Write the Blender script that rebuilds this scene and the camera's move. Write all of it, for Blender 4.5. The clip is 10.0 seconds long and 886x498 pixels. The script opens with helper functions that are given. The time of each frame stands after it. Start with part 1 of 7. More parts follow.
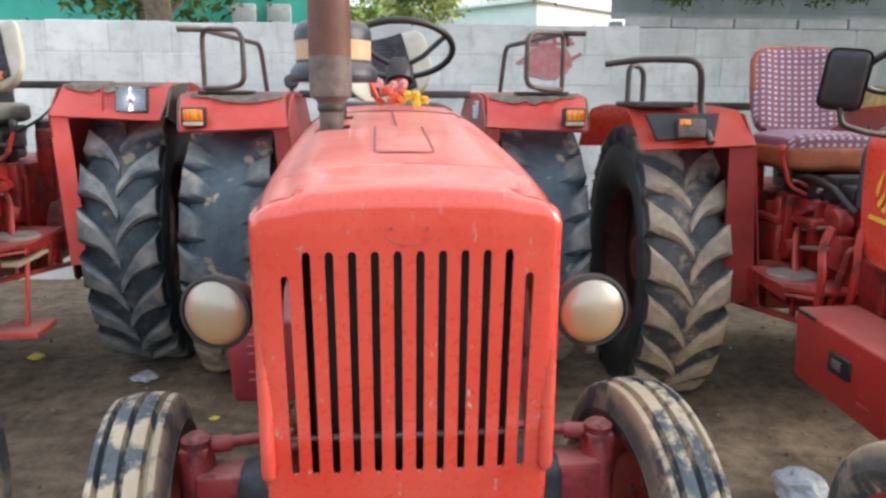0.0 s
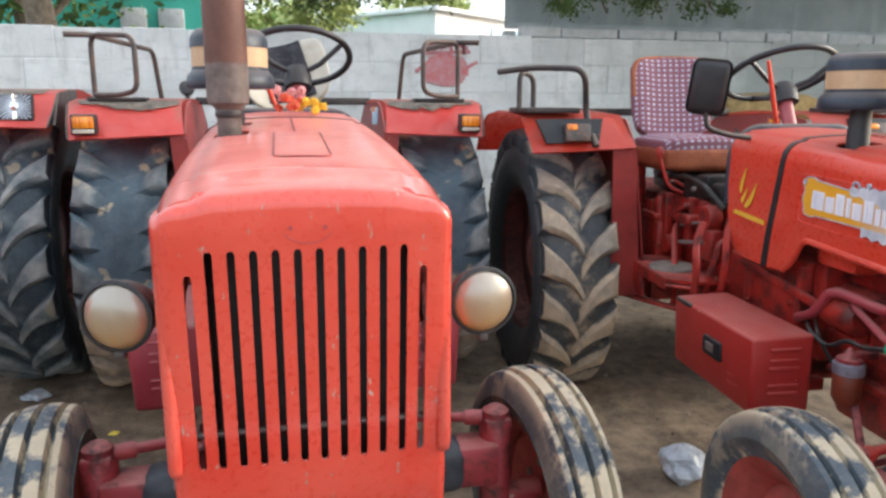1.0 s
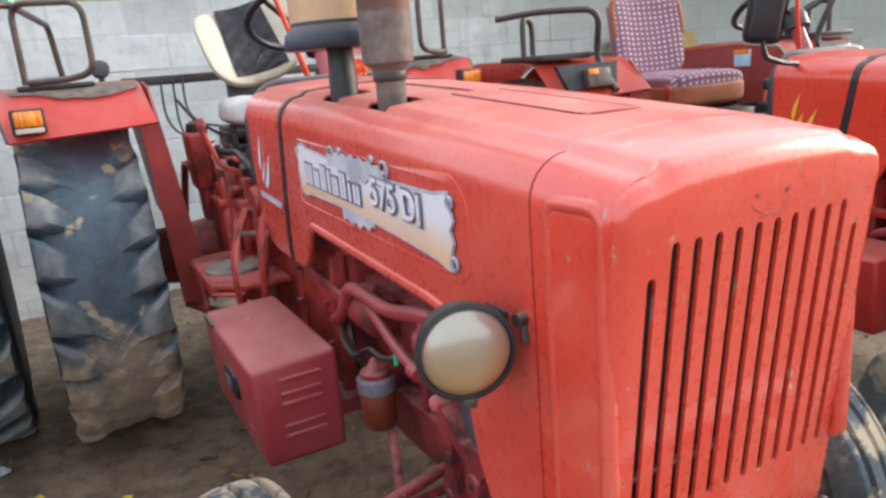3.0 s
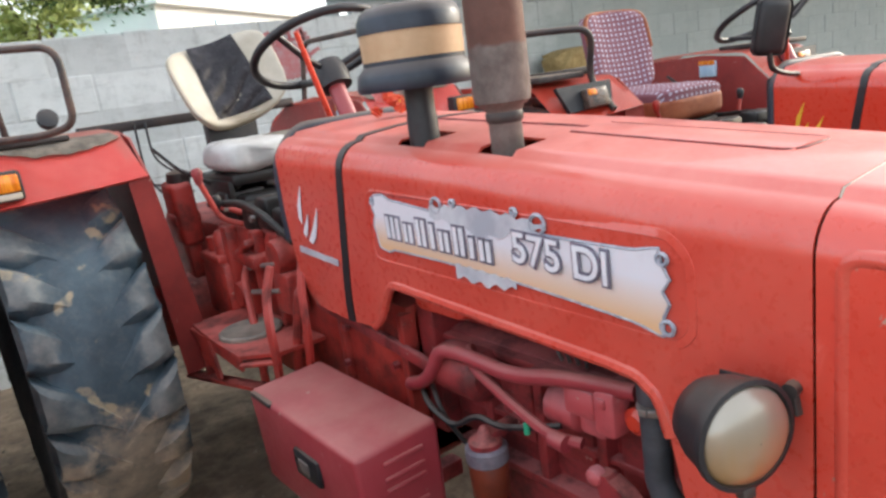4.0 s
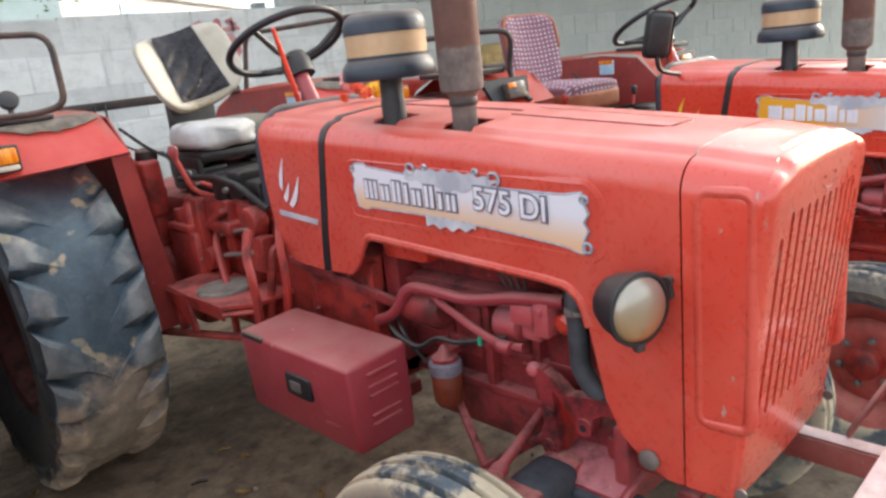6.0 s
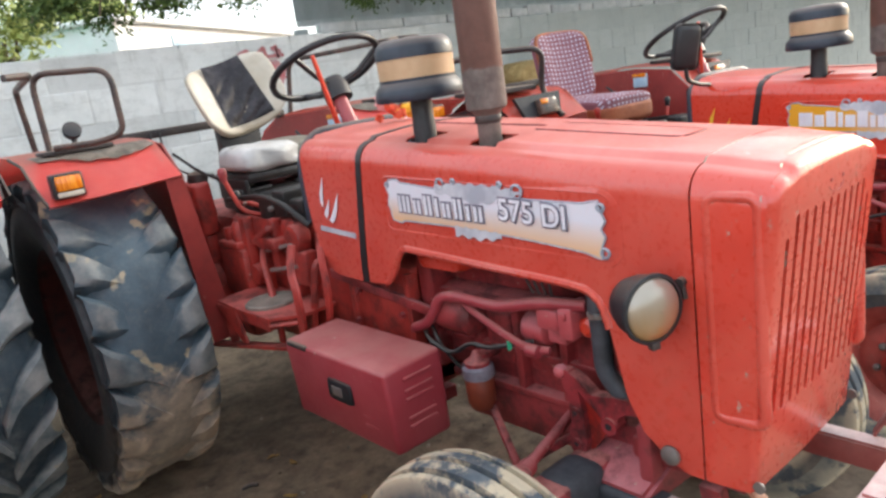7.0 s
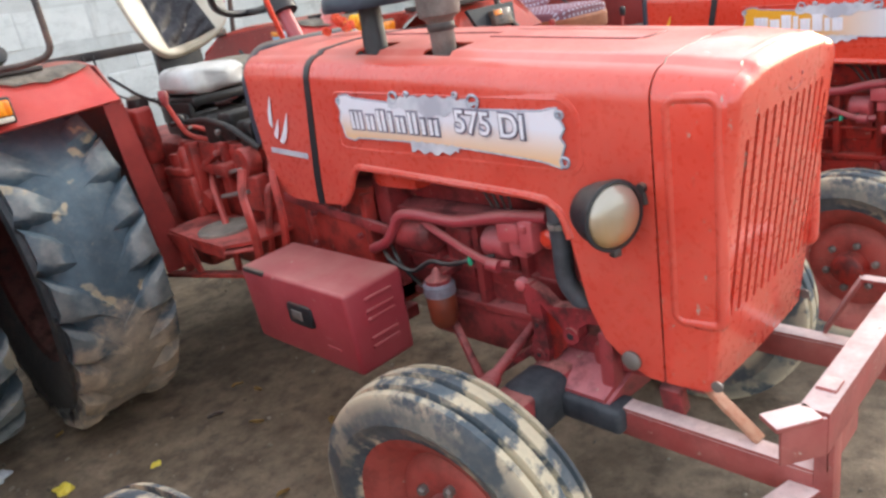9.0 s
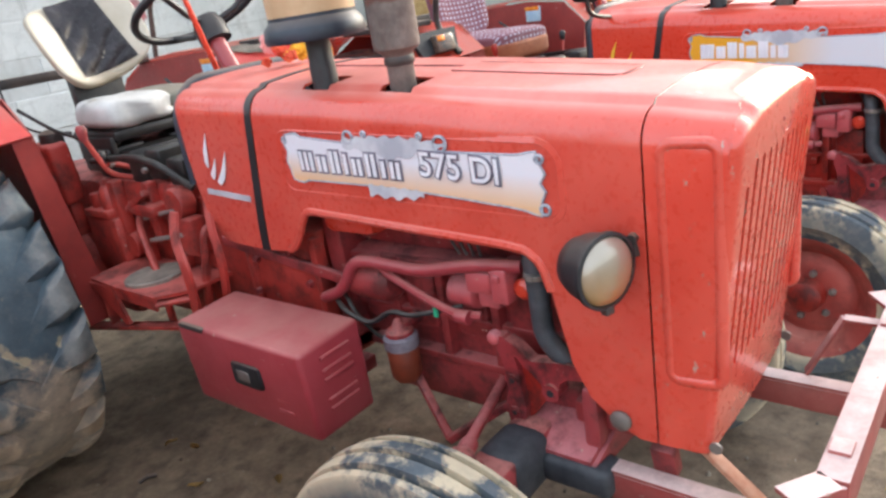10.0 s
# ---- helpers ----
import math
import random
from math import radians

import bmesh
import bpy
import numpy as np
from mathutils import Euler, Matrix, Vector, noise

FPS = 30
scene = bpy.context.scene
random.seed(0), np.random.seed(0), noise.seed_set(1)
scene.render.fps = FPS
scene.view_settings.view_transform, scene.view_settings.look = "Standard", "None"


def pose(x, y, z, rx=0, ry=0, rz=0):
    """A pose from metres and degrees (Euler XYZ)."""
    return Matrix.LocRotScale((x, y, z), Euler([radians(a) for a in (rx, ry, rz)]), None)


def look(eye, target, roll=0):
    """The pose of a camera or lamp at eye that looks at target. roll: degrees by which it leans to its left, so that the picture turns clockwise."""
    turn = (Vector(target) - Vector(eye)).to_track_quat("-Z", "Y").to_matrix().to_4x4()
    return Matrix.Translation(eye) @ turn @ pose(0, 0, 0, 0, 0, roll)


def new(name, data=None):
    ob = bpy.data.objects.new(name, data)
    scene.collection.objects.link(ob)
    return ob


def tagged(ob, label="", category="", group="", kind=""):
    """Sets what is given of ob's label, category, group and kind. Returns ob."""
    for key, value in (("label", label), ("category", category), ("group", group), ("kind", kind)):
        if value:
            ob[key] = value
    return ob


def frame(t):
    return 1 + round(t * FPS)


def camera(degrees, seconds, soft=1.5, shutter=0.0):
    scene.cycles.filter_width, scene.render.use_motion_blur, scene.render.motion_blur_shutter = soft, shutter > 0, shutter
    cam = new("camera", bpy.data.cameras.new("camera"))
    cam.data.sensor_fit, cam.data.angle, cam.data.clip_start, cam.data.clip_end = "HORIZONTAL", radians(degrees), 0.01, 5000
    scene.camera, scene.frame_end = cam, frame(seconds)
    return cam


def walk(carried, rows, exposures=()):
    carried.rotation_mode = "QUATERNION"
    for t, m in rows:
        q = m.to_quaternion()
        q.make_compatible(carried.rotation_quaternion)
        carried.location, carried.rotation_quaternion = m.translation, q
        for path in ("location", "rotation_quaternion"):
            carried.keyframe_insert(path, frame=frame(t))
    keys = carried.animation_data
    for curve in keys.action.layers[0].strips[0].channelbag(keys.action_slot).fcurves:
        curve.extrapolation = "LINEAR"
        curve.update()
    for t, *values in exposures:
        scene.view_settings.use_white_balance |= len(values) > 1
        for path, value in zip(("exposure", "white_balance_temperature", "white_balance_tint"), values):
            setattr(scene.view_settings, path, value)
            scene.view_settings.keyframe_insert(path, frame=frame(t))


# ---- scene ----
cam = camera(63.6, 10.0, soft=2.7)
EXPOSURE = [(0, 1.08, 6250, 8), (1.7, 1.12, 6250, 8), (2.5, 1.25, 6250, 8), (4.0, 1.10, 6450, 8), (4.5, 1.15, 6450, 8), (8.5, 1.16, 6450, 8), (9.0, 1.32, 6400, 8), (9.5, 1.62, 6350, 8), (10, 1.34, 6350, 8)]
PATH = [
    (0, (-0.045, -1.075, 1.372), (0.131, 0.873, 0.956), 0.2),
    (0.5, (-0.066, -1.139, 1.378), (0.181, 0.807, 0.991), -1.0),
    (1, (-0.039, -1.158, 1.37), (0.395, 0.754, 0.973), 0.1),
    (1.5, (-0.136, -1.096, 1.358), (0.104, 0.832, 0.883), 0.7),
    (1.7, (-0.221, -1.031, 1.345), (-0.056, 0.909, 0.887), -1.4),
    (2, (-0.357, -0.896, 1.343), (-0.064, 1.007, 0.801), -2.0),
    (2.2, (-0.448, -0.810, 1.368), (-0.097, 1.078, 0.811), -1.9),
    (2.5, (-0.571, -0.727, 1.364), (-0.146, 1.169, 0.892), -1.5),
    (2.7, (-0.656, -0.665, 1.347), (-0.032, 1.173, 0.864), -2.6),
    (3.8, (-0.996, -0.292, 1.446), (0.176, 1.250, 0.949), -7.5),
    (4, (-1.032, -0.212, 1.442), (0.103, 1.361, 0.956), -7.8),
    (4.5, (-1.171, -0.191, 1.461), (0.099, 1.279, 0.988), -5.1),
    (5, (-1.366, -0.209, 1.466), (0.024, 1.133, 0.951), -4.8),
    (5.2, (-1.368, -0.217, 1.468), (0.017, 1.129, 0.947), -4.5),
    (6.3, (-1.423, -0.500, 1.470), (-0.130, 0.931, 0.941), -7.5),
    (6.5, (-1.434, -0.52, 1.476), (-0.164, 0.943, 0.978), -8.1),
    (7, (-1.444, -0.531, 1.473), (-0.197, 0.959, 0.997), -8.3),
    (7.5, (-1.44, -0.523, 1.473), (-0.195, 0.966, 0.99), -8.4),
    (8, (-1.439, -0.519, 1.469), (-0.197, 0.964, 0.96), -8.4),
    (8.5, (-1.461, -0.516, 1.46), (-0.2, 0.937, 0.915), -8.1),
    (9, (-1.427, -0.506, 1.441), (-0.161, 0.88, 0.751), -9.7),
    (9.2, (-1.448, -0.456, 1.440), (-0.130, 0.822, 0.667), -9.3),
    (9.5, (-1.406, -0.381, 1.407), (0.052, 0.769, 0.663), -9.0),
    (9.7, (-1.372, -0.370, 1.454), (0.089, 0.780, 0.716), -8.7),
    (10, (-1.356, -0.337, 1.477), (0.055, 0.908, 0.799), -9.3),
]
walk(cam, [(t, look(eye, target, roll)) for t, eye, target, roll in PATH], EXPOSURE)
# ---------------------------------------------------------------- light
SUN_EL, SUN_AZ = 20.0, 98.0
world = bpy.data.worlds.new("sky")
scene.world = world
world.use_nodes = True
wn = world.node_tree
sky = wn.nodes.new("ShaderNodeTexSky")
sky.sky_type, sky.sun_disc = "NISHITA", False
sky.sun_elevation, sky.sun_rotation = radians(SUN_EL), radians(SUN_AZ)
sky.air_density, sky.dust_density, sky.ozone_density = 1.0, 3.0, 1.0
wn.nodes["Background"].inputs["Strength"].default_value = 0.080
veil = wn.nodes.new("ShaderNodeMix")
veil.data_type, veil.blend_type = "RGBA", "ADD"
veil.inputs[0].default_value = 1.0
veil.inputs[7].default_value = (7.7, 7.9, 8.2, 1)
wn.links.new(sky.outputs[0], veil.inputs[6])
wn.links.new(veil.outputs[2], wn.nodes["Background"].inputs["Color"])
sun_data = bpy.data.lights.new("sun", "SUN")
sun_data.energy, sun_data.angle, sun_data.color = 1.0, radians(11), (1.0, 0.95, 0.88)
sun = new("sun", sun_data)
sun_dir = Vector((math.sin(radians(SUN_AZ)) * math.cos(radians(SUN_EL)), math.cos(radians(SUN_AZ)) * math.cos(radians(SUN_EL)), math.sin(radians(SUN_EL))))
sun.matrix_world = look(sun_dir * 30, (0, 0, 0))

# ---------------------------------------------------------------- materials


class Nodes:
    """A small builder for procedural materials."""

    def __init__(self, name):
        self.mat = bpy.data.materials.new(name)
        self.mat.use_nodes = True
        self.t = self.mat.node_tree
        self.bsdf = self.t.nodes["Principled BSDF"]
        self.tc = self.t.nodes.new("ShaderNodeTexCoord")
        self.place = self.tc.outputs["Object"]

    def link(self, a, b):
        self.t.links.new(a, b)

    def noise(self, scale, detail=4.0, rough=0.6, stretch=(1, 1, 1), w=0.0):
        mp = self.t.nodes.new("ShaderNodeMapping")
        mp.inputs["Scale"].default_value = stretch
        mp.inputs["Location"].default_value = (w, w * 1.7, w * 0.3)
        self.link(self.place, mp.inputs["Vector"])
        n = self.t.nodes.new("ShaderNodeTexNoise")
        n.inputs["Scale"].default_value, n.inputs["Detail"].default_value, n.inputs["Roughness"].default_value = scale, detail, rough
        self.link(mp.outputs[0], n.inputs["Vector"])
        return n.outputs["Fac"]

    def ramp(self, fac, lo, hi, a=0.0, b=1.0):
        r = self.t.nodes.new("ShaderNodeMapRange")
        r.inputs["From Min"].default_value, r.inputs["From Max"].default_value = lo, hi
        r.inputs["To Min"].default_value, r.inputs["To Max"].default_value = a, b
        self.link(fac, r.inputs["Value"])
        return r.outputs[0]

    def mix(self, fac, a, b):
        m = self.t.nodes.new("ShaderNodeMix")
        m.data_type = "RGBA"
        for key, v in ((0, fac), (6, a), (7, b)):
            if isinstance(v, tuple):
                m.inputs[key].default_value = (*v, 1)
            elif isinstance(v, (int, float)):
                m.inputs[key].default_value = v
            else:
                self.link(v, m.inputs[key])
        return m.outputs[2]

    def math(self, op, a, b):
        m = self.t.nodes.new("ShaderNodeMath")
        m.operation = op
        for key, v in ((0, a), (1, b)):
            if isinstance(v, (int, float)):
                m.inputs[key].default_value = v
            else:
                self.link(v, m.inputs[key])
        return m.outputs[0]

    def up(self, lo=0.3, hi=0.95):
        """How far the surface faces upwards: where dust settles."""
        g = self.t.nodes.new("ShaderNodeNewGeometry")
        s = self.t.nodes.new("ShaderNodeSeparateXYZ")
        self.link(g.outputs["Normal"], s.inputs[0])
        return self.ramp(s.outputs[2], lo, hi)

    def island(self):
        g = self.t.nodes.new("ShaderNodeNewGeometry")
        return g.outputs["Random Per Island"]

    def object_random(self):
        return self.t.nodes.new("ShaderNodeObjectInfo").outputs["Random"]

    def axis(self, i):
        s = self.t.nodes.new("ShaderNodeSeparateXYZ")
        self.link(self.tc.outputs["Object"], s.inputs[0])
        return s.outputs[i]

    def done(self, color, rough=0.5, metal=0.0, bump=None, strength=0.3, dist=0.004, coat=0.0):
        b = self.bsdf
        for key, v in (("Base Color", color), ("Roughness", rough), ("Metallic", metal)):
            if isinstance(v, tuple):
                b.inputs[key].default_value = (*v, 1)
            elif isinstance(v, (int, float)):
                b.inputs[key].default_value = v
            else:
                self.link(v, b.inputs[key])
        b.inputs["Coat Weight"].default_value = coat
        b.inputs["Coat Roughness"].default_value = 0.25 if coat < 0.4 else 0.09
        if bump is not None:
            n = self.t.nodes.new("ShaderNodeBump")
            n.inputs["Strength"].default_value, n.inputs["Distance"].default_value = strength, dist
            self.link(bump, n.inputs["Height"])
            self.link(n.outputs[0], b.inputs["Normal"])
        return self.mat


DUST = (0.42, 0.30, 0.21)


def paint(name, base, faded, rough=0.33, dust=0.35, chips=0.0, coat=0.25, powder=(0.60, 0.40, 0.33), grime=0.0, flat=0.2, dents=0.004, satin=0.5, patchy=0.35, scratch=(1, 1, 1)):
    """Old enamel: sun-faded in clouds, dusty where it faces up, chipped to primer in places."""
    n = Nodes(name)
    cloud = n.noise(5.0, 5, 0.6)
    fine = n.noise(60.0, 3, 0.6)
    col = n.mix(n.ramp(cloud, 0.35, 0.7), base, faded)
    dirt = n.math("MULTIPLY", n.math("MULTIPLY", n.up(flat, 1.0), n.ramp(n.noise(9.0, 6, 0.65, w=3), 0.3, 0.7, patchy, 1.0)), dust)
    col = n.mix(dirt, col, powder)
    if grime:
        oil = n.ramp(n.noise(11.0, 6, 0.7, w=11), 0.46, 0.62, 0.0, grime)
        col = n.mix(oil, col, (0.018, 0.012, 0.012))
    if chips:
        chip = n.ramp(n.noise(34.0, 5, 0.7, scratch, w=7), 0.70 - chips, 0.73 - chips)
        col = n.mix(chip, col, (0.42, 0.30, 0.25))
    rg = n.math("ADD", n.ramp(fine, 0.3, 0.7, rough - 0.03, rough + 0.05), n.math("MULTIPLY", dirt, satin))
    mat = n.done(col, rg, bump=n.noise(7.0, 1, 0.5, w=2), strength=0.12, dist=dents, coat=coat)
    n.link(n.math("MULTIPLY", n.math("SUBTRACT", 1.0, n.math("MINIMUM", n.math("MULTIPLY", dirt, 1.5), 1.0)), coat), n.bsdf.inputs["Coat Weight"])
    n.link(n.math("MULTIPLY", n.math("SUBTRACT", 1.0, n.math("MINIMUM", n.math("MULTIPLY", dirt, 1.4), 0.95)), 0.5), n.bsdf.inputs["Specular IOR Level"])
    return mat


# Pink powder on the flat tops: dust, plus sky reflection painted into the colour.
RED = paint("bonnet_red", (0.57, 0.058, 0.037), (0.64, 0.098, 0.068), rough=0.28, dust=0.62, coat=0.6, patchy=0.30, powder=(0.74, 0.38, 0.33), flat=0.72, dents=0.006, satin=0.40)
RED_CHIP = paint("cowl_red", (0.60, 0.050, 0.029), (0.66, 0.082, 0.053), rough=0.28, dust=0.72, chips=0.065, scratch=(1.3, 1, 0.5), coat=0.78, patchy=0.30, powder=(0.78, 0.42, 0.37), flat=0.80, dents=0.005, satin=0.40)
RED_FENDER = paint("fender_red", (0.78, 0.090, 0.075), (0.84, 0.165, 0.140), rough=0.33, dust=0.80, chips=0.03, coat=0.40, powder=(0.42, 0.33, 0.27), flat=0.84, patchy=0.55)
CRIMSON = paint("box_crimson", (0.29, 0.030, 0.042), (0.37, 0.056, 0.070), rough=0.40, dust=0.36, chips=0.02, coat=0.25)
RED_NEW = paint("bright_red", (0.60, 0.040, 0.018), (0.66, 0.065, 0.034), rough=0.28, dust=0.30, coat=0.55, powder=(0.70, 0.32, 0.26), flat=0.6)
RED_BOX = paint("scuffed_red", (0.31, 0.018, 0.015), (0.38, 0.032, 0.027), rough=0.40, dust=0.25, chips=0.02, coat=0.05)
ENGINE = paint("engine_red", (0.24, 0.022, 0.024), (0.36, 0.056, 0.060), rough=0.50, dust=0.40, chips=0.03, coat=0.05, grime=0.62, powder=(0.62, 0.36, 0.35))
GEARBOX = paint("gearbox_red", (0.34, 0.026, 0.020), (0.46, 0.060, 0.046), rough=0.45, dust=0.34, chips=0.03, coat=0.05, grime=0.62, powder=(0.60, 0.30, 0.27))
# Mudguard red with the wheel arch's shade put into its colour.
GUARD_SHADED = paint("guard_red_shaded", (0.22, 0.017, 0.014), (0.30, 0.032, 0.026), rough=0.50, dust=0.25, chips=0.02, coat=0.05, grime=0.18)
CASTING = paint("fresh_engine_red", (0.30, 0.016, 0.010), (0.42, 0.030, 0.020), rough=0.45, dust=0.22, chips=0.03, coat=0.05, grime=0.75)
# Faded red; near-white powder paints dust and sunlight onto the bar tops.
PINK = paint("bumper_faded", (0.27, 0.045, 0.042), (0.38, 0.115, 0.100), rough=0.50, dust=0.96, chips=0.045, coat=0.1, powder=(0.78, 0.64, 0.61), patchy=0.7, grime=0.25)
RIM = paint("dusty_rim_red", (0.34, 0.045, 0.036), (0.46, 0.100, 0.080), rough=0.60, dust=0.45, chips=0.03, coat=0.0, grime=0.35)
RIM_DARK = paint("dark_rim_red", (0.085, 0.018, 0.015), (0.16, 0.036, 0.030), rough=0.7, dust=0.30, chips=0.02, coat=0.0, grime=0.75)
AXLE = paint("greasy_axle_red", (0.27, 0.026, 0.032), (0.36, 0.052, 0.060), rough=0.45, dust=0.40, chips=0.03, coat=0.05, grime=0.85)


def plain(name, a, b, rough=0.5, metal=0.0, scale=12.0, bump=0.15, dust=0.0):
    n = Nodes(name)
    col = n.mix(n.ramp(n.noise(scale, 5, 0.65), 0.35, 0.68), a, b)
    if dust:
        col = n.mix(n.math("MULTIPLY", n.up(), dust), col, DUST)
    return n.done(col, n.ramp(n.noise(scale * 3, 4, w=4), 0.3, 0.7, rough - 0.08, rough + 0.08), metal, bump=n.noise(scale * 4, 4, w=1), strength=bump, dist=0.003)


CRUST = plain("dry_mud_crust", (0.19, 0.165, 0.145), (0.42, 0.36, 0.30), 0.9, scale=22, bump=0.5)
BLACK = plain("black_plastic", (0.010, 0.011, 0.014), (0.024, 0.024, 0.028), 0.45, dust=0.12)
RUSTY_TUBE = plain("rusty_black_tube", (0.024, 0.020, 0.020), (0.105, 0.062, 0.048), 0.5, scale=16, dust=0.25)
BLACK_STEEL = plain("black_steel", (0.02, 0.018, 0.02), (0.06, 0.045, 0.04), 0.5, dust=0.3)
GREASE = plain("greasy_black", (0.008, 0.008, 0.009), (0.030, 0.025, 0.022), 0.42, scale=20)
NAVY = plain("dark_blue_plastic", (0.012, 0.018, 0.03), (0.03, 0.04, 0.06), 0.45, dust=0.35)
TAN = plain("tan_band", (0.48, 0.31, 0.17), (0.58, 0.40, 0.24), 0.55)
STEEL = plain("worn_steel", (0.30, 0.28, 0.26), (0.45, 0.42, 0.40), 0.4, 0.7)
GREY_STEEL = plain("grey_bolt", (0.16, 0.14, 0.13), (0.25, 0.22, 0.20), 0.5, 0.4)
WHITE = plain("white_vinyl", (0.40, 0.40, 0.39), (0.58, 0.58, 0.57), 0.5, scale=9, dust=0.15)
CREAM = plain("cream_vinyl", (0.42, 0.37, 0.28), (0.56, 0.51, 0.43), 0.5, scale=7, dust=0.1)
OLIVE = plain("olive_vinyl", (0.075, 0.078, 0.062), (0.150, 0.150, 0.125), 0.6, scale=11, dust=0.25)
ORANGE = plain("orange_vinyl", (0.55, 0.13, 0.03), (0.65, 0.20, 0.06), 0.5, scale=9)
PLANK = plain("dusty_plank", (0.38, 0.28, 0.18), (0.50, 0.39, 0.27), 0.85, scale=14)
SLATE = plain("worn_slate", (0.022, 0.026, 0.034), (0.060, 0.064, 0.074), 0.6, scale=18)
BROWN_VINYL = plain("dark_slate_vinyl", (0.034, 0.030, 0.038), (0.080, 0.074, 0.086), 0.26, scale=10, bump=0.05)
LABEL_WHITE = plain("sticker_white", (0.68, 0.68, 0.74), (0.80, 0.80, 0.84), 0.4)
SILVER = plain("sticker_silver", (0.38, 0.40, 0.46), (0.60, 0.62, 0.66), 0.4)
BORDER = plain("sticker_border", (0.20, 0.22, 0.28), (0.48, 0.50, 0.56), 0.4, scale=60)
DEEP = plain("sticker_dark", (0.13, 0.12, 0.16), (0.22, 0.20, 0.26), 0.4)
YELLOW = plain("sticker_yellow", (0.72, 0.42, 0.03), (0.80, 0.50, 0.06), 0.4)
FLOWER_Y = plain("marigold_yellow", (0.80, 0.48, 0.02), (0.85, 0.60, 0.08), 0.7, scale=80)
FLOWER_R = plain("flower_red", (0.65, 0.05, 0.03), (0.75, 0.22, 0.10), 0.7, scale=80)
FLOWER_P = plain("flower_pink", (0.75, 0.30, 0.30), (0.80, 0.50, 0.48), 0.7, scale=80)
GREEN_CAP = plain("green_tag", (0.02, 0.30, 0.16), (0.04, 0.40, 0.22), 0.5)
CLEAR_BAG = plain("pale_plastic", (0.40, 0.46, 0.52), (0.62, 0.66, 0.70), 0.25, scale=30)
LITTER_Y = plain("yellow_wrapper", (0.70, 0.55, 0.05), (0.80, 0.66, 0.12), 0.4, scale=40)
BLUE_TAG = plain("pale_blue_sticker", (0.35, 0.55, 0.72), (0.60, 0.74, 0.82), 0.4)


def decal_sheet(name, low):
    """White plaque that yellows or warms towards its foot."""
    n = Nodes(name)
    g = n.ramp(n.math("SUBTRACT", n.axis(2), n.math("MULTIPLY", n.math("SUBTRACT", n.axis(1), 0.71), 0.057)), -0.050, 0.015)
    col = n.mix(g, low, (0.72, 0.72, 0.78))
    return n.done(n.mix(n.ramp(n.noise(20, 5), 0.55, 0.8, 0, 0.25), col, (0.5, 0.45, 0.45)), 0.4)


PLAQUE = decal_sheet("plaque_cream", (0.72, 0.46, 0.26))
_m = Nodes("plaque_yellow")
PLAQUE_Y = _m.done(_m.mix(_m.ramp(_m.axis(1), 0.55, 0.85), (0.62, 0.64, 0.70), (0.74, 0.36, 0.02)), 0.4)


def muffler():
    n = Nodes("rusty_muffler")
    z = n.axis(2)
    col = n.mix(n.ramp(n.noise(14, 6, 0.7), 0.3, 0.7), (0.085, 0.036, 0.026), (0.15, 0.070, 0.052))
    grey = n.mix(n.ramp(n.noise(25, 5, 0.7, w=5), 0.35, 0.7), (0.10, 0.078, 0.070), (0.19, 0.16, 0.145))
    edge = n.math("ADD", z, n.ramp(n.noise(10, 3, w=9), 0.3, 0.7, -0.012, 0.012))
    return n.done(n.mix(n.ramp(edge, 1.462, 1.47), grey, col), 0.62, 0.15, bump=n.noise(60, 5), strength=0.25)


RUST = muffler()


def rubber(name, mud, lo, hi, scale=5.0):
    """Blue-grey weathered rubber with dried mud."""
    n = Nodes(name)
    base = n.mix(n.ramp(n.noise(7, 5), 0.3, 0.7), (0.028, 0.042, 0.056), (0.085, 0.110, 0.130))
    m = n.ramp(n.noise(scale, 6, 0.62, w=2), lo, hi)
    col = n.mix(m, base, mud)
    wall = n.ramp(n.math("ABSOLUTE", n.axis(0), 0.0), 0.066, 0.078)
    col = n.mix(n.math("MULTIPLY", wall, n.ramp(n.noise(9, 5, w=21), 0.35, 0.65, 0.55, 0.95)), col, (0.068, 0.080, 0.086))
    thin = n.ramp(n.noise(38, 5, 0.7, w=6), 0.45, 0.75, 0, 0.3)
    col = n.mix(thin, col, (0.24, 0.22, 0.19))
    return n.done(col, n.ramp(m, 0, 1, 0.62, 0.92), bump=n.noise(70, 5), strength=0.35, dist=0.004)


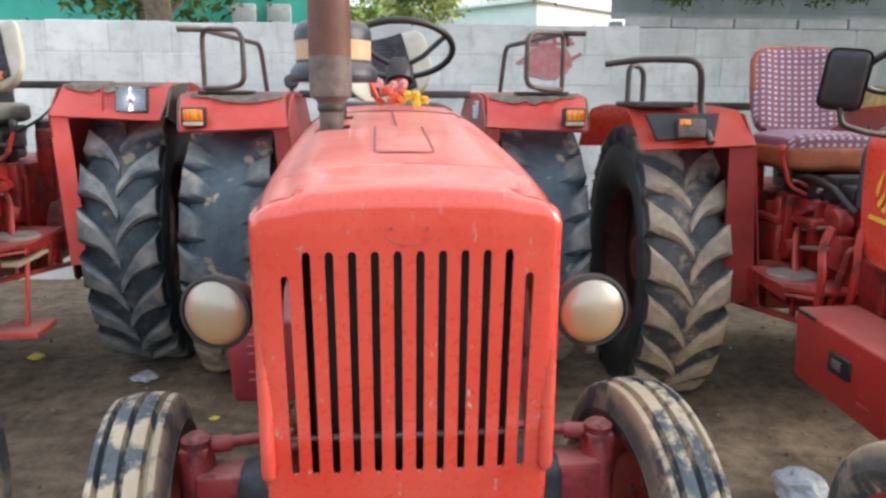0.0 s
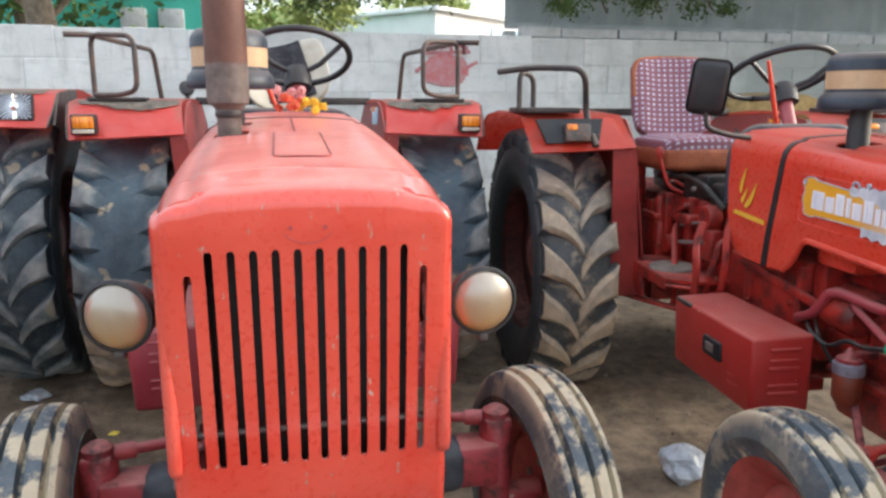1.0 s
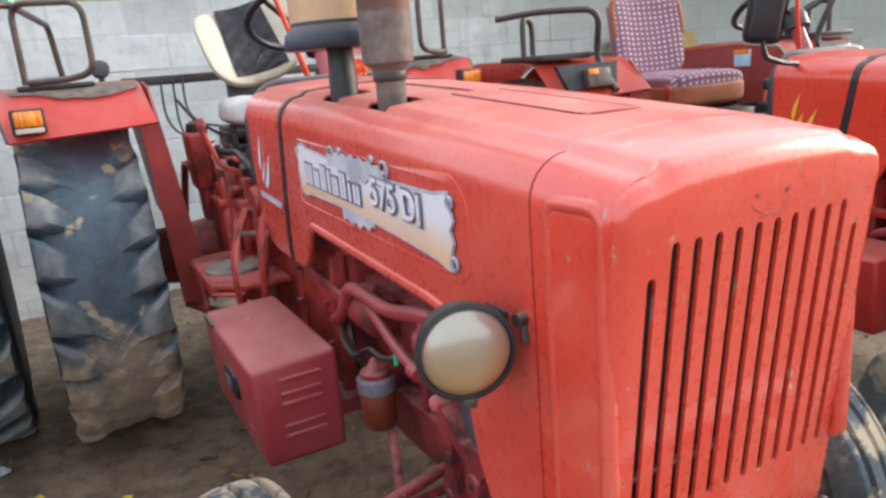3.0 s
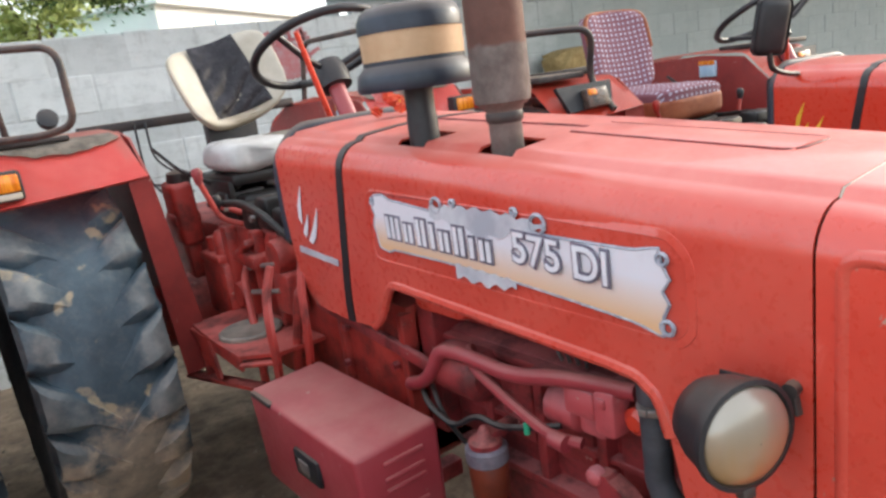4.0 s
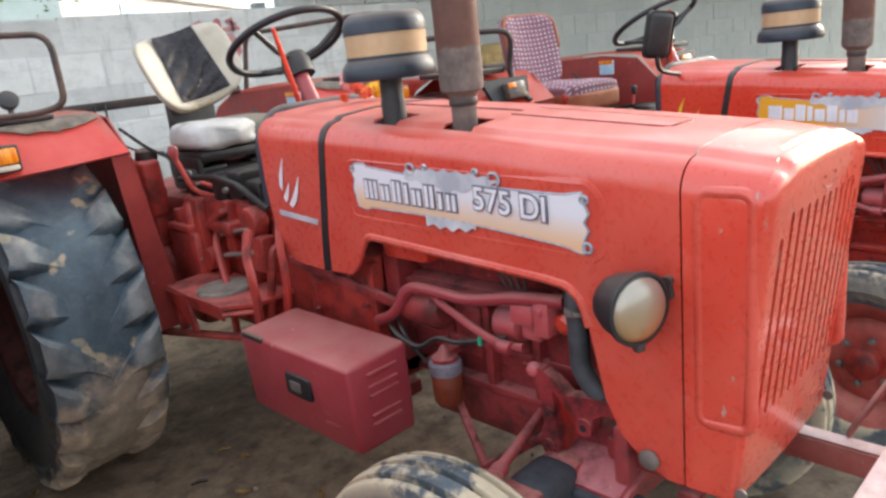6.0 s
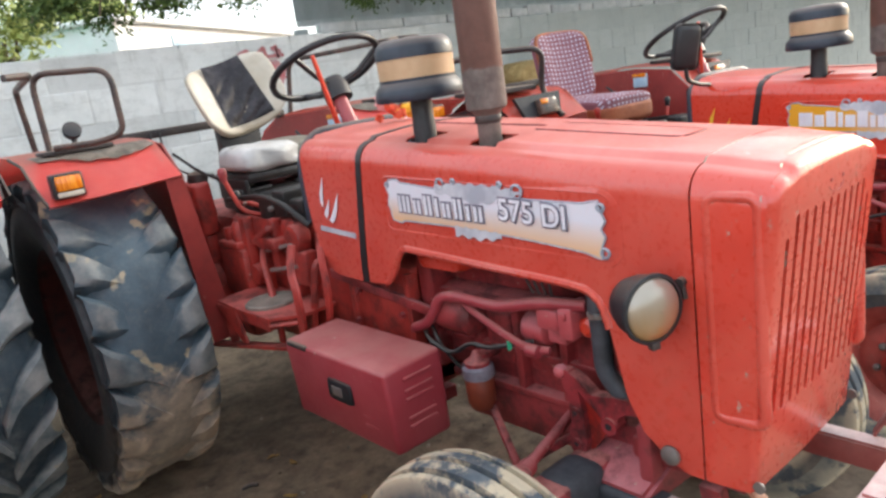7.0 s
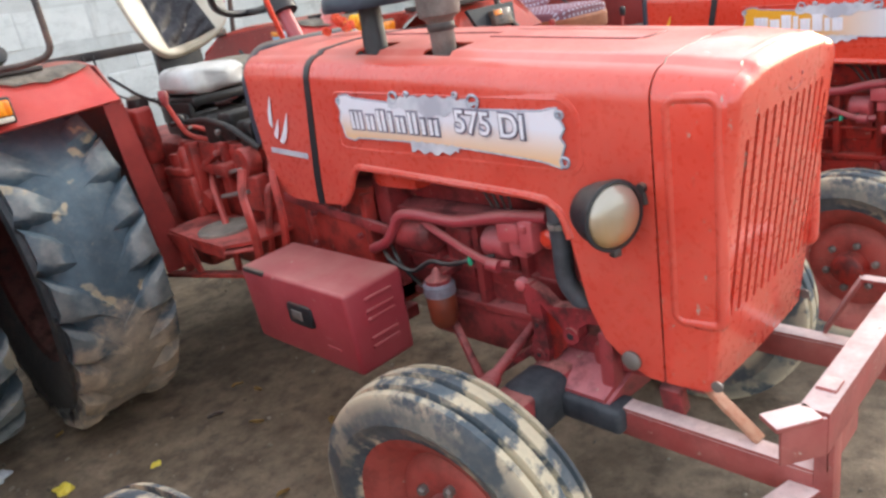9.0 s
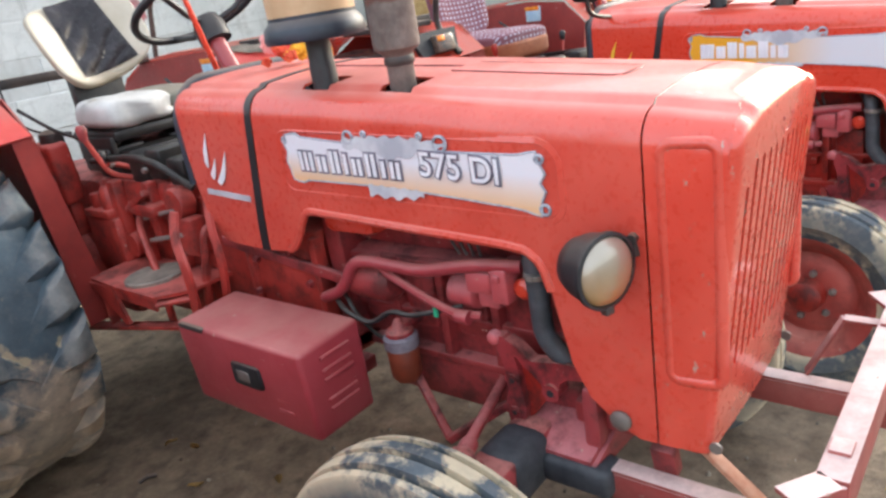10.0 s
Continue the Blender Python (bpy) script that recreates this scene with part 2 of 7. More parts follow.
def lug_rubber(name, R, mud_from, mud_to, mud, patches=0.0, groove=1.0, ragged=0.24, tone=1.0, dusty=1.0, cut=(-0.012, 0.012), half=0.18):
    """Blue-grey rubber, pale dust on the lugs, grooves and sidewalls darkened by painted shade, dried mud towards the
    foot of the wheel.
    """
    n = Nodes(name)
    y, z = n.axis(1), n.axis(2)
    r = n.math("SQRT", n.math("ADD", n.math("MULTIPLY", y, y), n.math("MULTIPLY", z, z)), 0.0)
    rough = n.noise(16, 5, 0.65, w=3)
    deep = n.ramp(n.math("ADD", r, n.ramp(rough, 0.3, 0.7, -0.008, 0.008)), R + cut[0], R + cut[1])
    base = n.mix(n.ramp(n.noise(7, 5), 0.3, 0.7), tuple(k * tone for k in (0.016, 0.028, 0.038)), tuple(k * tone for k in (0.042, 0.066, 0.084)))
    dust = n.mix(n.ramp(n.noise(11, 5, 0.62, w=5), 0.34, 0.66), tuple(k * dusty for k in (0.060, 0.082, 0.094)), tuple(k * dusty for k in (0.200, 0.205, 0.198)))
    col = n.mix(deep, base, dust)
    col = n.mix(n.ramp(n.noise(13, 5, 0.6, w=23), 0.52, 0.72, 0, 0.30), col, (0.150, 0.170, 0.178))
    wall = n.math("MAXIMUM", n.ramp(r, R - 0.100, R - 0.070, 1.0, 0.0), n.math("MULTIPLY", n.ramp(n.math("ABSOLUTE", n.axis(0), 0.0), half * 0.955, half * 1.0), n.ramp(r, R - 0.030, R - 0.012, 1.0, 0.0)))
    if patches:
        spot = n.ramp(n.noise(8.0, 3, 0.5, w=14), 0.635, 0.67)
        col = n.mix(n.math("MULTIPLY", spot, n.ramp(rough, 0.3, 0.55, 0.4, patches)), col, (0.36, 0.30, 0.20))
    m = n.math("ADD", n.ramp(n.noise(4.5, 6, 0.65, w=2), 0.3, 0.7, -ragged, ragged), z)
    m = n.ramp(m, mud_from, mud_to, 1, 0)
    m = n.math("MULTIPLY", m, n.ramp(deep, 0.0, 0.6, groove, 1.0))
    col = n.mix(n.math("MULTIPLY", m, n.ramp(rough, 0.3, 0.6, 0.45, 1.0)), col, mud)
    # Black sidewall rubber, with the deep shade beside the wheel in its colour.
    col = n.mix(n.math("MULTIPLY", wall, 0.88), col, (0.026, 0.031, 0.036))
    col = n.mix(n.ramp(n.noise(38, 5, 0.7, w=6), 0.5, 0.75, 0, 0.22), col, (0.20, 0.19, 0.165))
    return n.done(col, n.ramp(m, 0, 1, 0.6, 0.92), bump=n.noise(60, 5), strength=0.4, dist=0.004)


TYRE = lug_rubber("rear_tyre_rubber", 0.635, -0.16, -0.06, (0.50, 0.39, 0.28), 0.95, 0.72, 0.17, 1.65, 1.08, (0.002, 0.013), 0.181)
TYRE_BIG = lug_rubber("tall_tyre_rubber", 0.670, -0.75, -0.50, (0.24, 0.185, 0.13), 0.75, dusty=1.5, tone=1.2, cut=(-0.004, 0.014), half=0.1675)
TYRE_MUD = lug_rubber("muddy_tyre_rubber", 0.635, 0.16, 0.66, (0.50, 0.40, 0.28), 0.5, 0.12, dusty=1.0, cut=(-0.004, 0.014), half=0.17)
TYRE_F = rubber("front_tyre_rubber", (0.52, 0.44, 0.31), 0.45, 0.53, 10.0)


def lamp_glass():
    n = Nodes("lamp_glass_reflection")
    lines = n.noise(26, 3, 0.5, (1, 0.15, 1))
    # Paler top, orange foot: the reflector's reflection of the sky painted as colour.
    z = n.ramp(n.axis(1), -0.055, 0.030)
    col = n.mix(z, (0.52, 0.31, 0.115), (0.34, 0.30, 0.245))
    return n.done(n.mix(n.ramp(lines, 0.35, 0.7, 0, 0.35), col, (0.42, 0.365, 0.295)), 0.34, 0.45, bump=lines, strength=0.2, coat=1.0)


LENS = lamp_glass()
CHROME = Nodes("bright_reflector").done((0.75, 0.76, 0.78), 0.12, 1.0)
DULL_CHROME = Nodes("dull_reflector").done((0.42, 0.43, 0.46), 0.30, 1.0)
_m = Nodes("amber_lens")
AMBER = _m.done(_m.mix(_m.ramp(_m.noise(120, 2, 0.5, (1, 1, 0.1)), 0.4, 0.6), (0.65, 0.16, 0.005), (0.85, 0.30, 0.02)), 0.25, coat=0.5)
_m = Nodes("checked_cloth")
_c = _m.t.nodes.new("ShaderNodeTexBrick")
_c.inputs["Scale"].default_value = 1.0
_c.inputs["Brick Width"].default_value, _c.inputs["Row Height"].default_value, _c.inputs["Mortar Size"].default_value = 0.031, 0.029, 0.0095
_c.inputs["Mortar Smooth"].default_value = 0.3
_c.offset = 0.0
_c.inputs["Color1"].default_value, _c.inputs["Color2"].default_value, _c.inputs["Mortar"].default_value = (0.46, 0.44, 0.53, 1), (0.36, 0.34, 0.43, 1), (0.20, 0.080, 0.105, 1)
_u = _m.t.nodes.new("ShaderNodeCombineXYZ")
_m.link(_m.axis(0), _u.inputs[0])
_m.link(_m.math("ADD", _m.axis(2), _m.axis(1)), _u.inputs[1])
_m.link(_u.outputs[0], _c.inputs["Vector"])
CHECK = _m.done(_c.outputs["Color"], 0.85, bump=_m.noise(300, 2), strength=0.3, dist=0.002)
RUSSET = plain("russet_trim", (0.22, 0.055, 0.02), (0.34, 0.10, 0.04), 0.7, scale=14)


def ground_mat():
    n = Nodes("dry_earth")
    big = n.noise(0.9, 6, 0.6)
    mid = n.noise(4.5, 7, 0.65, w=3)
    fine = n.noise(45, 5, 0.7, w=8)
    col = n.mix(n.ramp(big, 0.35, 0.65), (0.120, 0.089, 0.060), (0.205, 0.152, 0.103))
    col = n.mix(n.ramp(mid, 0.42, 0.70, 0, 0.85), col, (0.325, 0.248, 0.172))
    col = n.mix(n.ramp(n.noise(2.2, 6, 0.7, w=12), 0.56, 0.68, 0, 0.75), col, (0.065, 0.048, 0.034))
    col = n.mix(n.ramp(fine, 0.5, 0.75, 0, 0.5), col, (0.075, 0.058, 0.042))
    clod = n.noise(13, 5, 0.6, w=17)
    col = n.mix(n.ramp(clod, 0.50, 0.66, 0, 0.55), col, (0.062, 0.046, 0.032))
    col = n.mix(n.ramp(clod, 0.30, 0.44, 0.45, 0), col, (0.30, 0.235, 0.165))
    h = n.math("ADD", n.math("MULTIPLY", mid, 0.7), n.math("MULTIPLY", fine, 0.3))
    return n.done(col, 0.95, bump=n.math("ADD", h, n.math("MULTIPLY", clod, 0.35)), strength=0.7, dist=0.03)


GROUND = ground_mat()


def wall_mat(name, tone=1.0):
    """Whitewash over blocks, thin and stained; grey-green along the shed, where roof shade is mixed into the colour."""
    n = Nodes(name)
    n.place = n.t.nodes.new("ShaderNodeNewGeometry").outputs["Position"]
    col = n.mix(n.ramp(n.noise(2.6, 6, 0.62), 0.35, 0.7), tuple(k * tone for k in (0.60, 0.63, 0.62)), tuple(k * tone for k in (0.78, 0.80, 0.79)))
    col = n.mix(n.ramp(n.object_random(), 0.0, 1.0, 0, 0.25), col, (0.42, 0.44, 0.435))
    col = n.mix(n.ramp(n.noise(8, 6, 0.75, (0.7, 1, 1.6), w=5), 0.50, 0.72, 0, 0.55), col, (0.33, 0.345, 0.335))
    col = n.mix(n.ramp(n.noise(5.0, 5, 0.7, (1.6, 1, 0.25), w=31), 0.55, 0.72, 0, 0.45), col, (0.27, 0.27, 0.25))
    sep = n.t.nodes.new("ShaderNodeSeparateXYZ")
    n.link(n.place, sep.inputs[0])
    # Darkens to the right: greenish staining together with painted shade of the roof.
    bare = n.ramp(n.math("ADD", sep.outputs[0], n.ramp(n.noise(1.6, 4, 0.6, w=41), 0.3, 0.7, -0.7, 0.7)), 2.3, 4.2, 0.0, 0.72)
    col = n.mix(bare, col, (0.25, 0.29, 0.28))
    return n.done(col, 0.93, bump=n.noise(30, 6, 0.7), strength=0.5, dist=0.008)


BLOCK = wall_mat("whitewashed_block")
MORTAR = wall_mat("grey_mortar", 0.86)
PAINT_MARK = plain("red_wall_paint", (0.48, 0.14, 0.15), (0.46, 0.30, 0.31), 0.9, scale=16)
TEAL = plain("teal_paint", (0.05, 0.42, 0.33), (0.09, 0.50, 0.40), 0.7, scale=2)
SHED = plain("grey_sheet", (0.36, 0.40, 0.41), (0.46, 0.50, 0.51), 0.6, scale=3)
PALE_BUILD = plain("pale_plaster", (0.78, 0.78, 0.77), (0.86, 0.86, 0.85), 0.9, scale=2)
GREY_BLOCK = plain("grey_concrete", (0.42, 0.44, 0.44), (0.56, 0.57, 0.57), 0.9)
BARK = plain("bark", (0.10, 0.075, 0.05), (0.19, 0.15, 0.11), 0.95, scale=20, bump=0.6)


def leaf_mat(name, a, b):
    n = Nodes(name)
    n.bsdf.inputs["Transmission Weight"].default_value = 0.0
    n.bsdf.inputs["Subsurface Weight"].default_value = 0.0
    return n.done(n.mix(n.island(), a, b), 0.6)


LEAF = leaf_mat("leaf_green", (0.035, 0.075, 0.015), (0.11, 0.17, 0.03))
LEAF_LIGHT = leaf_mat("leaf_light", (0.28, 0.34, 0.09), (0.50, 0.54, 0.20))

# ---------------------------------------------------------------- mesh tools


def part(name, bm, material, parent=None, label="", smooth=True):
    """Links a bmesh as one mesh object, under a thing or a part."""
    me = bpy.data.meshes.new(name)
    bm.normal_update()
    bm.to_mesh(me)
    bm.free()
    if smooth:
        me.polygons.foreach_set("use_smooth", [True] * len(me.polygons))
        me.set_sharp_from_angle(angle=radians(38))
    for m in material if isinstance(material, (list, tuple)) else (material,):
        me.materials.append(m)
    ob = new(name, me)
    if parent:
        ob.parent = parent
    if label:
        tagged(ob, label)
    return ob


def pieces(name, bm, material, parent, label=""):
    """Links each loose piece of a bmesh as a part of its own."""
    bm.verts.index_update()
    left = set(bm.verts)
    made = []
    while left:
        stack = [min(left, key=lambda v: v.index)]
        island = set(stack)
        while stack:
            v = stack.pop()
            for e in v.link_edges:
                o = e.other_vert(v)
                if o not in island:
                    island.add(o)
                    stack.append(o)
        left -= island
        one = bmesh.new()
        order = sorted(island, key=lambda v: v.index)
        copy = {v: one.verts.new(v.co) for v in order}
        for f in sorted({f for v in order for f in v.link_faces}, key=lambda f: min(v.index for v in f.verts)):
            one.faces.new([copy[v] for v in f.verts])
        made.append(part(name, one, material, parent, label))
    bm.free()
    return made


def empty(name, label, category, group="", kind=""):
    return tagged(new(name), label, category, group, kind)


def box(bm, lo, hi, bevel=0.0, m=None, seg=2):
    """An axis-aligned box from corner to corner, with rounded edges."""
    c, s = (Vector(lo) + Vector(hi)) / 2, Vector(hi) - Vector(lo)
    r = bmesh.ops.create_cube(bm, size=1.0, matrix=(m or Matrix()) @ Matrix.Translation(c) @ Matrix.Diagonal((*s, 1)))
    if bevel:
        edges = list({e for v in r["verts"] for e in v.link_edges})
        bmesh.ops.bevel(bm, geom=edges, offset=bevel, segments=seg, affect="EDGES", profile=0.5)
    return bm


def lathe(bm, profile, m=None, n=32, cap=True):
    """Revolves (radius, height) pairs round z."""
    m = m or Matrix()
    rings = []
    for r, z in profile:
        rings.append([bm.verts.new(m @ Vector((r * math.cos(2 * math.pi * i / n), r * math.sin(2 * math.pi * i / n), z))) for i in range(n)])
    for a, b in zip(rings, rings[1:]):
        for i in range(n):
            bm.faces.new((a[i], a[(i + 1) % n], b[(i + 1) % n], b[i]))
    if cap:
        for ring, flip in ((rings[0], True), (rings[-1], False)):
            bm.faces.new(ring[::-1] if flip else ring)
    return bm


def aim(p, q):
    """A pose at p whose z axis points to q."""
    return Matrix.Translation(p) @ (Vector(q) - Vector(p)).to_track_quat("Z", "Y").to_matrix().to_4x4()


def rod(bm, p, q, r, n=14, r2=None):
    d = (Vector(q) - Vector(p)).length
    return lathe(bm, [(r, 0), (r if r2 is None else r2, d)], aim(p, q), n)


def rounded(pts, radius, seg=5, closed=False):
    """A polyline with its corners rounded."""
    pts = [Vector(p) for p in pts]
    out = []
    n = len(pts)
    for i, p in enumerate(pts):
        if not closed and i in (0, n - 1):
            out.append(p)
            continue
        a, b = pts[i - 1], pts[(i + 1) % n]
        da, db = (a - p), (b - p)
        r = min(radius, da.length * 0.45, db.length * 0.45)
        s, e = p + da.normalized() * r, p + db.normalized() * r
        for k in range(seg + 1):
            u = k / seg
            out.append(s * (1 - u) ** 2 + p * 2 * u * (1 - u) + e * u * u)
    return out


def tube(bm, pts, r, n=10, closed=False):
    """Sweeps a round section along a polyline."""
    pts = [Vector(p) for p in pts]
    rings, prev = [], None
    count = len(pts)
    for i, p in enumerate(pts):
        if closed:
            d = pts[(i + 1) % count] - pts[i - 1]
        else:
            d = pts[min(i + 1, count - 1)] - pts[max(i - 1, 0)]
        d.normalize()
        if prev is None:
            side = d.orthogonal().normalized()
        else:
            side = (prev - d * prev.dot(d)).normalized()
        prev = side
        up = d.cross(side)
        rings.append([bm.verts.new(p + (side * math.cos(2 * math.pi * k / n) + up * math.sin(2 * math.pi * k / n)) * r) for k in range(n)])
    pairs = list(zip(rings, rings[1:]))
    for a, b in pairs:
        for k in range(n):
            bm.faces.new((a[k], a[(k + 1) % n], b[(k + 1) % n], b[k]))
    if closed:
        a, b = rings[-1], rings[0]
        off = min(range(n), key=lambda o: (a[0].co - b[o].co).length)
        for k in range(n):
            bm.faces.new((a[k], a[(k + 1) % n], b[(k + 1 + off) % n], b[(k + off) % n]))
    else:
        bm.faces.new(rings[0][::-1])
        bm.faces.new(rings[-1])
    return bm


def slab(bm, outline, depth, m=None):
    """A flat plate: a 2D outline in x and y, extruded along z."""
    m = m or Matrix()
    a = [bm.verts.new(m @ Vector((x, y, 0))) for x, y in outline]
    b = [bm.verts.new(m @ Vector((x, y, depth))) for x, y in outline]
    k = len(outline)
    bm.faces.new(a[::-1])
    bm.faces.new(b)
    for i in range(k):
        bm.faces.new((a[i], a[(i + 1) % k], b[(i + 1) % k], b[i]))
    return bm


def bar(bm, p, q, w, h, bevel=0.004, roll=0.0):
    """A rectangular bar from p to q, w wide and h deep."""
    d = (Vector(q) - Vector(p)).length
    return box(bm, (-w / 2, -h / 2, 0), (w / 2, h / 2, d), bevel, aim(p, q) @ pose(0, 0, 0, 0, 0, roll))


def lerp(table, v):
    """Reads a piecewise-linear table of (v, value)."""
    if v <= table[0][0]:
        return table[0][1]
    for (a, fa), (b, fb) in zip(table, table[1:]):
        if v <= b:
            return fa + (fb - fa) * (v - a) / (b - a)
    return table[-1][1]


B = bmesh.new
SIDE = Matrix(((0, 0, 1, 0), (1, 0, 0, 0), (0, 1, 0, 0), (0, 0, 0, 1)))  # x,y,z of a flat outline become y,z,x

# ---------------------------------------------------------------- the tractors
# A tractor stands with its grille at y = 0 and its seat towards +y; z = 0 is the ground.
CROWN = [(0.0, 1.238), (0.06, 1.246), (0.15, 1.258), (0.75, 1.304), (1.2, 1.330), (1.53, 1.345)]
HALF = [(0.0, 0.243), (0.03, 0.245), (0.15, 0.253), (0.4, 0.262), (1.46, 0.270)]
LOW = [(0.0, 0.588), (0.20, 0.590), (0.245, 0.612), (0.30, 0.66), (0.335, 0.735), (0.372, 0.915), (0.385, 0.945), (0.415, 0.968), (0.47, 0.975),
       (1.04, 1.006), (1.065, 0.998), (1.095, 0.955), (1.118, 0.905), (1.135, 0.888), (1.185, 0.882), (1.21, 0.880), (1.38, 0.884), (1.43, 0.892), (1.465, 0.915), (1.49, 0.96),
       (1.51, 1.04), (1.522, 1.14)]
TANK_END = 1.522


def slant(y, z):
    """How far the joint between bonnet and tank cover lies back, low down."""
    u = (y - 1.10) / 0.098 if y < 1.198 else (TANK_END - y) / (TANK_END - 1.198)
    return y + max(0.0, min(1.0, u)) * 0.195 * max(0.0, 1.262 - z)


def side_x(y, z):
    u = max(0.0, min(1.0, (1.00 - z) / 0.12))
    return lerp(HALF, y) - lerp([(1.0, 0.0), (1.2, 0.006), (1.5, 0.014)], y) * u * u


def bonnet_section(y, low, radius=0.062):
    """One half of the bonnet's section at y, from its lower edge to the middle line."""
    w, top = lerp(HALF, y), lerp(CROWN, y)
    edge = top - 0.020
    zs = edge - radius
    pts = [(side_x(y, low + (zs - low) * i / 8), low + (zs - low) * i / 8) for i in range(8)]
    for k in range(8):
        a = math.pi / 2 * k / 7
        pts.append((w - radius + radius * math.cos(a), zs + radius * math.sin(a)))
    for f in (0.945, 0.80, 0.56, 0.38, 0.19, 0.0):
        x = (w - radius) * f
        pts.append((x, top - 0.020 * (x / w) ** 2))
    return pts


PIPE_HOLES = ((0.700, 0.790), (0.955, 1.045))


def bonnet_shell(y0, y1, steps, low=LOW, thick=0.010, holes=()):
    bm = B()
    ys = sorted({y0, y1, *[y0 + (y1 - y0) * i / steps for i in range(steps + 1)], *[v for v, _ in low if y0 < v < y1], *[v for h in holes for v in h]})
    rows = []
    for y in ys:
        half = bonnet_section(y, lerp(low, y))
        full = [(-x, z) for x, z in half] + [(x, z) for x, z in half[-2::-1]]
        rows.append([bm.verts.new((x, slant(y, z), z)) for x, z in full])
    for k, (a, b) in enumerate(zip(rows, rows[1:])):
        cut = any(h0 < (ys[k] + ys[k + 1]) / 2 < h1 for h0, h1 in holes)
        for i in range(len(a) - 1):
            xm = (a[i].co.x + a[i + 1].co.x) / 2
            if cut and -0.205 < xm < -0.110 and a[i].co.z > 1.25:
                continue
            bm.faces.new((a[i], b[i], b[i + 1], a[i + 1]))
    bmesh.ops.recalc_face_normals(bm, faces=bm.faces)
    bmesh.ops.solidify(bm, geom=bm.faces[:], thickness=thick)
    return bm


SLOTS = [(-0.1925, 1.100)] + [(-0.1585 + 0.317 * i / 9, 1.139) for i in range(10)] + [(0.1925, 1.100)]
SLOT_HALF, SLOT_LOW, SLOT_END = 0.0066, 0.742, 0.006


def face_y(z):
    """The grille leans back towards its foot, and rolls back over its top edge."""
    y = max(0.0, 1.175 - z) * 0.108
    u = min(0.030, max(0.0, z - 1.210))
    return y + 0.034 - math.sqrt(0.034 * 0.034 - u * u)


def front_cowl():
    """The grille shell: a leaning face with upright slots, turned over into the sides and top."""
    bm = B()
    W, TOP, BOT, RC, RE = 0.2445, 1.243, 0.588, 0.062, 0.017
    steps = (0, 0.03, 0.12, 0.3, 0.6, 1.0, 1.8)
    xs = {0.0, *[s * (W - RE * v) for s in (-1, 1) for v in (*steps, 2.4, 3.1)]}
    for x, _ in SLOTS:
        xs |= {x - SLOT_HALF, x - 0.0032, x + 0.0032, x + SLOT_HALF}
    zs = {BOT, 0.62, 0.68, 0.72, SLOT_LOW, SLOT_LOW + SLOT_END, 0.82, 0.90, 1.0, 1.05, 1.160, 1.175, *[TOP - RE * v for v in (*steps, 2.3, 2.8, 3.3)]}
    for _, t in SLOTS:
        zs |= {t, t - SLOT_END}
    xs, zs = sorted(xs), sorted(zs)

    def place(x, z):
        ax = abs(x)
        u, v = (ax - (W - RC)) / RC, (z - (TOP - RC)) / RC
        if u > 0 and v > 0:
            d0, d1 = u * math.sqrt(1 - v * v / 2), v * math.sqrt(1 - u * u / 2)
            d = RC * (1 - math.hypot(d0, d1))
            ax, zz = W - RC + RC * d0, TOP - RC + RC * d1
        else:
            d, zz = min(W - ax, TOP - z), z
        r = max(0.0, RE - max(0.0, d))
        y = RE - math.sqrt(max(0.0, RE * RE - r * r)) + 0.007 * (ax / W) ** 2 + face_y(zz)
        k = max(0.0, min(1.0, (ax - 0.150) / 0.032))
        zz -= (0.020 * min(ax / W, 0.78) ** 2 + 0.009 * k * k * (3 - 2 * k)) * max(0.0, min(1.0, (z - 1.15) / 0.09))
        return Vector((math.copysign(ax, x), y, zz))

    vs = {(i, k): bm.verts.new(place(x, z)) for i, x in enumerate(xs) for k, z in enumerate(zs)}
    for i in range(len(xs) - 1):
        xm = (xs[i] + xs[i + 1]) / 2
        slot = next(((x, t) for x, t in SLOTS if abs(xm - x) < SLOT_HALF), None)
        for k in range(len(zs) - 1):
            zm = (zs[k] + zs[k + 1]) / 2
            q = [vs[i, k], vs[i + 1, k], vs[i + 1, k + 1], vs[i, k + 1]]
            if slot and SLOT_LOW < zm < slot[1]:
                low_end, high_end = zm < SLOT_LOW + SLOT_END, zm > slot[1] - SLOT_END
                if (low_end or high_end) and abs(xm - slot[0]) > 0.0032:
                    left = xm < slot[0]
                    drop = (2 if left else 3) if low_end else (1 if left else 0)
                    bm.faces.new([v for n, v in enumerate(q) if n != drop])
                continue
            bm.faces.new(q)
    bmesh.ops.recalc_face_normals(bm, faces=bm.faces)
    if sum(f.normal.y for f in bm.faces) > 0:
        bmesh.ops.reverse_faces(bm, faces=bm.faces[:])
    bmesh.ops.solidify(bm, geom=bm.faces[:], thickness=0.006)
    shell = bonnet_shell(0.024, 0.163, 4, thick=0.006)
    for v in shell.verts:
        if v.co.y < 0.10:
            v.co.y = face_y(v.co.z) + 0.024 + (v.co.y - 0.024) * (0.163 - 0.024 - face_y(v.co.z)) / 0.139
    me = bpy.data.meshes.new("tmp")
    shell.to_mesh(me)
    shell.free()
    bm.from_mesh(me)
    bpy.data.meshes.remove(me)
    return bm


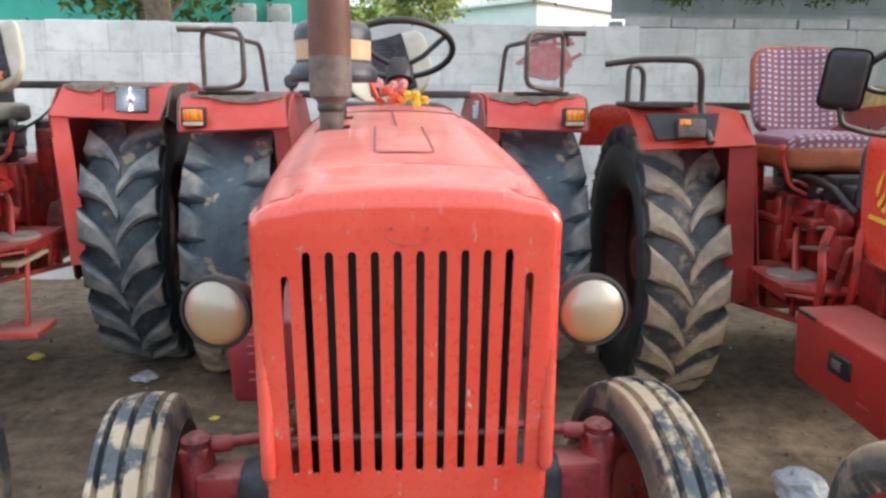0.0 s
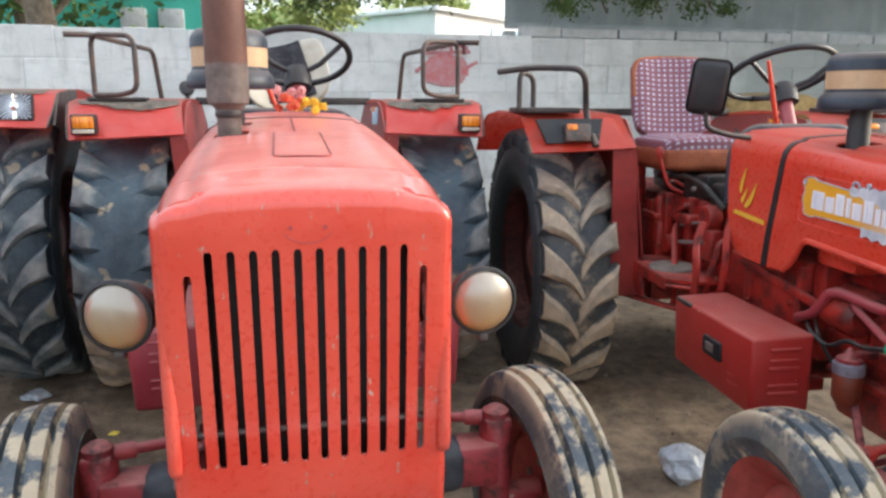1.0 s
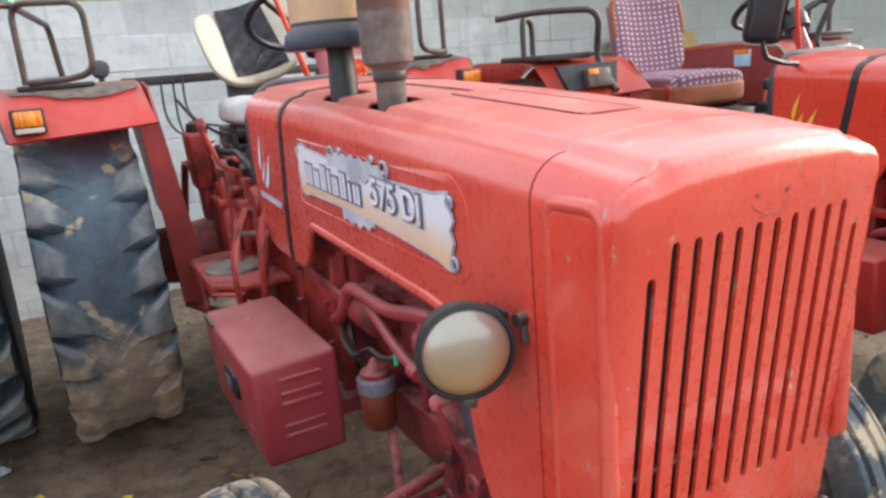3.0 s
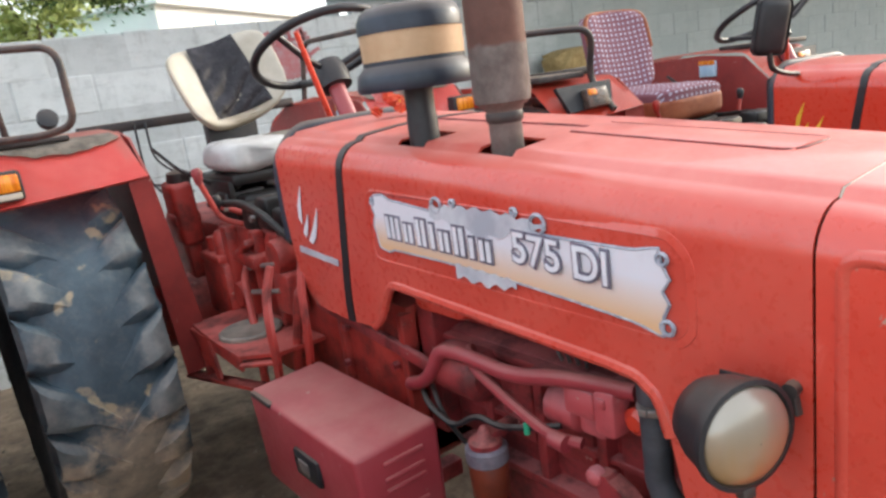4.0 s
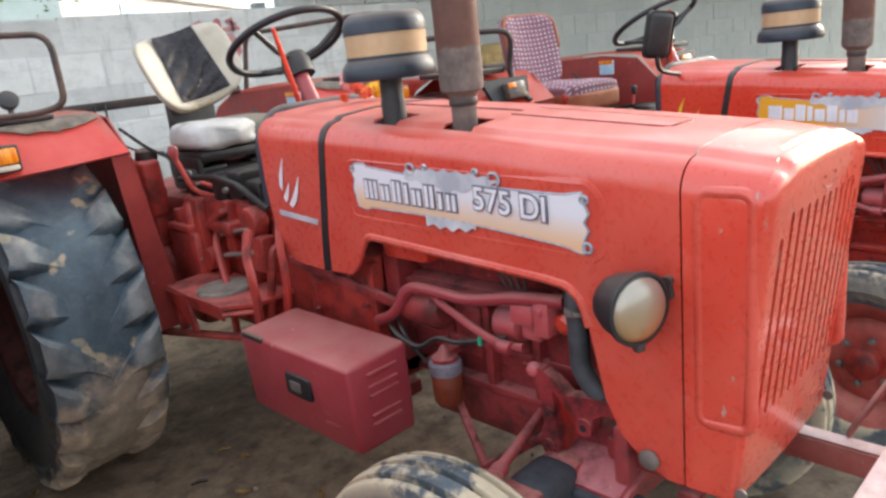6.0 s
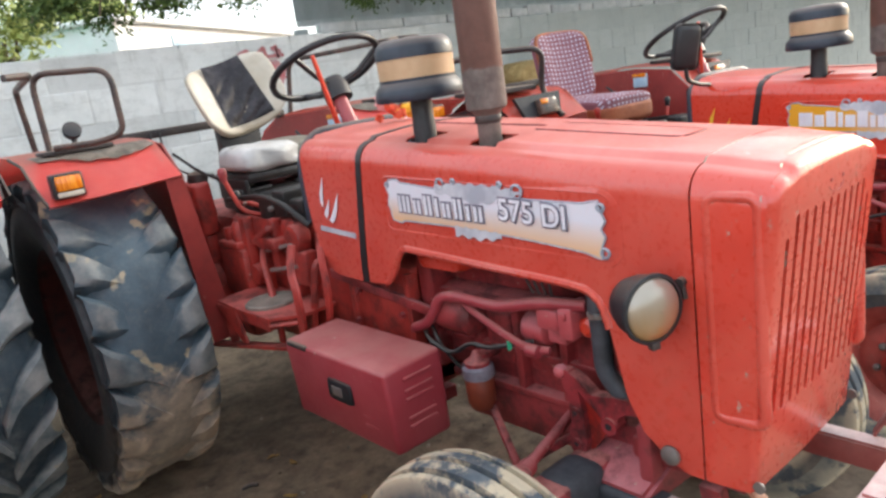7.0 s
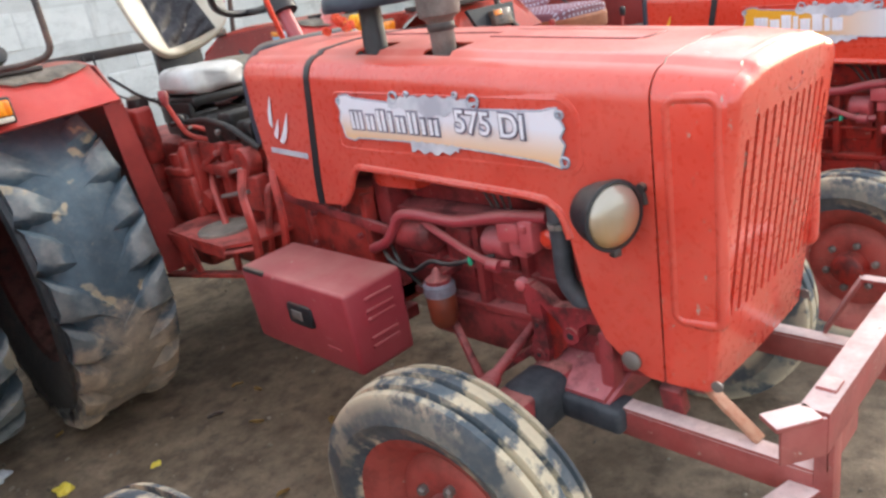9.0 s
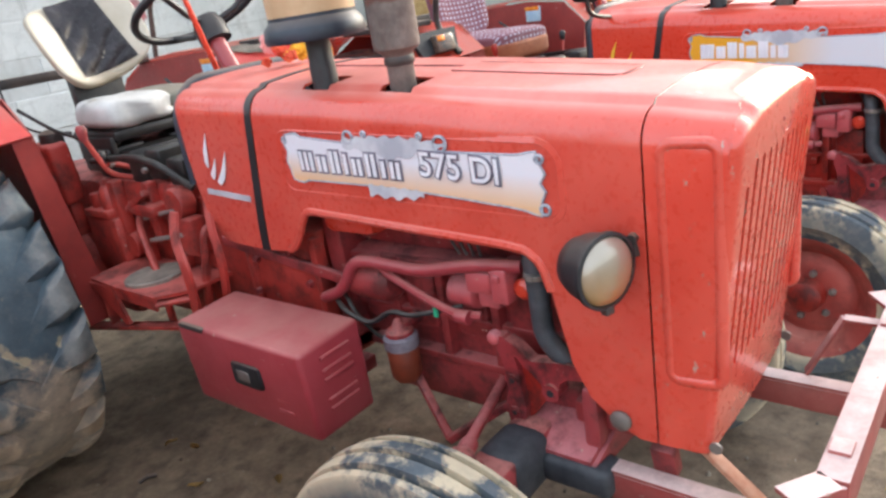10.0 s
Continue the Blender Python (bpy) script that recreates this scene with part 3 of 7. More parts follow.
def ring_outline(x0, x1, z0, z1, r, seg=5, slope=0.0):
    pts = []
    for cx, cz, a0 in ((x1 - r, z1 - r, 0), (x0 + r, z1 - r, 90), (x0 + r, z0 + r, 180), (x1 - r, z0 + r, 270)):
        for k in range(seg + 1):
            a = radians(a0 + 90 * k / seg)
            x, z = cx + r * math.cos(a), cz + r * math.sin(a)
            pts.append((x, z + slope * (x - x0)))
    return pts


def raised_edge(pts, sgn, out=0.001, r=0.006):
    """A pressed bead along an outline on the bonnet's side."""
    return tube(B(), [Vector((sgn * (side_x(y, z) + out), y, z)) for y, z in pts], r, 6, True)


def stroke_bars(bm, y0, y1, z0, z1, sgn, x, grow=0.0):
    """Plain upright bars, in groups, where a brand name stands."""
    groups = ((3, 0.88), (2, 0.72), (2, 1.0), (1, 0.92), (2, 0.72), (2, 1.0), (1, 0.72), (2, 0.72))
    pitch = (y1 - y0) / (sum(g for g, _ in groups) + 0.5 * (len(groups) - 1))
    u = 0.0
    for count, high in groups:
        for k in range(count):
            y = (y1 - u - pitch * 0.5) if sgn < 0 else (y0 + u + pitch * 0.5)
            u += pitch
            z = z0 - 0.012 * (y1 - y) / (y1 - y0)
            box(bm, (min(sgn * x, sgn * (x + 0.0015)), y - pitch * 0.30 - grow, z - grow), (max(sgn * x, sgn * (x + 0.0015)), y + pitch * 0.30 + grow, z + (z1 - z0) * high + grow), 0.0)
        u += pitch * 0.5
    return bm


def lettering(text, size, material, parent, m, name, label, weight=0.018):
    cu = bpy.data.curves.new(name, "FONT")
    cu.body, cu.size, cu.extrude, cu.align_x, cu.align_y = text, size, 0.0012, "LEFT", "BOTTOM"
    cu.offset = size * weight
    tmp = new("tmp", cu)
    bpy.context.view_layer.update()
    me = bpy.data.meshes.new_from_object(tmp.evaluated_get(bpy.context.evaluated_depsgraph_get()))
    bpy.data.objects.remove(tmp)
    bpy.data.curves.remove(cu)
    xs = sorted(v.co.x for v in me.vertices)
    gap = max(range(len(xs) - 1), key=lambda i: xs[i + 1] - xs[i])
    cut = (xs[gap] + xs[gap + 1]) / 2
    for side in (-1, 1):
        word = B()
        word.from_mesh(me)
        bmesh.ops.delete(word, geom=[v for v in word.verts if (v.co.x - cut) * side < 0], context="VERTS")
        word.transform(m)
        part(name, word, material, parent, label, smooth=False)
    bpy.data.meshes.remove(me)


def plaque_outline():
    """A scroll-shaped sticker with wavy upper and lower edges and curled ends."""
    top, bot = [], []
    for i in range(41):
        u = i / 40
        y = 1.065 - 0.70 * u
        mid = 1.150 - 0.040 * u
        h = 0.056 - 0.010 * math.sin(math.pi * u) + (0.008 * math.sin(20 * u) if u < 0.06 or u > 0.94 else 0)
        top.append((y, mid + h - 0.02 * u * 0))
        bot.append((y, mid - h))
    left = [(1.075, 1.180), (1.068, 1.165), (1.078, 1.140), (1.070, 1.118)]
    right = [(0.362, 1.075), (0.352, 1.095), (0.362, 1.112), (0.350, 1.13), (0.360, 1.15)]
    return top[::-1] + left + bot + right


def side_sheet(outline, sgn, out, thick=0.002):
    """A thin sheet that follows the bonnet's side."""
    bm = B()
    a = [bm.verts.new((sgn * (side_x(y, z) + out), y, z)) for y, z in outline]
    b = [bm.verts.new((sgn * (side_x(y, z) + out + thick), y, z)) for y, z in outline]
    k = len(outline)
    bm.faces.new(a)
    bm.faces.new(b[::-1])
    for i in range(k):
        bm.faces.new((a[i], b[i], b[(i + 1) % k], a[(i + 1) % k]))
    bmesh.ops.recalc_face_normals(bm, faces=bm.faces)
    return bm


def add_decals(bonnet, rear, sgn, plaque, brand, logo, yellow):
    sheet = part("decal", side_sheet(plaque_outline(), sgn, 0.003), plaque, bonnet, "scroll-shaped printed sticker")
    sheet.data.transform(Matrix.Translation((0, 0, -1.13)))
    sheet.location = (0, 0, 1.13)
    edge = [(y, z) for y, z in plaque_outline()]
    part("decal_border", tube(B(), [Vector((sgn * (side_x(y, z) + 0.004), y, z)) for y, z in edge], 0.0026, 5, True), BORDER, bonnet)
    for y, z, q in [(0.850, 1.199, 0.014), (0.800, 1.206, 0.006), (0.640, 1.202, 0.006), (0.588, 1.186, 0.016), (1.072, 1.192, 0.007), (0.360, 1.158, 0.008), (0.357, 1.060, 0.010)]:
        x = sgn * (side_x(y, z) + 0.004)
        orn = tube(B(), [(x, y + q * math.cos(2 * math.pi * k / 14), z + q * math.sin(2 * math.pi * k / 14)) for k in range(14)], 0.0036, 5, True)
        part("decal_scroll", orn, BORDER, bonnet)
    top = [(0.87 - 0.30 * i / 24, 1.196 - 0.010 * i / 24 + 0.010 * math.sin(math.pi * i / 24) + 0.004 * math.sin(i * 1.9)) for i in range(25)]
    low = [(0.57 + 0.30 * i / 24, 1.150 + 0.028 * abs(i / 12 - 1) + 0.005 * math.sin(i * 1.3)) for i in range(25)]
    part("decal_crest", side_sheet(top + low, sgn, 0.0056, 0.0010), SILVER, bonnet, "grey printed scroll ornament")
    top = [(0.81 - 0.16 * i / 16, 1.092 - 0.009 * i / 16 + 0.003 * math.sin(i * 1.9)) for i in range(17)]
    low = [(0.65 + 0.16 * i / 16, 1.062 + 0.006 * abs(i / 8 - 1) + 0.005 * math.sin(i * 1.5)) for i in range(17)]
    part("decal_crest", side_sheet(top + low, sgn, 0.0056, 0.0010), SILVER, bonnet, "grey printed scroll ornament")
    y0, y1 = (0.70, 1.03)
    x = lerp(HALF, 0.85) + 0.0055
    pieces("brand_shadow", stroke_bars(B(), y0, y1, 1.120, 1.172, sgn, x, 0.0045), brand, bonnet)
    pieces("brand_bar", stroke_bars(B(), y0, y1, 1.120, 1.172, sgn, x + 0.002), LABEL_WHITE, bonnet)
    turn = pose(0, 0, 0, 90, 0, -90) if sgn < 0 else pose(0, 0, 0, 90, 0, 90)
    at = (sgn * (lerp(HALF, 0.5) + 0.008), 0.650 if sgn < 0 else 0.448, 1.105)
    shear = Matrix(((1, 0, 0, 0), (-0.06 if sgn < 0 else 0.06, 1, 0, 0), (0, 0, 1, 0), (0, 0, 0, 1)))
    if not yellow:
        lettering("575 DI", 0.074, brand, bonnet, Matrix.Translation(at) @ turn @ shear, "number_shadow", "dark printed edge of the model number", 0.060)
        front = Matrix.Translation((sgn * 0.002, 0, 0)) @ Matrix.Translation(at) @ turn @ shear
        lettering("575 DI", 0.074, LABEL_WHITE, bonnet, front, "model_number", "white printed model number", 0.006)
    feather = B()
    blades = (((1.436, 1.128), (1.430, 1.160), (1.401, 1.210), (1.412, 1.165), (1.420, 1.130), (1.426, 1.112)),
              ((1.424, 1.092), (1.408, 1.112), (1.384, 1.140), (1.394, 1.108), (1.404, 1.088), (1.414, 1.078)),
              ((1.400, 1.072), (1.372, 1.102), (1.330, 1.160), (1.346, 1.112), (1.362, 1.082), (1.384, 1.064)))
    for pts in blades:
        me = side_sheet(pts, sgn, 0.003)
        tmp = bpy.data.meshes.new("tmp")
        me.to_mesh(tmp)
        me.free()
        feather.from_mesh(tmp)
        bpy.data.meshes.remove(tmp)
    pieces("maker_logo", feather, logo, rear, "feather-shaped maker's mark")
    line = side_sheet([(1.462, 1.036), (1.458, 1.052), (1.268, 1.038), (1.270, 1.022)], sgn, 0.003)
    part("logo_line", line, SILVER if logo is LABEL_WHITE else logo, rear)


def tyre_mesh(R, width, rim, groove=()):
    """A tyre's carcass about the x axis."""
    w = width / 2
    prof = [(rim, -w * 0.72), (rim + 0.02, -w * 0.82), (rim + (R - rim) * 0.45, -w * 1.07), (R - 0.075, -w * 1.02), (R - (0.022 if groove else 0.046), -w * 0.87)]
    inner = []
    for x in np.linspace(-0.8, 0.8, 33 if groove else 9):
        r = R - (0.018 if groove else 0.045) * abs(x) ** 2.2
        if any(abs(x - g) < 0.07 for g in groove):
            r -= 0.026
        inner.append((r, x * w))
    prof += inner + [(r, -x) for r, x in prof[::-1]]
    return lathe(B(), prof + [(rim - 0.012, w * 0.6), (rim - 0.012, -w * 0.6), prof[0]], pose(0, 0, 0, 0, 90, 0), 56, False)


def add_lugs(bm, R, width, n=19, worn=0.0):
    """Slanting bars from the middle of the tread to the shoulder; worn ones are left standing at the shoulders alone."""
    w = width / 2
    rnd = random.Random(17)
    steps = 9
    for s in (-1, 1):
        for i in range(n):
            low, turn = rnd.uniform(-0.003, 0.005 + 0.006 * worn), (0.006 + 0.018 * worn) * rnd.uniform(-1, 1)
            reach = 0.008 + 0.008 * worn + rnd.uniform(-0.004, 0.004)
            a0 = turn + 2 * math.pi * (i + (0.5 if s > 0 else 0)) / n
            rows = []
            for k in range(steps):
                u = k / (steps - 1)
                x = s * ((w + reach) * u - 0.004)
                phi = a0 - (0.265 - 0.05 * worn) * math.sin(1.45 * u) ** (1.0 + 0.2 * worn) - 0.016 * math.sin(2 * math.pi * u)
                half = 0.024 + 0.008 * worn + (0.044 - 0.002 * worn) * u ** 1.15 + 0.005 * noise.noise(Vector((i * 3.1, u * 3, s)))
                edge = min(1.0, abs(x) / w)
                base = R - 0.045 * edge ** 2.2 - 0.016
                stand = max(0.0, min(1.0, (u - 0.42) / 0.24)) ** 0.9
                high = R + (0.028 + low) * (1 - worn) + worn * (0.002 + 0.026 * stand - low) - 0.012 * u ** 4
                high += 0.003 * noise.noise(Vector((i * 1.7, u * 4, 5 * s)))
                sec = []
                for da, q in ((-half * 1.32, base), (-half * 1.02, high - 0.015), (-half * 0.66, high), (half * 0.66, high), (half * 1.02, high - 0.015), (half * 1.32, base)):
                    p = phi + da / R
                    sec.append(bm.verts.new((x - (s * 0.010 if k == steps - 1 and q == high else 0), -q * math.sin(p), q * math.cos(p))))
                rows.append(sec)
            for a, b in zip(rows, rows[1:]):
                for k in range(6):
                    bm.faces.new((a[k], a[(k + 1) % 6], b[(k + 1) % 6], b[k]))
            end = []
            for v in rows[-1]:
                q = math.hypot(v.co.y, v.co.z)
                end.append(bm.verts.new((s * (w - 0.006), v.co.y * (R - 0.085) / q, v.co.z * (R - 0.085) / q)))
            for k in range(6):
                bm.faces.new((rows[-1][k], rows[-1][(k + 1) % 6], end[(k + 1) % 6], end[k]))
            bm.faces.new(rows[0])
            bm.faces.new(end[::-1])
    bmesh.ops.recalc_face_normals(bm, faces=bm.faces)
    return bm


def rim_mesh(r, width, dish, hub):
    """A pressed wheel disc about the x axis; +x is outside."""
    w = width / 2
    prof = [(r + 0.012, -w), (r - 0.015, -w + 0.012), (r - 0.03, -0.3 * w), (r - 0.035, 0.4 * w), (r - 0.012, w - 0.012), (r + 0.014, w), (r + 0.010, w - 0.016),
            (r - 0.03, 0.5 * w), (r - 0.045, dish + 0.01), (r * 0.72, dish), (r * 0.62, dish + 0.02), (hub * 1.6, dish + 0.025), (hub * 1.25, dish + 0.02), (0.001, dish + 0.02)]
    return lathe(B(), prof, pose(0, 0, 0, 0, 90, 0), 40, False)


def wheel(owner, kind, x, y, R, width, rim, sgn, rubber_mats, rim_mat, steer=0.0, phase=0.0, zc=None):
    """A wheel part with its tyre, disc, hub and nuts as pieces of their own."""
    z = R - 0.012 if zc is None else zc
    rear = kind == "rear_wheel"
    disc = part(kind, rim_mesh(rim, width * 0.78, 0.02 if rear else -0.005, 0.10 if rear else 0.05), rim_mat, owner)
    disc.matrix_basis = pose(x, y, z, 0, 0, steer) @ (pose(0, 0, 0, 0, 0, 180) if sgn < 0 else Matrix())
    bm = tyre_mesh(R, width, rim + 0.004, () if rear else (-0.55, 0.0, 0.55))
    tyre = part("tyre", bm, rubber_mats, disc, "deep-lugged muddy rear tyre" if rear else "ribbed front tyre caked with dry mud")
    tyre.matrix_basis = (pose(0, 0, 0, 0, 0, 180) if sgn < 0 else Matrix()) @ pose(0, 0, 0, phase, 0, 0)
    for lug in pieces("lug", add_lugs(B(), R, width, 23 if rubber_mats is TYRE else 20, 1.0 if rubber_mats is TYRE else 0.0), rubber_mats, disc) if rear else ():
        lug.matrix_basis = tyre.matrix_basis
    h = B()
    lathe(h, [(0.06 if not rear else 0.12, 0.0), (0.055 if not rear else 0.11, 0.045), (0.03, 0.06), (0.001, 0.062)], pose(0.012, 0, 0, 0, 90, 0), 20, False)
    part("hub", h, ENGINE, disc)
    for k in range(6):
        a = math.pi / 3 * k + 0.3
        rr = 0.085 if not rear else 0.16
        nb = lathe(B(), [(0.013, 0), (0.013, 0.022), (0.008, 0.028)], pose(0.012, rr * math.cos(a), rr * math.sin(a), 0, 90, 0), 6)
        part("wheel_nut", nb, GREY_STEEL, disc, smooth=False)
    return disc


def headlamp(owner, x, y, z, sgn, toe, size=1.0):
    """A round lamp with a black bowl on a bracket, turned outwards by toe degrees."""
    m = pose(x, y, z, 90, 0, toe) @ Matrix.Scale(size, 4)
    bowl = part("headlamp", lathe(B(), [(0.001, -0.098), (0.03, -0.094), (0.055, -0.075), (0.069, -0.042), (0.075, -0.010), (0.080, 0.0), (0.080, 0.010), (0.073, 0.012), (0.071, 0.004)], m, 36, False), BLACK, owner,
                "round headlamp in a black bowl")
    lens = part("lens", lathe(B(), [(0.072, 0.004), (0.065, 0.016), (0.05, 0.025), (0.028, 0.031), (0.001, 0.033)], Matrix(), 36, False), LENS, bowl, "yellowed ribbed glass with a painted reflection")
    lens.matrix_basis = m
    br = B()
    back = m @ Vector((0, 0, -0.062))
    rod(br, back, (sgn * 0.245, back.y - 0.01, z + 0.005), 0.014, 10)
    box(br, (min(sgn * 0.243, sgn * 0.260), back.y - 0.03, z - 0.03), (max(sgn * 0.243, sgn * 0.260), back.y + 0.03, z + 0.03), 0.004)
    part("lamp_bracket", br, BLACK, bowl)
    br = B()
    y0 = y - 0.012
    rod(br, (sgn * 0.250, y0 - 0.004, z + 0.030), (sgn * 0.270, y0 - 0.006, z + 0.030), 0.010, 12)
    bar(br, (sgn * 0.258, y0 - 0.006, z + 0.026), (sgn * 0.259, y0 - 0.012, z - 0.004), 0.012, 0.006, 0.002)
    part("lamp_clip", br, BLACK_STEEL, bowl)
    clip = B()
    box(clip, (-0.012, -0.095, -0.008), (0.012, -0.076, 0.012), 0.004, m)
    part("rim_clip", clip, BLACK_STEEL, bowl)
    return bowl


def fender(owner, sgn, mat, x_in=0.43, x_out=0.893, lamp="amber", rail="loop", flange_width=0.05, lip=0.0):
    """Flat-topped mudguard with a turned-down front lip and an upright inner panel."""
    xa, xb = sorted((sgn * x_in, sgn * x_out))
    prof = [(2.118 + lip, 1.236), (2.100 + lip, 1.243), (2.235 + lip, 1.364), (2.262 + lip, 1.378), (2.38, 1.390), (2.62, 1.396), (2.9, 1.372), (3.08, 1.30), (3.22, 1.16)]
    bm = B()
    rows = []
    for i in range(9):
        u = i / 8
        x = xa + (xb - xa) * u
        row = []
        for n, (y, z) in enumerate(prof):
            zz = z - (0.020 * ((abs(x) - x_in) / (x_out - x_in)) if n < 2 else 0)
            yy = y - 0.014 * math.sin(math.pi * u) * (1 if n < 3 else 0)
            near = max(0.0, 1 - (abs(x) - x_in) / (x_out - x_in) * 3)
            row.append(bm.verts.new((x + sgn * (near * (0.024 if 2 <= n <= 4 else 0.006) + (abs(x) - x_in) * (0.05 if n >= 2 else 0.0)), yy, zz)))
        rows.append(row)
    for a, b in zip(rows, rows[1:]):
        for k in range(len(prof) - 1):
            bm.faces.new((a[k], a[k + 1], b[k + 1], b[k]))
    bmesh.ops.solidify(bm, geom=bm.faces[:], thickness=0.007)
    bmesh.ops.recalc_face_normals(bm, faces=bm.faces)
    if sgn > 0 and bm.faces[0].normal.y > 0:
        bmesh.ops.reverse_faces(bm, faces=bm.faces[:])
    top = part("fender", bm, mat, owner, "flat-topped mudguard, dusty on top")
    deep = 0.20 if lamp == "chrome" else 0.0
    skin = B()
    slab(skin, [(2.235 + lip, 1.360), (2.38, 1.384), (2.9, 1.365), (3.1, 1.27), (3.15, 0.80 - deep), (2.45, 0.72 - deep), (2.15 + lip, 0.60 - deep / 2), (2.125 + lip, 0.62 - deep / 2), (2.110 + lip, 1.245)], 0.008 * sgn, Matrix.Translation((sgn * x_in, 0, 0)) @ SIDE)
    for v in skin.verts:
        v.co.x -= sgn * (0.128 if lamp != "chrome" else -0.045) * max(0.0, 1.245 - v.co.z)
    bmesh.ops.recalc_face_normals(skin, faces=skin.faces)
    # Panel and flange take the darker red that stands for arch shade.
    part("inner_panel", skin, GUARD_SHADED, top)
    foot = {"chrome": (0.030, 0.110), "amber": (-0.080, 0.025), "housing": (-0.050, 0.085)}[lamp]
    face = B()
    slab(face, [(sgn * (x_in + foot[0]), 0.58), (sgn * (x_in + foot[1]), 0.58), (sgn * (x_in + flange_width), 1.238), (sgn * (x_in + 0.002), 1.238)], 0.006, Matrix.Translation((0, 2.112 + lip, 0)) @ Matrix(((1, 0, 0, 0), (0, 0, 1, 0), (0, 1, 0, 0), (0, 0, 0, 1))))
    bmesh.ops.recalc_face_normals(face, faces=face.faces)
    part("front_flange", face, mat if lamp == "chrome" else GUARD_SHADED, top)
    lean = Matrix.Translation((0, 2.168 + lip, 1.300)) @ pose(0, 0, 0, -14, 0, 0) @ Matrix.Translation((0, -2.010, -1.305))
    if lamp == "amber":
        x = sgn * 0.825
        up = Matrix.Translation((0, 0.118 + lip, -0.018))
        b = B()
        box(b, (x - 0.050, 1.958, 1.262), (x + 0.050, 2.010, 1.345), 0.008, up)
        case = part("indicator_lamp", b, BLACK, top, "amber indicator in a black case")
        b = B()
        box(b, (x - 0.040, 1.948, 1.287), (x + 0.042, 1.966, 1.337), 0.007, up)
        part("amber_lens", b, AMBER, case, "amber ribbed lens")
        b = B()
        box(b, (x - 0.040, 1.951, 1.267), (x + 0.042, 1.964, 1.284), 0.004, up)
        part("clear_lens", b, CREAM, case)
        b = B()
        box(b, (x - 0.030, 2.000, 1.270), (x + 0.030, 2.060, 1.300), 0.004, up)
        part("lamp_foot", b, BLACK_STEEL, case)
    elif lamp == "chrome":
        x = sgn * 0.775
        b = B()
        box(b, (x - 0.068, 1.968, 1.248), (x + 0.068, 1.994, 1.362), 0.004, lean)
        case = part("square_lamp", b, BLACK, top, "square bright reflector lamp")
        b = B()
        for k in range(30):
            a = 2 * math.pi * k / 30
            r = min(0.062 / max(abs(math.cos(a)), 1e-3), 0.052 / max(abs(math.sin(a)), 1e-3))
            bar(b, (x, 1.966, 1.305), (x + r * math.cos(a), 1.960, 1.305 + r * math.sin(a)), 0.0032, 0.005, 0.0)
        b.transform(lean)
        pieces("reflector_ray", b, DULL_CHROME, case)
        b = B()
        lathe(b, [(0.020, 0), (0.018, 0.008), (0.001, 0.014)], lean @ pose(x, 1.964, 1.308, 90, 0, 0), 20, False)
        part("lamp_bulb", b, CHROME, case)
        b = B()
        bar(b, (sgn * 0.655, 1.972, 1.245), (sgn * 0.655, 1.974, 1.365), 0.008, 0.006, 0.001)
        b.transform(lean)
        part("lip_joint", b, ENGINE, top)
        b = B()
        slab(b, [(2.11 + lip, 1.235), (2.24 + lip, 1.372), (2.50, 1.392), (2.48, 1.25), (2.30 + lip, 1.20)], 0.008 * sgn, Matrix.Translation((sgn * (x_out + 0.024), 0, 0)) @ SIDE)
        bmesh.ops.recalc_face_normals(b, faces=b.faces)
        part("outer_skirt", b, BLACK_STEEL, top)
    else:
        b = B()
        slab(b, [(sgn * 0.60, 1.262), (sgn * 0.83, 1.255), (sgn * 0.875, 1.36), (sgn * 0.58, 1.362)], 0.02, Matrix.Translation((0, 1.964, 0)) @ Matrix(((1, 0, 0, 0), (0, 0, 1, 0), (0, 1, 0, 0), (0, 0, 0, 1))))
        bmesh.ops.recalc_face_normals(b, faces=b.faces)
        b.transform(lean)
        case = part("lamp_housing", b, BLACK, top, "black lamp housing with a clouded lens")
        b = B()
        box(b, (sgn * 0.70 - 0.055, 1.930, 1.258), (sgn * 0.70 + 0.055, 1.968, 1.334), 0.006, lean)
        part("clouded_lens", b, LENS_DULL, case)
        b = B()
        box(b, (sgn * 0.70 - 0.050, 1.924, 1.305), (sgn * 0.70 - 0.005, 1.934, 1.330), 0.004, lean)
        part("amber_lens", b, AMBER, case)
    if lamp != "housing":
        crust = B()
        n, rows = 40, []
        for i in range(n + 1):
            u = i / n
            x = sgn * (x_in + 0.035 + (x_out - x_in - 0.06) * u)
            sag = 0.004 + 0.030 * max(0.0, math.sin(math.pi * min(1.0, u * 1.25))) ** 0.7 * (0.75 + 0.5 * noise.noise(Vector((u * 9, sgn, 2.0)))) + 0.004 * noise.noise(Vector((u * 40, sgn, 7.0)))
            bow = 0.014 * math.sin(math.pi * (u if sgn > 0 else 1 - u))
            rows.append([crust.verts.new((x, 2.232 + lip - bow - v * sag * 1.10, 1.372 - v * sag)) for v in (0.0, 0.5, 0.85, 1.0)] + [crust.verts.new((x * 1.02, 2.30 + lip, 1.386))])
        for a, b in zip(rows, rows[1:]):
            for k in range(3):
                crust.faces.new((a[k], b[k], b[k + 1], a[k + 1]))
            crust.faces.new((a[4], b[4], b[0], a[0]))
        bmesh.ops.solidify(crust, geom=crust.faces[:], thickness=0.005)
        bmesh.ops.recalc_face_normals(crust, faces=crust.faces)
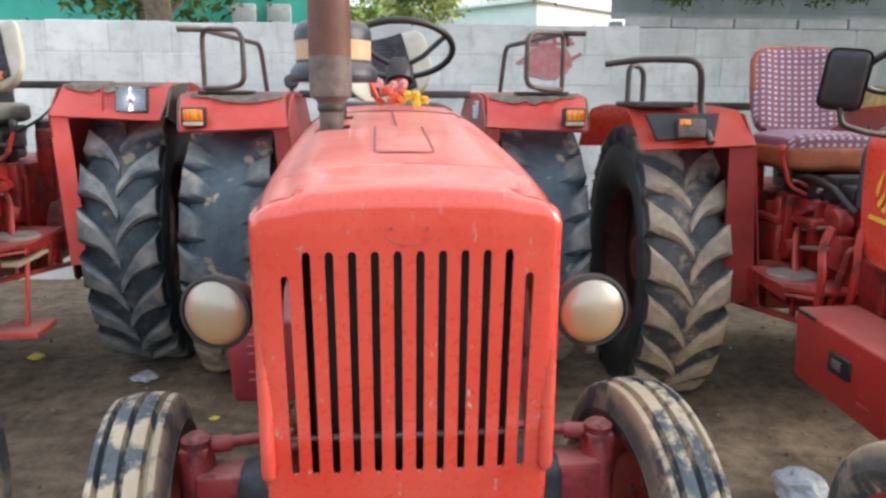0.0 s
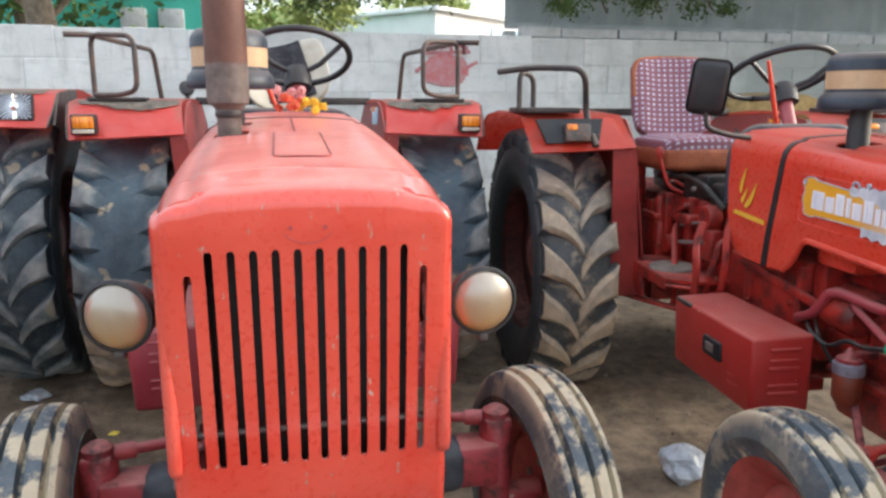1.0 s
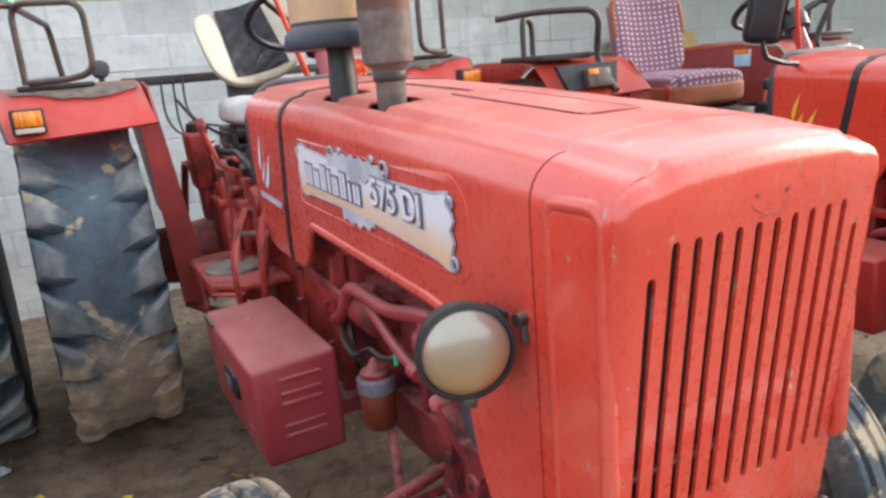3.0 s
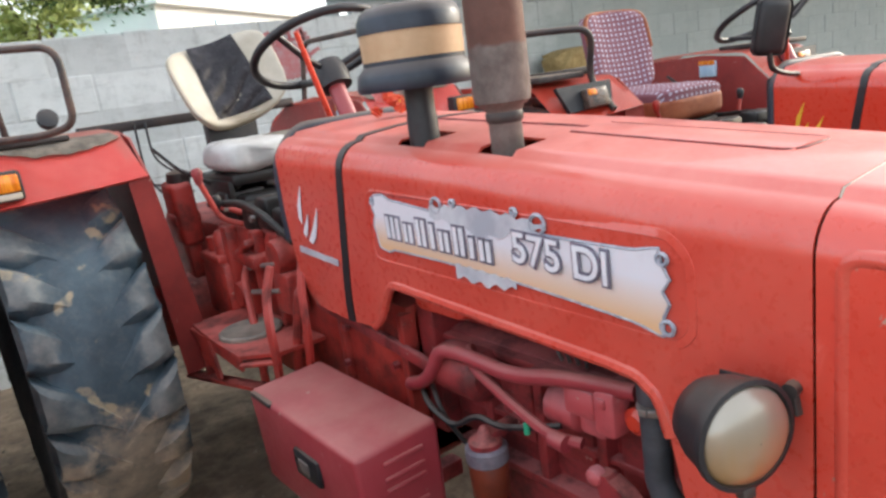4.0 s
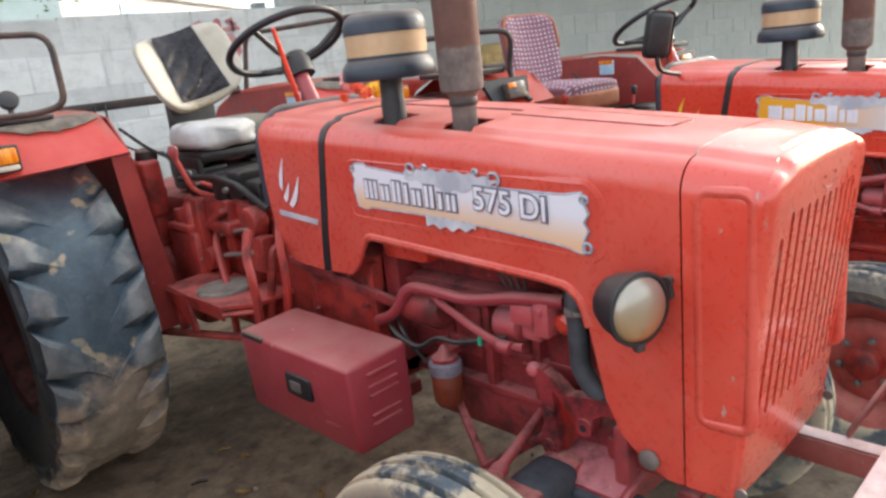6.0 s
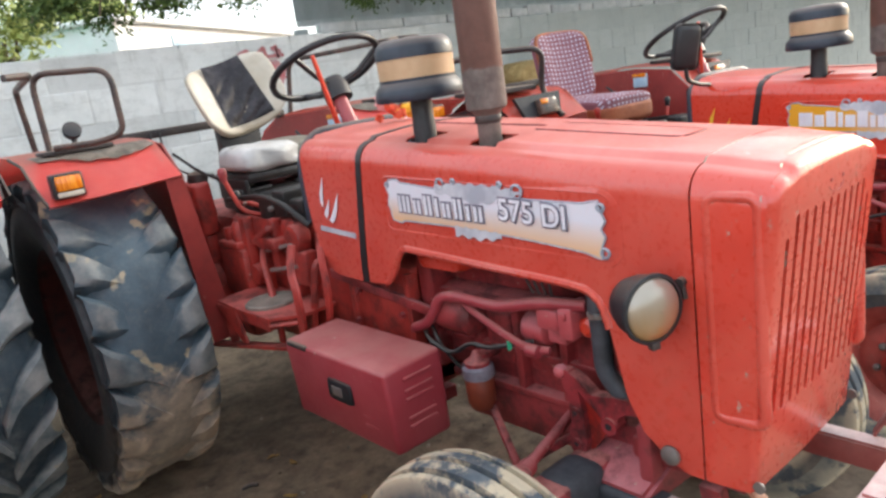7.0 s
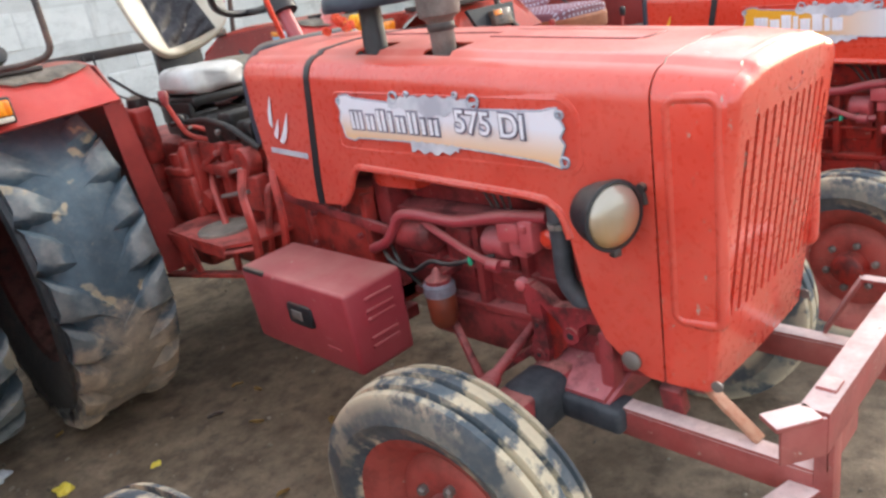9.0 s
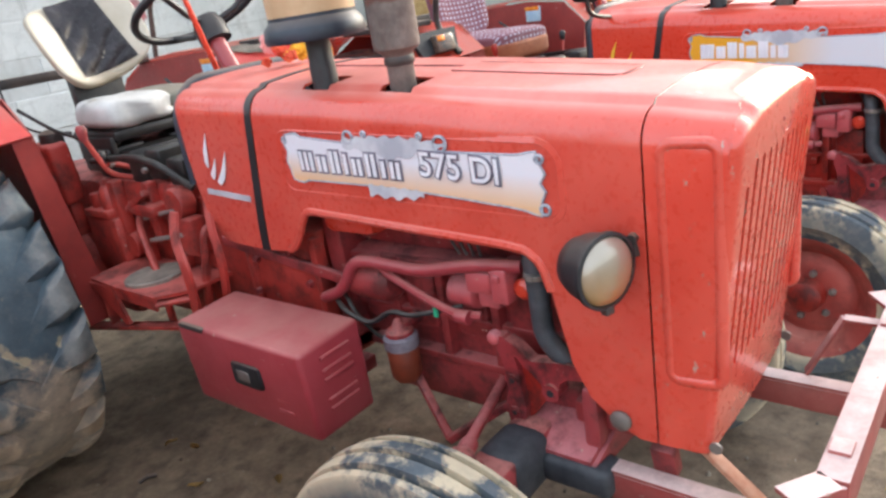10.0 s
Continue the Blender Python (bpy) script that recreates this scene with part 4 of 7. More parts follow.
        part("mud_crust", crust, CRUST, top, "grey dried mud crust sagging over the edge")
        worn = B()
        tube(worn, [(sgn * (x_out + 0.002), 2.106 + lip, 1.224), (sgn * (x_out + 0.016), 2.17 + lip, 1.292), (sgn * (x_out + 0.024), 2.236 + lip, 1.362), (sgn * (x_out + 0.026), 2.40, 1.388)], 0.006, 6)
        part("worn_edge", worn, BLACK_STEEL, top)
    rb = B()
    if rail == "loop":
        p1, p2 = (sgn * 0.81, 2.27), (sgn * 0.605, 2.09)
        pts = [(*p1, 1.40), (*p1, 1.662), (*p2, 1.645), (*p2, 1.425), (sgn * 0.68, 2.14, 1.407), (sgn * 0.80, 2.24, 1.407)]
        tube(rb, rounded(pts, 0.06), 0.011)
        pts = [(sgn * 0.90, 2.22, 1.655), (*p1, 1.66), (sgn * 0.69, 3.12, 1.655), (sgn * 0.665, 3.16, 1.36)]
        tube(rb, rounded(pts, 0.07), 0.013)
        part("grab_rail", rb, RUSTY_TUBE, top, "black tubular grab rail, rusty")
        fl = B()
        box(fl, (min(sgn * 0.60, sgn * 0.84), 2.25, 1.382), (max(sgn * 0.60, sgn * 0.84), 2.36, 1.398), 0.004)
        part("rail_foot", fl, BLACK_STEEL, top)
    elif rail == "hoop":
        pts = [(sgn * 0.62, 2.088 + lip, 1.250), (sgn * 0.632, 2.205 + lip, 1.372), (sgn * 0.667, 2.13 + lip, 1.575), (sgn * 0.86, 2.20, 1.585), (sgn * 0.98, 2.32, 1.57)]
        tube(rb, rounded(pts, 0.07), 0.014)
        pts = [(sgn * 0.90, 2.24, 1.40), (sgn * 0.90, 2.24, 1.57), (sgn * 0.82, 2.30, 1.55), (sgn * 0.82, 2.30, 1.40)]
        tube(rb, rounded(pts, 0.05), 0.012)
        part("grab_rail", rb, BLACK_STEEL, top, "black tubular grab rail bent over the mudguard")
        fl = B()
        box(fl, (min(sgn * 0.66, sgn * 0.90), 2.10, 1.388), (max(sgn * 0.66, sgn * 0.90), 2.45, 1.412), 0.006)
        part("rail_foot", fl, BLACK_STEEL, top)
    else:
        rb.free()
    return top


LENS_DULL = plain("clouded_lens", (0.050, 0.045, 0.042), (0.14, 0.085, 0.060), 0.3, scale=40)


def pad(bm, wide, high, thick, wrap, m, power=0.42):
    """A stuffed back pad: a rounded slab bent forward at its sides."""
    bmesh.ops.create_icosphere(bm, subdivisions=5, radius=1.0)
    for v in bm.verts:
        e = [math.copysign(abs(k) ** power, k) for k in v.co]
        soft = 1.0 - 0.35 * abs(e[0]) ** 6
        lump = 0.006 * noise.noise(Vector((e[0] * 3, e[2] * 3, 1.0)))
        v.co = m @ Vector((e[0] * wide / 2 * (1 - 0.10 * max(0.0, -e[2]) ** 2), e[1] * thick / 2 * soft - wrap * e[0] * e[0] + lump, high / 2 * e[2] * (1 - 0.07 * e[0] * e[0])))
    return bm


SEAT_BACK = pose(0.012, 2.50, 1.488, -19, -12, 0)


def seat_bucket(owner, stripe=None):
    """The driver's seat: a stuffed wrap-round backrest with a dark middle panel, and a half-covered cushion."""
    seat = part("seat", pad(B(), 0.400, 0.325, 0.085, 0.105, SEAT_BACK), CREAM, owner, "cream vinyl bucket seat with a dark wrinkled middle panel")
    mid = B()
    nx, nz = 34, 34
    grid = []
    for k in range(nz + 1):
        v = k / nz * 2 - 1
        row = []
        for i in range(nx + 1):
            u = i / nx * 2 - 1
            x, z = 0.004 + u * 0.102 * (1 - 0.10 * v), 0.012 + v * 0.142
            e = x / 0.200
            edge = (1 - abs(u) ** 6) * (1 - abs(v) ** 6)
            d = (x * 0.65 - z) * 42 + 1.3 * noise.noise(Vector((x * 9, z * 9, 3.0)))
            low = max(0.0, min(1.0, 0.75 - v * 0.9))
            fold = (abs(math.sin(d)) ** 0.7 - 0.5) * 0.016 * low + 0.002 * noise.noise(Vector((x * 22, z * 22, 9.0)))
            row.append(mid.verts.new(SEAT_BACK @ Vector((x, -0.0455 - 0.105 * e * e - (0.007 + fold) * edge, z))))
        grid.append(row)
    for k in range(nz):
        for i in range(nx):
            mid.faces.new((grid[k][i], grid[k][i + 1], grid[k + 1][i + 1], grid[k + 1][i]))
    bmesh.ops.solidify(mid, geom=mid.faces[:], thickness=-0.014)
    bmesh.ops.recalc_face_normals(mid, faces=mid.faces)
    part("back_panel", mid, BROWN_VINYL, seat, "wrinkled dark slate vinyl panel")
    if stripe:
        st = B()
        box(st, (-0.085, -0.064, -0.13), (0.085, -0.040, 0.15), 0.010, SEAT_BACK)
        part("centre_stripe", st, stripe, seat, "orange vinyl centre stripe")
    cu = B()
    bmesh.ops.create_icosphere(cu, subdivisions=4, radius=1.0)
    for v in cu.verts:
        e = [math.copysign(abs(k) ** 0.55, k) for k in v.co]
        v.co = Vector((0.030 + e[0] * 0.190, 2.290 + e[1] * 0.165, 1.245 + e[2] * 0.048 + (0.014 * e[0] ** 2 if e[2] > 0 else 0)))
    cushion = part("cushion", cu, OLIVE, seat, "dusty olive vinyl cushion")
    cover = B()
    bmesh.ops.create_icosphere(cover, subdivisions=5, radius=1.0)
    for v in cover.verts:
        e = [math.copysign(abs(k) ** 0.5, k) for k in v.co]
        d = 0.012 * noise.noise(Vector((e[0] * 1.8, e[1] * 1.8, e[2]))) + 0.003 * noise.noise(Vector((e[0] * 6, e[1] * 5, 4.0)))
        ragged = 0.020 * noise.noise(Vector((e[1] * 4, e[2] * 3, 2.0)))
        v.co = Vector((-0.048 + e[0] * 0.140 + (ragged if e[0] > 0 else 0), 2.240 + e[1] * 0.145 + d, 1.244 + e[2] * 0.054 + d))
    part("torn_cover", cover, WHITE, cushion, "dusty white torn cover over the cushion")
    return seat


CHECK_BACK = pose(-0.07, 2.50, 1.455, -12, 0, 0)


def seat_checked(owner):
    seat = part("seat", pad(B(), 0.415, 0.400, 0.085, 0.030, CHECK_BACK, 0.30), CHECK, owner, "high-backed seat in red and white checked cloth")
    bm = B()
    for s in (-1, 1):
        pts = []
        for k in range(33):
            a = math.pi * k / 32
            e = [math.copysign(abs(q) ** 0.30, q) for q in (math.cos(a), math.sin(a))]
            pts.append(CHECK_BACK @ Vector((e[0] * 0.203, s * 0.020 - 0.030 * e[0] ** 2, 0.195 * e[1] * (1 - 0.07 * e[0] ** 2))))
        if s < 0:
            tube(bm, pts, 0.012, 8)
    part("back_trim", bm, RUSSET, seat, "russet piping round the back")
    bm = B()
    bmesh.ops.create_icosphere(bm, subdivisions=5, radius=1.0)
    for v in bm.verts:
        e = [math.copysign(abs(k) ** 0.38, k) for k in v.co]
        v.co = Vector((-0.068 + e[0] * 0.215, 2.245 + e[1] * 0.225, 1.238 + e[2] * 0.040 + 0.014 * (1 - e[0] ** 2) * (1 if e[2] > 0 else 0) + 0.004 * noise.noise(Vector((e[0] * 3, e[1] * 3, 0.0)))))
    part("cushion", bm, CHECK, seat)
    bm = B()
    bmesh.ops.create_icosphere(bm, subdivisions=5, radius=1.0)
    for v in bm.verts:
        e = [math.copysign(abs(k) ** 0.40, k) for k in v.co]
        v.co = Vector((-0.068 + e[0] * 0.222, 2.245 + e[1] * 0.232, 1.190 + e[2] * 0.062 + 0.006 * noise.noise(Vector((e[0] * 4, e[1] * 4, 5.0)))))
    part("cushion_trim", bm, RUSSET, seat, "russet side trim")
    return seat


PUMP = paint("dusty_pump_pink", (0.44, 0.060, 0.070), (0.54, 0.130, 0.140), rough=0.5, dust=0.75, chips=0.03, coat=0.0, grime=0.35, powder=(0.66, 0.36, 0.38), flat=0.0)
HOSE = plain("dusty_hose", (0.030, 0.034, 0.042), (0.075, 0.082, 0.096), 0.55, scale=16, dust=0.2)
SADDLE = paint("dusty_saddle_red", (0.27, 0.028, 0.034), (0.38, 0.075, 0.080), rough=0.5, dust=0.62, chips=0.03, coat=0.0, grime=0.55, powder=(0.62, 0.28, 0.30), patchy=0.25)
RING = plain("dull_grey_ring", (0.13, 0.12, 0.15), (0.24, 0.22, 0.26), 0.55, 0.2, scale=30)
FILTER = plain("rusty_orange", (0.13, 0.024, 0.011), (0.21, 0.040, 0.017), 0.5, scale=20)


def engine_group(owner, sgn_list=(-1, 1)):
    """Engine, gearbox and the pipes that hang on them."""
    bm = B()
    box(bm, (-0.12, 0.42, 0.60), (0.12, 1.16, 0.86), 0.02)
    block = part("engine_block", bm, ENGINE, owner, "dusty red cast engine block")
    bm = B()
    for y in (0.52, 0.68, 0.84, 1.0):
        box(bm, (-0.14, y - 0.05, 0.66), (0.14, y + 0.05, 0.81), 0.015)
    for y in (0.60, 0.76, 0.92):
        box(bm, (-0.152, y - 0.012, 0.58), (0.152, y + 0.012, 0.85), 0.004)
    box(bm, (-0.145, 0.42, 0.70), (0.145, 1.14, 0.715), 0.004)
    box(bm, (-0.14, 0.42, 0.835), (0.14, 1.14, 0.852), 0.005)
    box(bm, (-0.085, 0.44, 0.86), (0.085, 1.10, 0.99), 0.018)
    box(bm, (-0.165, 1.07, 0.60), (0.165, 1.135, 0.985), 0.01)
    pieces("block_rib", bm, ENGINE, block)
    bm = B()
    box(bm, (-0.14, 0.50, 0.45), (0.14, 1.02, 0.605), 0.03)
    box(bm, (-0.155, 0.48, 0.585), (0.155, 1.04, 0.605), 0.004)
    part("oil_sump", bm, ENGINE, block)
    bm = B()
    box(bm, (-0.075, 0.50, 0.99), (0.075, 1.04, 1.05), 0.022)
    part("rocker_cover", bm, ENGINE, block)
    bm = B()
    box(bm, (-0.17, 1.44, 0.52), (0.17, 2.36, 0.98), 0.03)
    gear = part("gearbox", bm, GEARBOX, owner, "dusty red gearbox and axle housing")
    bm = B()
    box(bm, (-0.19, 1.14, 0.50), (0.19, 1.46, 0.92), 0.025)
    box(bm, (-0.205, 1.14, 0.52), (0.205, 1.165, 0.90), 0.006)
    box(bm, (-0.205, 1.44, 0.53), (0.205, 1.47, 0.94), 0.006)
    box(bm, (-0.185, 1.80, 0.58), (0.185, 1.86, 0.98), 0.01)
    box(bm, (-0.20, 2.30, 0.46), (0.20, 2.95, 1.02), 0.04)
    for x in (-1, 1):
        lathe(bm, [(0.15, 0.0), (0.13, 0.10), (0.11, 0.42)], pose(x * 0.18, 2.60, 0.66, 0, 90 * x, 0), 24)
    pieces("gear_casing", bm, GEARBOX, gear)
    bm = B()
    for k in range(9):
        a = 2 * math.pi * k / 9
        lathe(bm, [(0.011, 0), (0.011, 0.016)], pose(-0.206, 1.302 + 0.13 * math.cos(a), 0.71 + 0.17 * math.sin(a), 0, -90, 0), 6)
        lathe(bm, [(0.011, 0), (0.011, 0.016)], pose(0.206, 1.302 + 0.13 * math.cos(a), 0.71 + 0.17 * math.sin(a), 0, 90, 0), 6)
    pieces("housing_bolt", bm, ENGINE, gear)
    bm = B()
    box(bm, (-0.20, 1.72, 0.90), (0.20, 2.30, 1.03), 0.03)
    part("gear_cover", bm, GEARBOX, gear)
    bm = B()
    for y, w, lo, hi, out in ((1.79, 0.014, 0.74, 0.99, 0.012), (1.90, 0.022, 0.82, 1.035, 0.022), (2.01, 0.012, 0.70, 0.93, 0.016), (2.13, 0.026, 0.76, 1.03, 0.026), (2.24, 0.014, 0.72, 0.96, 0.012)):
        for s in (-1, 1):
            box(bm, (min(s * 0.195, s * (0.212 + out)), y - w, lo), (max(s * 0.195, s * (0.212 + out)), y + w, hi), 0.008)
    for s in (-1, 1):
        box(bm, (min(s * 0.18, s * 0.262), 1.80, 0.855), (max(s * 0.18, s * 0.262), 1.96, 0.90), 0.010, pose(0, 0.10, -0.06, 4, 0, 0))
        box(bm, (min(s * 0.18, s * 0.245), 1.66, 0.80), (max(s * 0.18, s * 0.245), 1.77, 0.93), 0.016)
        bar(bm, (s * 0.245, 2.02, 0.94), (s * 0.255, 1.86, 1.01), 0.03, 0.022, 0.006)
    for x in (-0.21, 0.21):
        lathe(bm, [(0.05, -0.03), (0.055, -0.02), (0.055, 0.02), (0.04, 0.03)], pose(x, 1.74, 0.97, 0, 90, 0), 18)
        lathe(bm, [(0.04, -0.035), (0.045, 0.0), (0.03, 0.035)], pose(x, 2.08, 0.80, 0, 90, 0), 18)
    pieces("casing_rib", bm, GEARBOX, gear)
    for s in (-1, 1):
        bm = B()
        box(bm, (-0.040, -0.065, 0.13), (0.040, 0.065, 0.36), 0.018, pose(s * 0.255, 2.43, 0.82, 4, 3 * s, 0), seg=3)
        box(bm, (-0.024, -0.045, 0.0), (0.024, 0.045, 0.16), 0.010, pose(s * 0.255, 2.43, 0.82, 4, 3 * s, 0))
        box(bm, (-0.048, -0.05, 0.20), (0.048, 0.05, 0.25), 0.012, pose(s * 0.255, 2.43, 0.82, 4, 3 * s, 0))
        arm = part("lift_housing", bm, GEARBOX, gear, "upright red casting of the lift")
        bm = B()
        lathe(bm, [(0.038, 0), (0.042, 0.02), (0.038, 0.045), (0.016, 0.055)], pose(s * 0.262, 2.40, 1.165, 4, 0, 0), 18)
        part("housing_cap", bm, BLACK_STEEL, arm, "greasy black cap")
        bm = B()
        for k, (y, z) in enumerate(((1.74, 1.06), (1.86, 1.075), (1.98, 1.06), (2.20, 1.07))):
            box(bm, (min(s * 0.05, s * 0.20), y - 0.05, z - 0.04), (max(s * 0.05, s * 0.20), y + 0.05, z + 0.05 + 0.012 * (k % 2)), 0.014)
        tube(bm, rounded([(s * 0.20, 1.66, 1.02), (s * 0.235, 1.76, 1.10), (s * 0.22, 1.95, 1.12), (s * 0.235, 2.20, 1.10)], 0.05), 0.012, 8)
        tube(bm, rounded([(s * 0.19, 2.28, 1.16), (s * 0.27, 2.34, 1.22), (s * 0.30, 2.50, 1.30)], 0.04), 0.007, 6)
        pieces("dark_fitting", bm, GREASE, gear)
        bm = B()
        lathe(bm, [(0.008, 0), (0.008, 0.02)], pose(s * 0.215, 2.08, 1.09, 0, 90 * s, 0), 10)
        lathe(bm, [(0.010, 0), (0.010, 0.016)], pose(s * 0.215, 1.88, 1.075, 0, 90 * s, 0), 10)
        pieces("bright_nut", bm, STEEL, gear)
    bm = B()
    box(bm, (-0.265, 2.12, 0.70), (-0.18, 2.34, 0.90), 0.02)
    box(bm, (-0.27, 2.14, 0.90), (-0.19, 2.32, 0.93), 0.008)
    lathe(bm, [(0.032, 0), (0.032, 0.07), (0.02, 0.09)], pose(-0.225, 2.18, 0.92), 14)
    lathe(bm, [(0.026, 0), (0.026, 0.06)], pose(-0.225, 2.27, 0.92), 14)
    part("hydraulic_valve", bm, GEARBOX, gear)
    bm = B()
    for x in (-0.27, 0.27):
        s = -1 if x < 0 else 1
        tube(bm, rounded([(s * 0.19, 2.05, 0.92), (s * 0.25, 1.98, 0.88), (s * 0.29, 1.86, 0.70), (s * 0.30, 1.84, 0.56)], 0.05), 0.013, 8)
        tube(bm, rounded([(s * 0.18, 1.62, 0.90), (s * 0.24, 1.60, 0.90), (s * 0.27, 1.62, 0.72), (s * 0.27, 1.66, 0.56)], 0.05), 0.014, 8)
    pieces("lever_linkage", bm, GEARBOX, gear)
    bm = B()
    rod(bm, (-0.245, 1.93, 0.915), (-0.235, 1.74, 0.955), 0.007, 8)
    rod(bm, (-0.26, 1.90, 0.845), (-0.245, 1.72, 0.875), 0.008, 8)
    rod(bm, (0.245, 1.93, 0.915), (0.235, 1.74, 0.955), 0.007, 8)
    pieces("bright_linkage", bm, STEEL, gear)
    bm = B()
    box(bm, (-0.208, 0.895, 0.925), (0.208, 1.085, 1.10), 0.03)
    part("fuel_tank", bm, RED_NEW, owner, "orange-red underside of the tank")
    for s in sgn_list:
        for k, y in enumerate((0.56, 0.70, 0.84, 0.98)):
            bm = B()
            tube(bm, rounded([(s * 0.17, 0.60 + 0.02 * k, 0.90), (s * 0.16, 0.62 + 0.03 * k, 0.96), (s * 0.12, y, 0.97), (s * 0.09, y, 0.93)], 0.04), 0.004, 6)
            part("injector_line", bm, BLACK_STEEL, block)
        bm = B()
        for y in (0.52, 0.66, 0.80, 0.94):
            lathe(bm, [(0.024, 0), (0.020, 0.03), (0.012, 0.045)], pose(s * 0.085, y, 0.93, 0, 60 * s, 0), 12)
        pieces("injector", bm, CRIMSON, block)
        bm = B()
        lathe(bm, [(0.055, 0), (0.058, 0.02), (0.058, 0.12), (0.04, 0.135)], pose(s * 0.165, 1.02, 0.80, 90, 0, 0), 20)
        part("starter_motor", bm, ENGINE, block)
        bm = B()
        tube(bm, rounded([(s * 0.16, 1.16, 0.72), (s * 0.215, 1.13, 0.735), (s * 0.225, 1.03, 0.775), (s * 0.225, 0.97, 0.865), (s * 0.225, 0.90, 0.875), (s * 0.225, 0.74, 0.868), (s * 0.22, 0.60, 0.90), (s * 0.20, 0.47, 0.905)], 0.05), 0.016, 10)
        part("fuel_pipe", bm, CRIMSON, block, "bent red pipe along the engine")
        bm = B()
        tube(bm, rounded([(s * 0.17, 0.93, 0.86), (s * 0.22, 0.87, 0.85), (s * 0.222, 0.75, 0.80), (s * 0.22, 0.66, 0.768), (s * 0.20, 0.60, 0.765)], 0.05), 0.011, 8)
        rod(bm, (s * 0.22, 0.655, 0.766), (s * 0.22, 0.62, 0.765), 0.017, 10)
        pieces("return_pipe", bm, CRIMSON, block)
        bm = B()
        box(bm, (min(s * 0.14, s * 0.220), 0.548, 0.830), (max(s * 0.14, s * 0.220), 0.618, 0.884), 0.008)
        box(bm, (min(s * 0.13, s * 0.226), 0.500, 0.815), (max(s * 0.13, s * 0.226), 0.546, 0.900), 0.010)
        box(bm, (min(s * 0.14, s * 0.205), 0.540, 0.790), (max(s * 0.14, s * 0.205), 0.600, 0.832), 0.010)
        box(bm, (min(s * 0.14, s * 0.232), 0.515, 0.868), (max(s * 0.14, s * 0.232), 0.535, 0.888), 0.005)
        lathe(bm, [(0.040, 0), (0.040, 0.07), (0.025, 0.08)], pose(s * 0.155, 0.70, 0.80, 90, 0, 0), 18)
        pieces("injection_pump", bm, PUMP, block, "dusty pink injection pump")
        bm = B()
        lathe(bm, [(0.020, 0), (0.024, 0.006), (0.024, 0.018), (0.014, 0.026)], pose(s * 0.180, 0.478, 0.848, 0, 90 * s, 0), 16)
        part("pump_cap", bm, RED_NEW, block, "orange-red round cap")
        bm = B()
        lathe(bm, [(0.001, 0.552), (0.030, 0.555), (0.040, 0.572), (0.042, 0.640), (0.038, 0.648)], Matrix.Translation((s * 0.225, 0.85, 0)), 24)
        filt = part("fuel_filter", bm, FILTER, block, "rusty orange filter bowl under a grey ring")
        bm = B()
        lathe(bm, [(0.040, 0.646), (0.045, 0.650), (0.045, 0.678), (0.040, 0.684)], Matrix.Translation((s * 0.225, 0.85, 0)), 24)
        part("filter_ring", bm, RING, filt, "dusty grey metal ring")
        bm = B()
        lathe(bm, [(0.036, 0.680), (0.036, 0.694), (0.020, 0.702), (0.010, 0.722), (0.004, 0.726)], Matrix.Translation((s * 0.225, 0.85, 0)), 20)
        box(bm, (min(s * 0.14, s * 0.225), 0.832, 0.690), (max(s * 0.14, s * 0.225), 0.868, 0.712), 0.006)
        part("filter_cap", bm, AXLE, filt)
        bm = B()
        tube(bm, rounded([(s * 0.20, 1.10, 0.74), (s * 0.235, 1.03, 0.72), (s * 0.24, 0.93, 0.70), (s * 0.225, 0.87, 0.745), (s * 0.228, 0.80, 0.742), (s * 0.226, 0.72, 0.766), (s * 0.19, 0.66, 0.775)], 0.04), 0.007, 6)
        tube(bm, rounded([(s * 0.18, 1.10, 0.78), (s * 0.22, 1.0, 0.70), (s * 0.21, 0.93, 0.64), (s * 0.18, 0.90, 0.66)], 0.04), 0.006, 6)
        pieces("black_hose", bm, BLACK, block)
        bm = B()
        rod(bm, (s * 0.228, 0.713, 0.757), (s * 0.228, 0.713, 0.780), 0.006, 8)
        part("hose_tag", bm, GREEN_CAP, block, "small green hose tag")
        bm = B()
        tube(bm, rounded([(s * 0.16, 0.47, 0.955), (s * 0.205, 0.440, 0.935), (s * 0.212, 0.428, 0.84), (s * 0.212, 0.428, 0.755), (s * 0.205, 0.385, 0.700), (s * 0.15, 0.33, 0.67)], 0.05), 0.023, 12)
        hose = part("radiator_hose", bm, HOSE, block, "dusty black rubber radiator hose")
        bm = B()
        lathe(bm, [(0.0245, -0.006), (0.0265, -0.004), (0.0265, 0.004), (0.0245, 0.006)], pose(s * 0.210, 0.432, 0.896, 6, 0, 0), 20)
        box(bm, (min(s * 0.226, s * 0.240), 0.424, 0.890), (max(s * 0.226, s * 0.240), 0.440, 0.903), 0.002)
        part("hose_clamp", bm, STEEL, hose, "bright steel hose clamp")
        bm = B()
        flange = [(0.555, 0.735), (0.530, 0.738), (0.505, 0.700), (0.498, 0.640), (0.490, 0.560), (0.500, 0.515), (0.520, 0.505), (0.540, 0.525), (0.545, 0.560), (0.533, 0.600), (0.535, 0.660), (0.548, 0.700)]
        slab(bm, flange, 0.030 * s, Matrix.Translation((s * 0.195, 0, 0)) @ SIDE)
        bmesh.ops.recalc_face_normals(bm, faces=bm.faces)
        br = part("axle_bracket", bm, AXLE, block, "three-armed cast bracket carrying the front axle")
        bm = B()
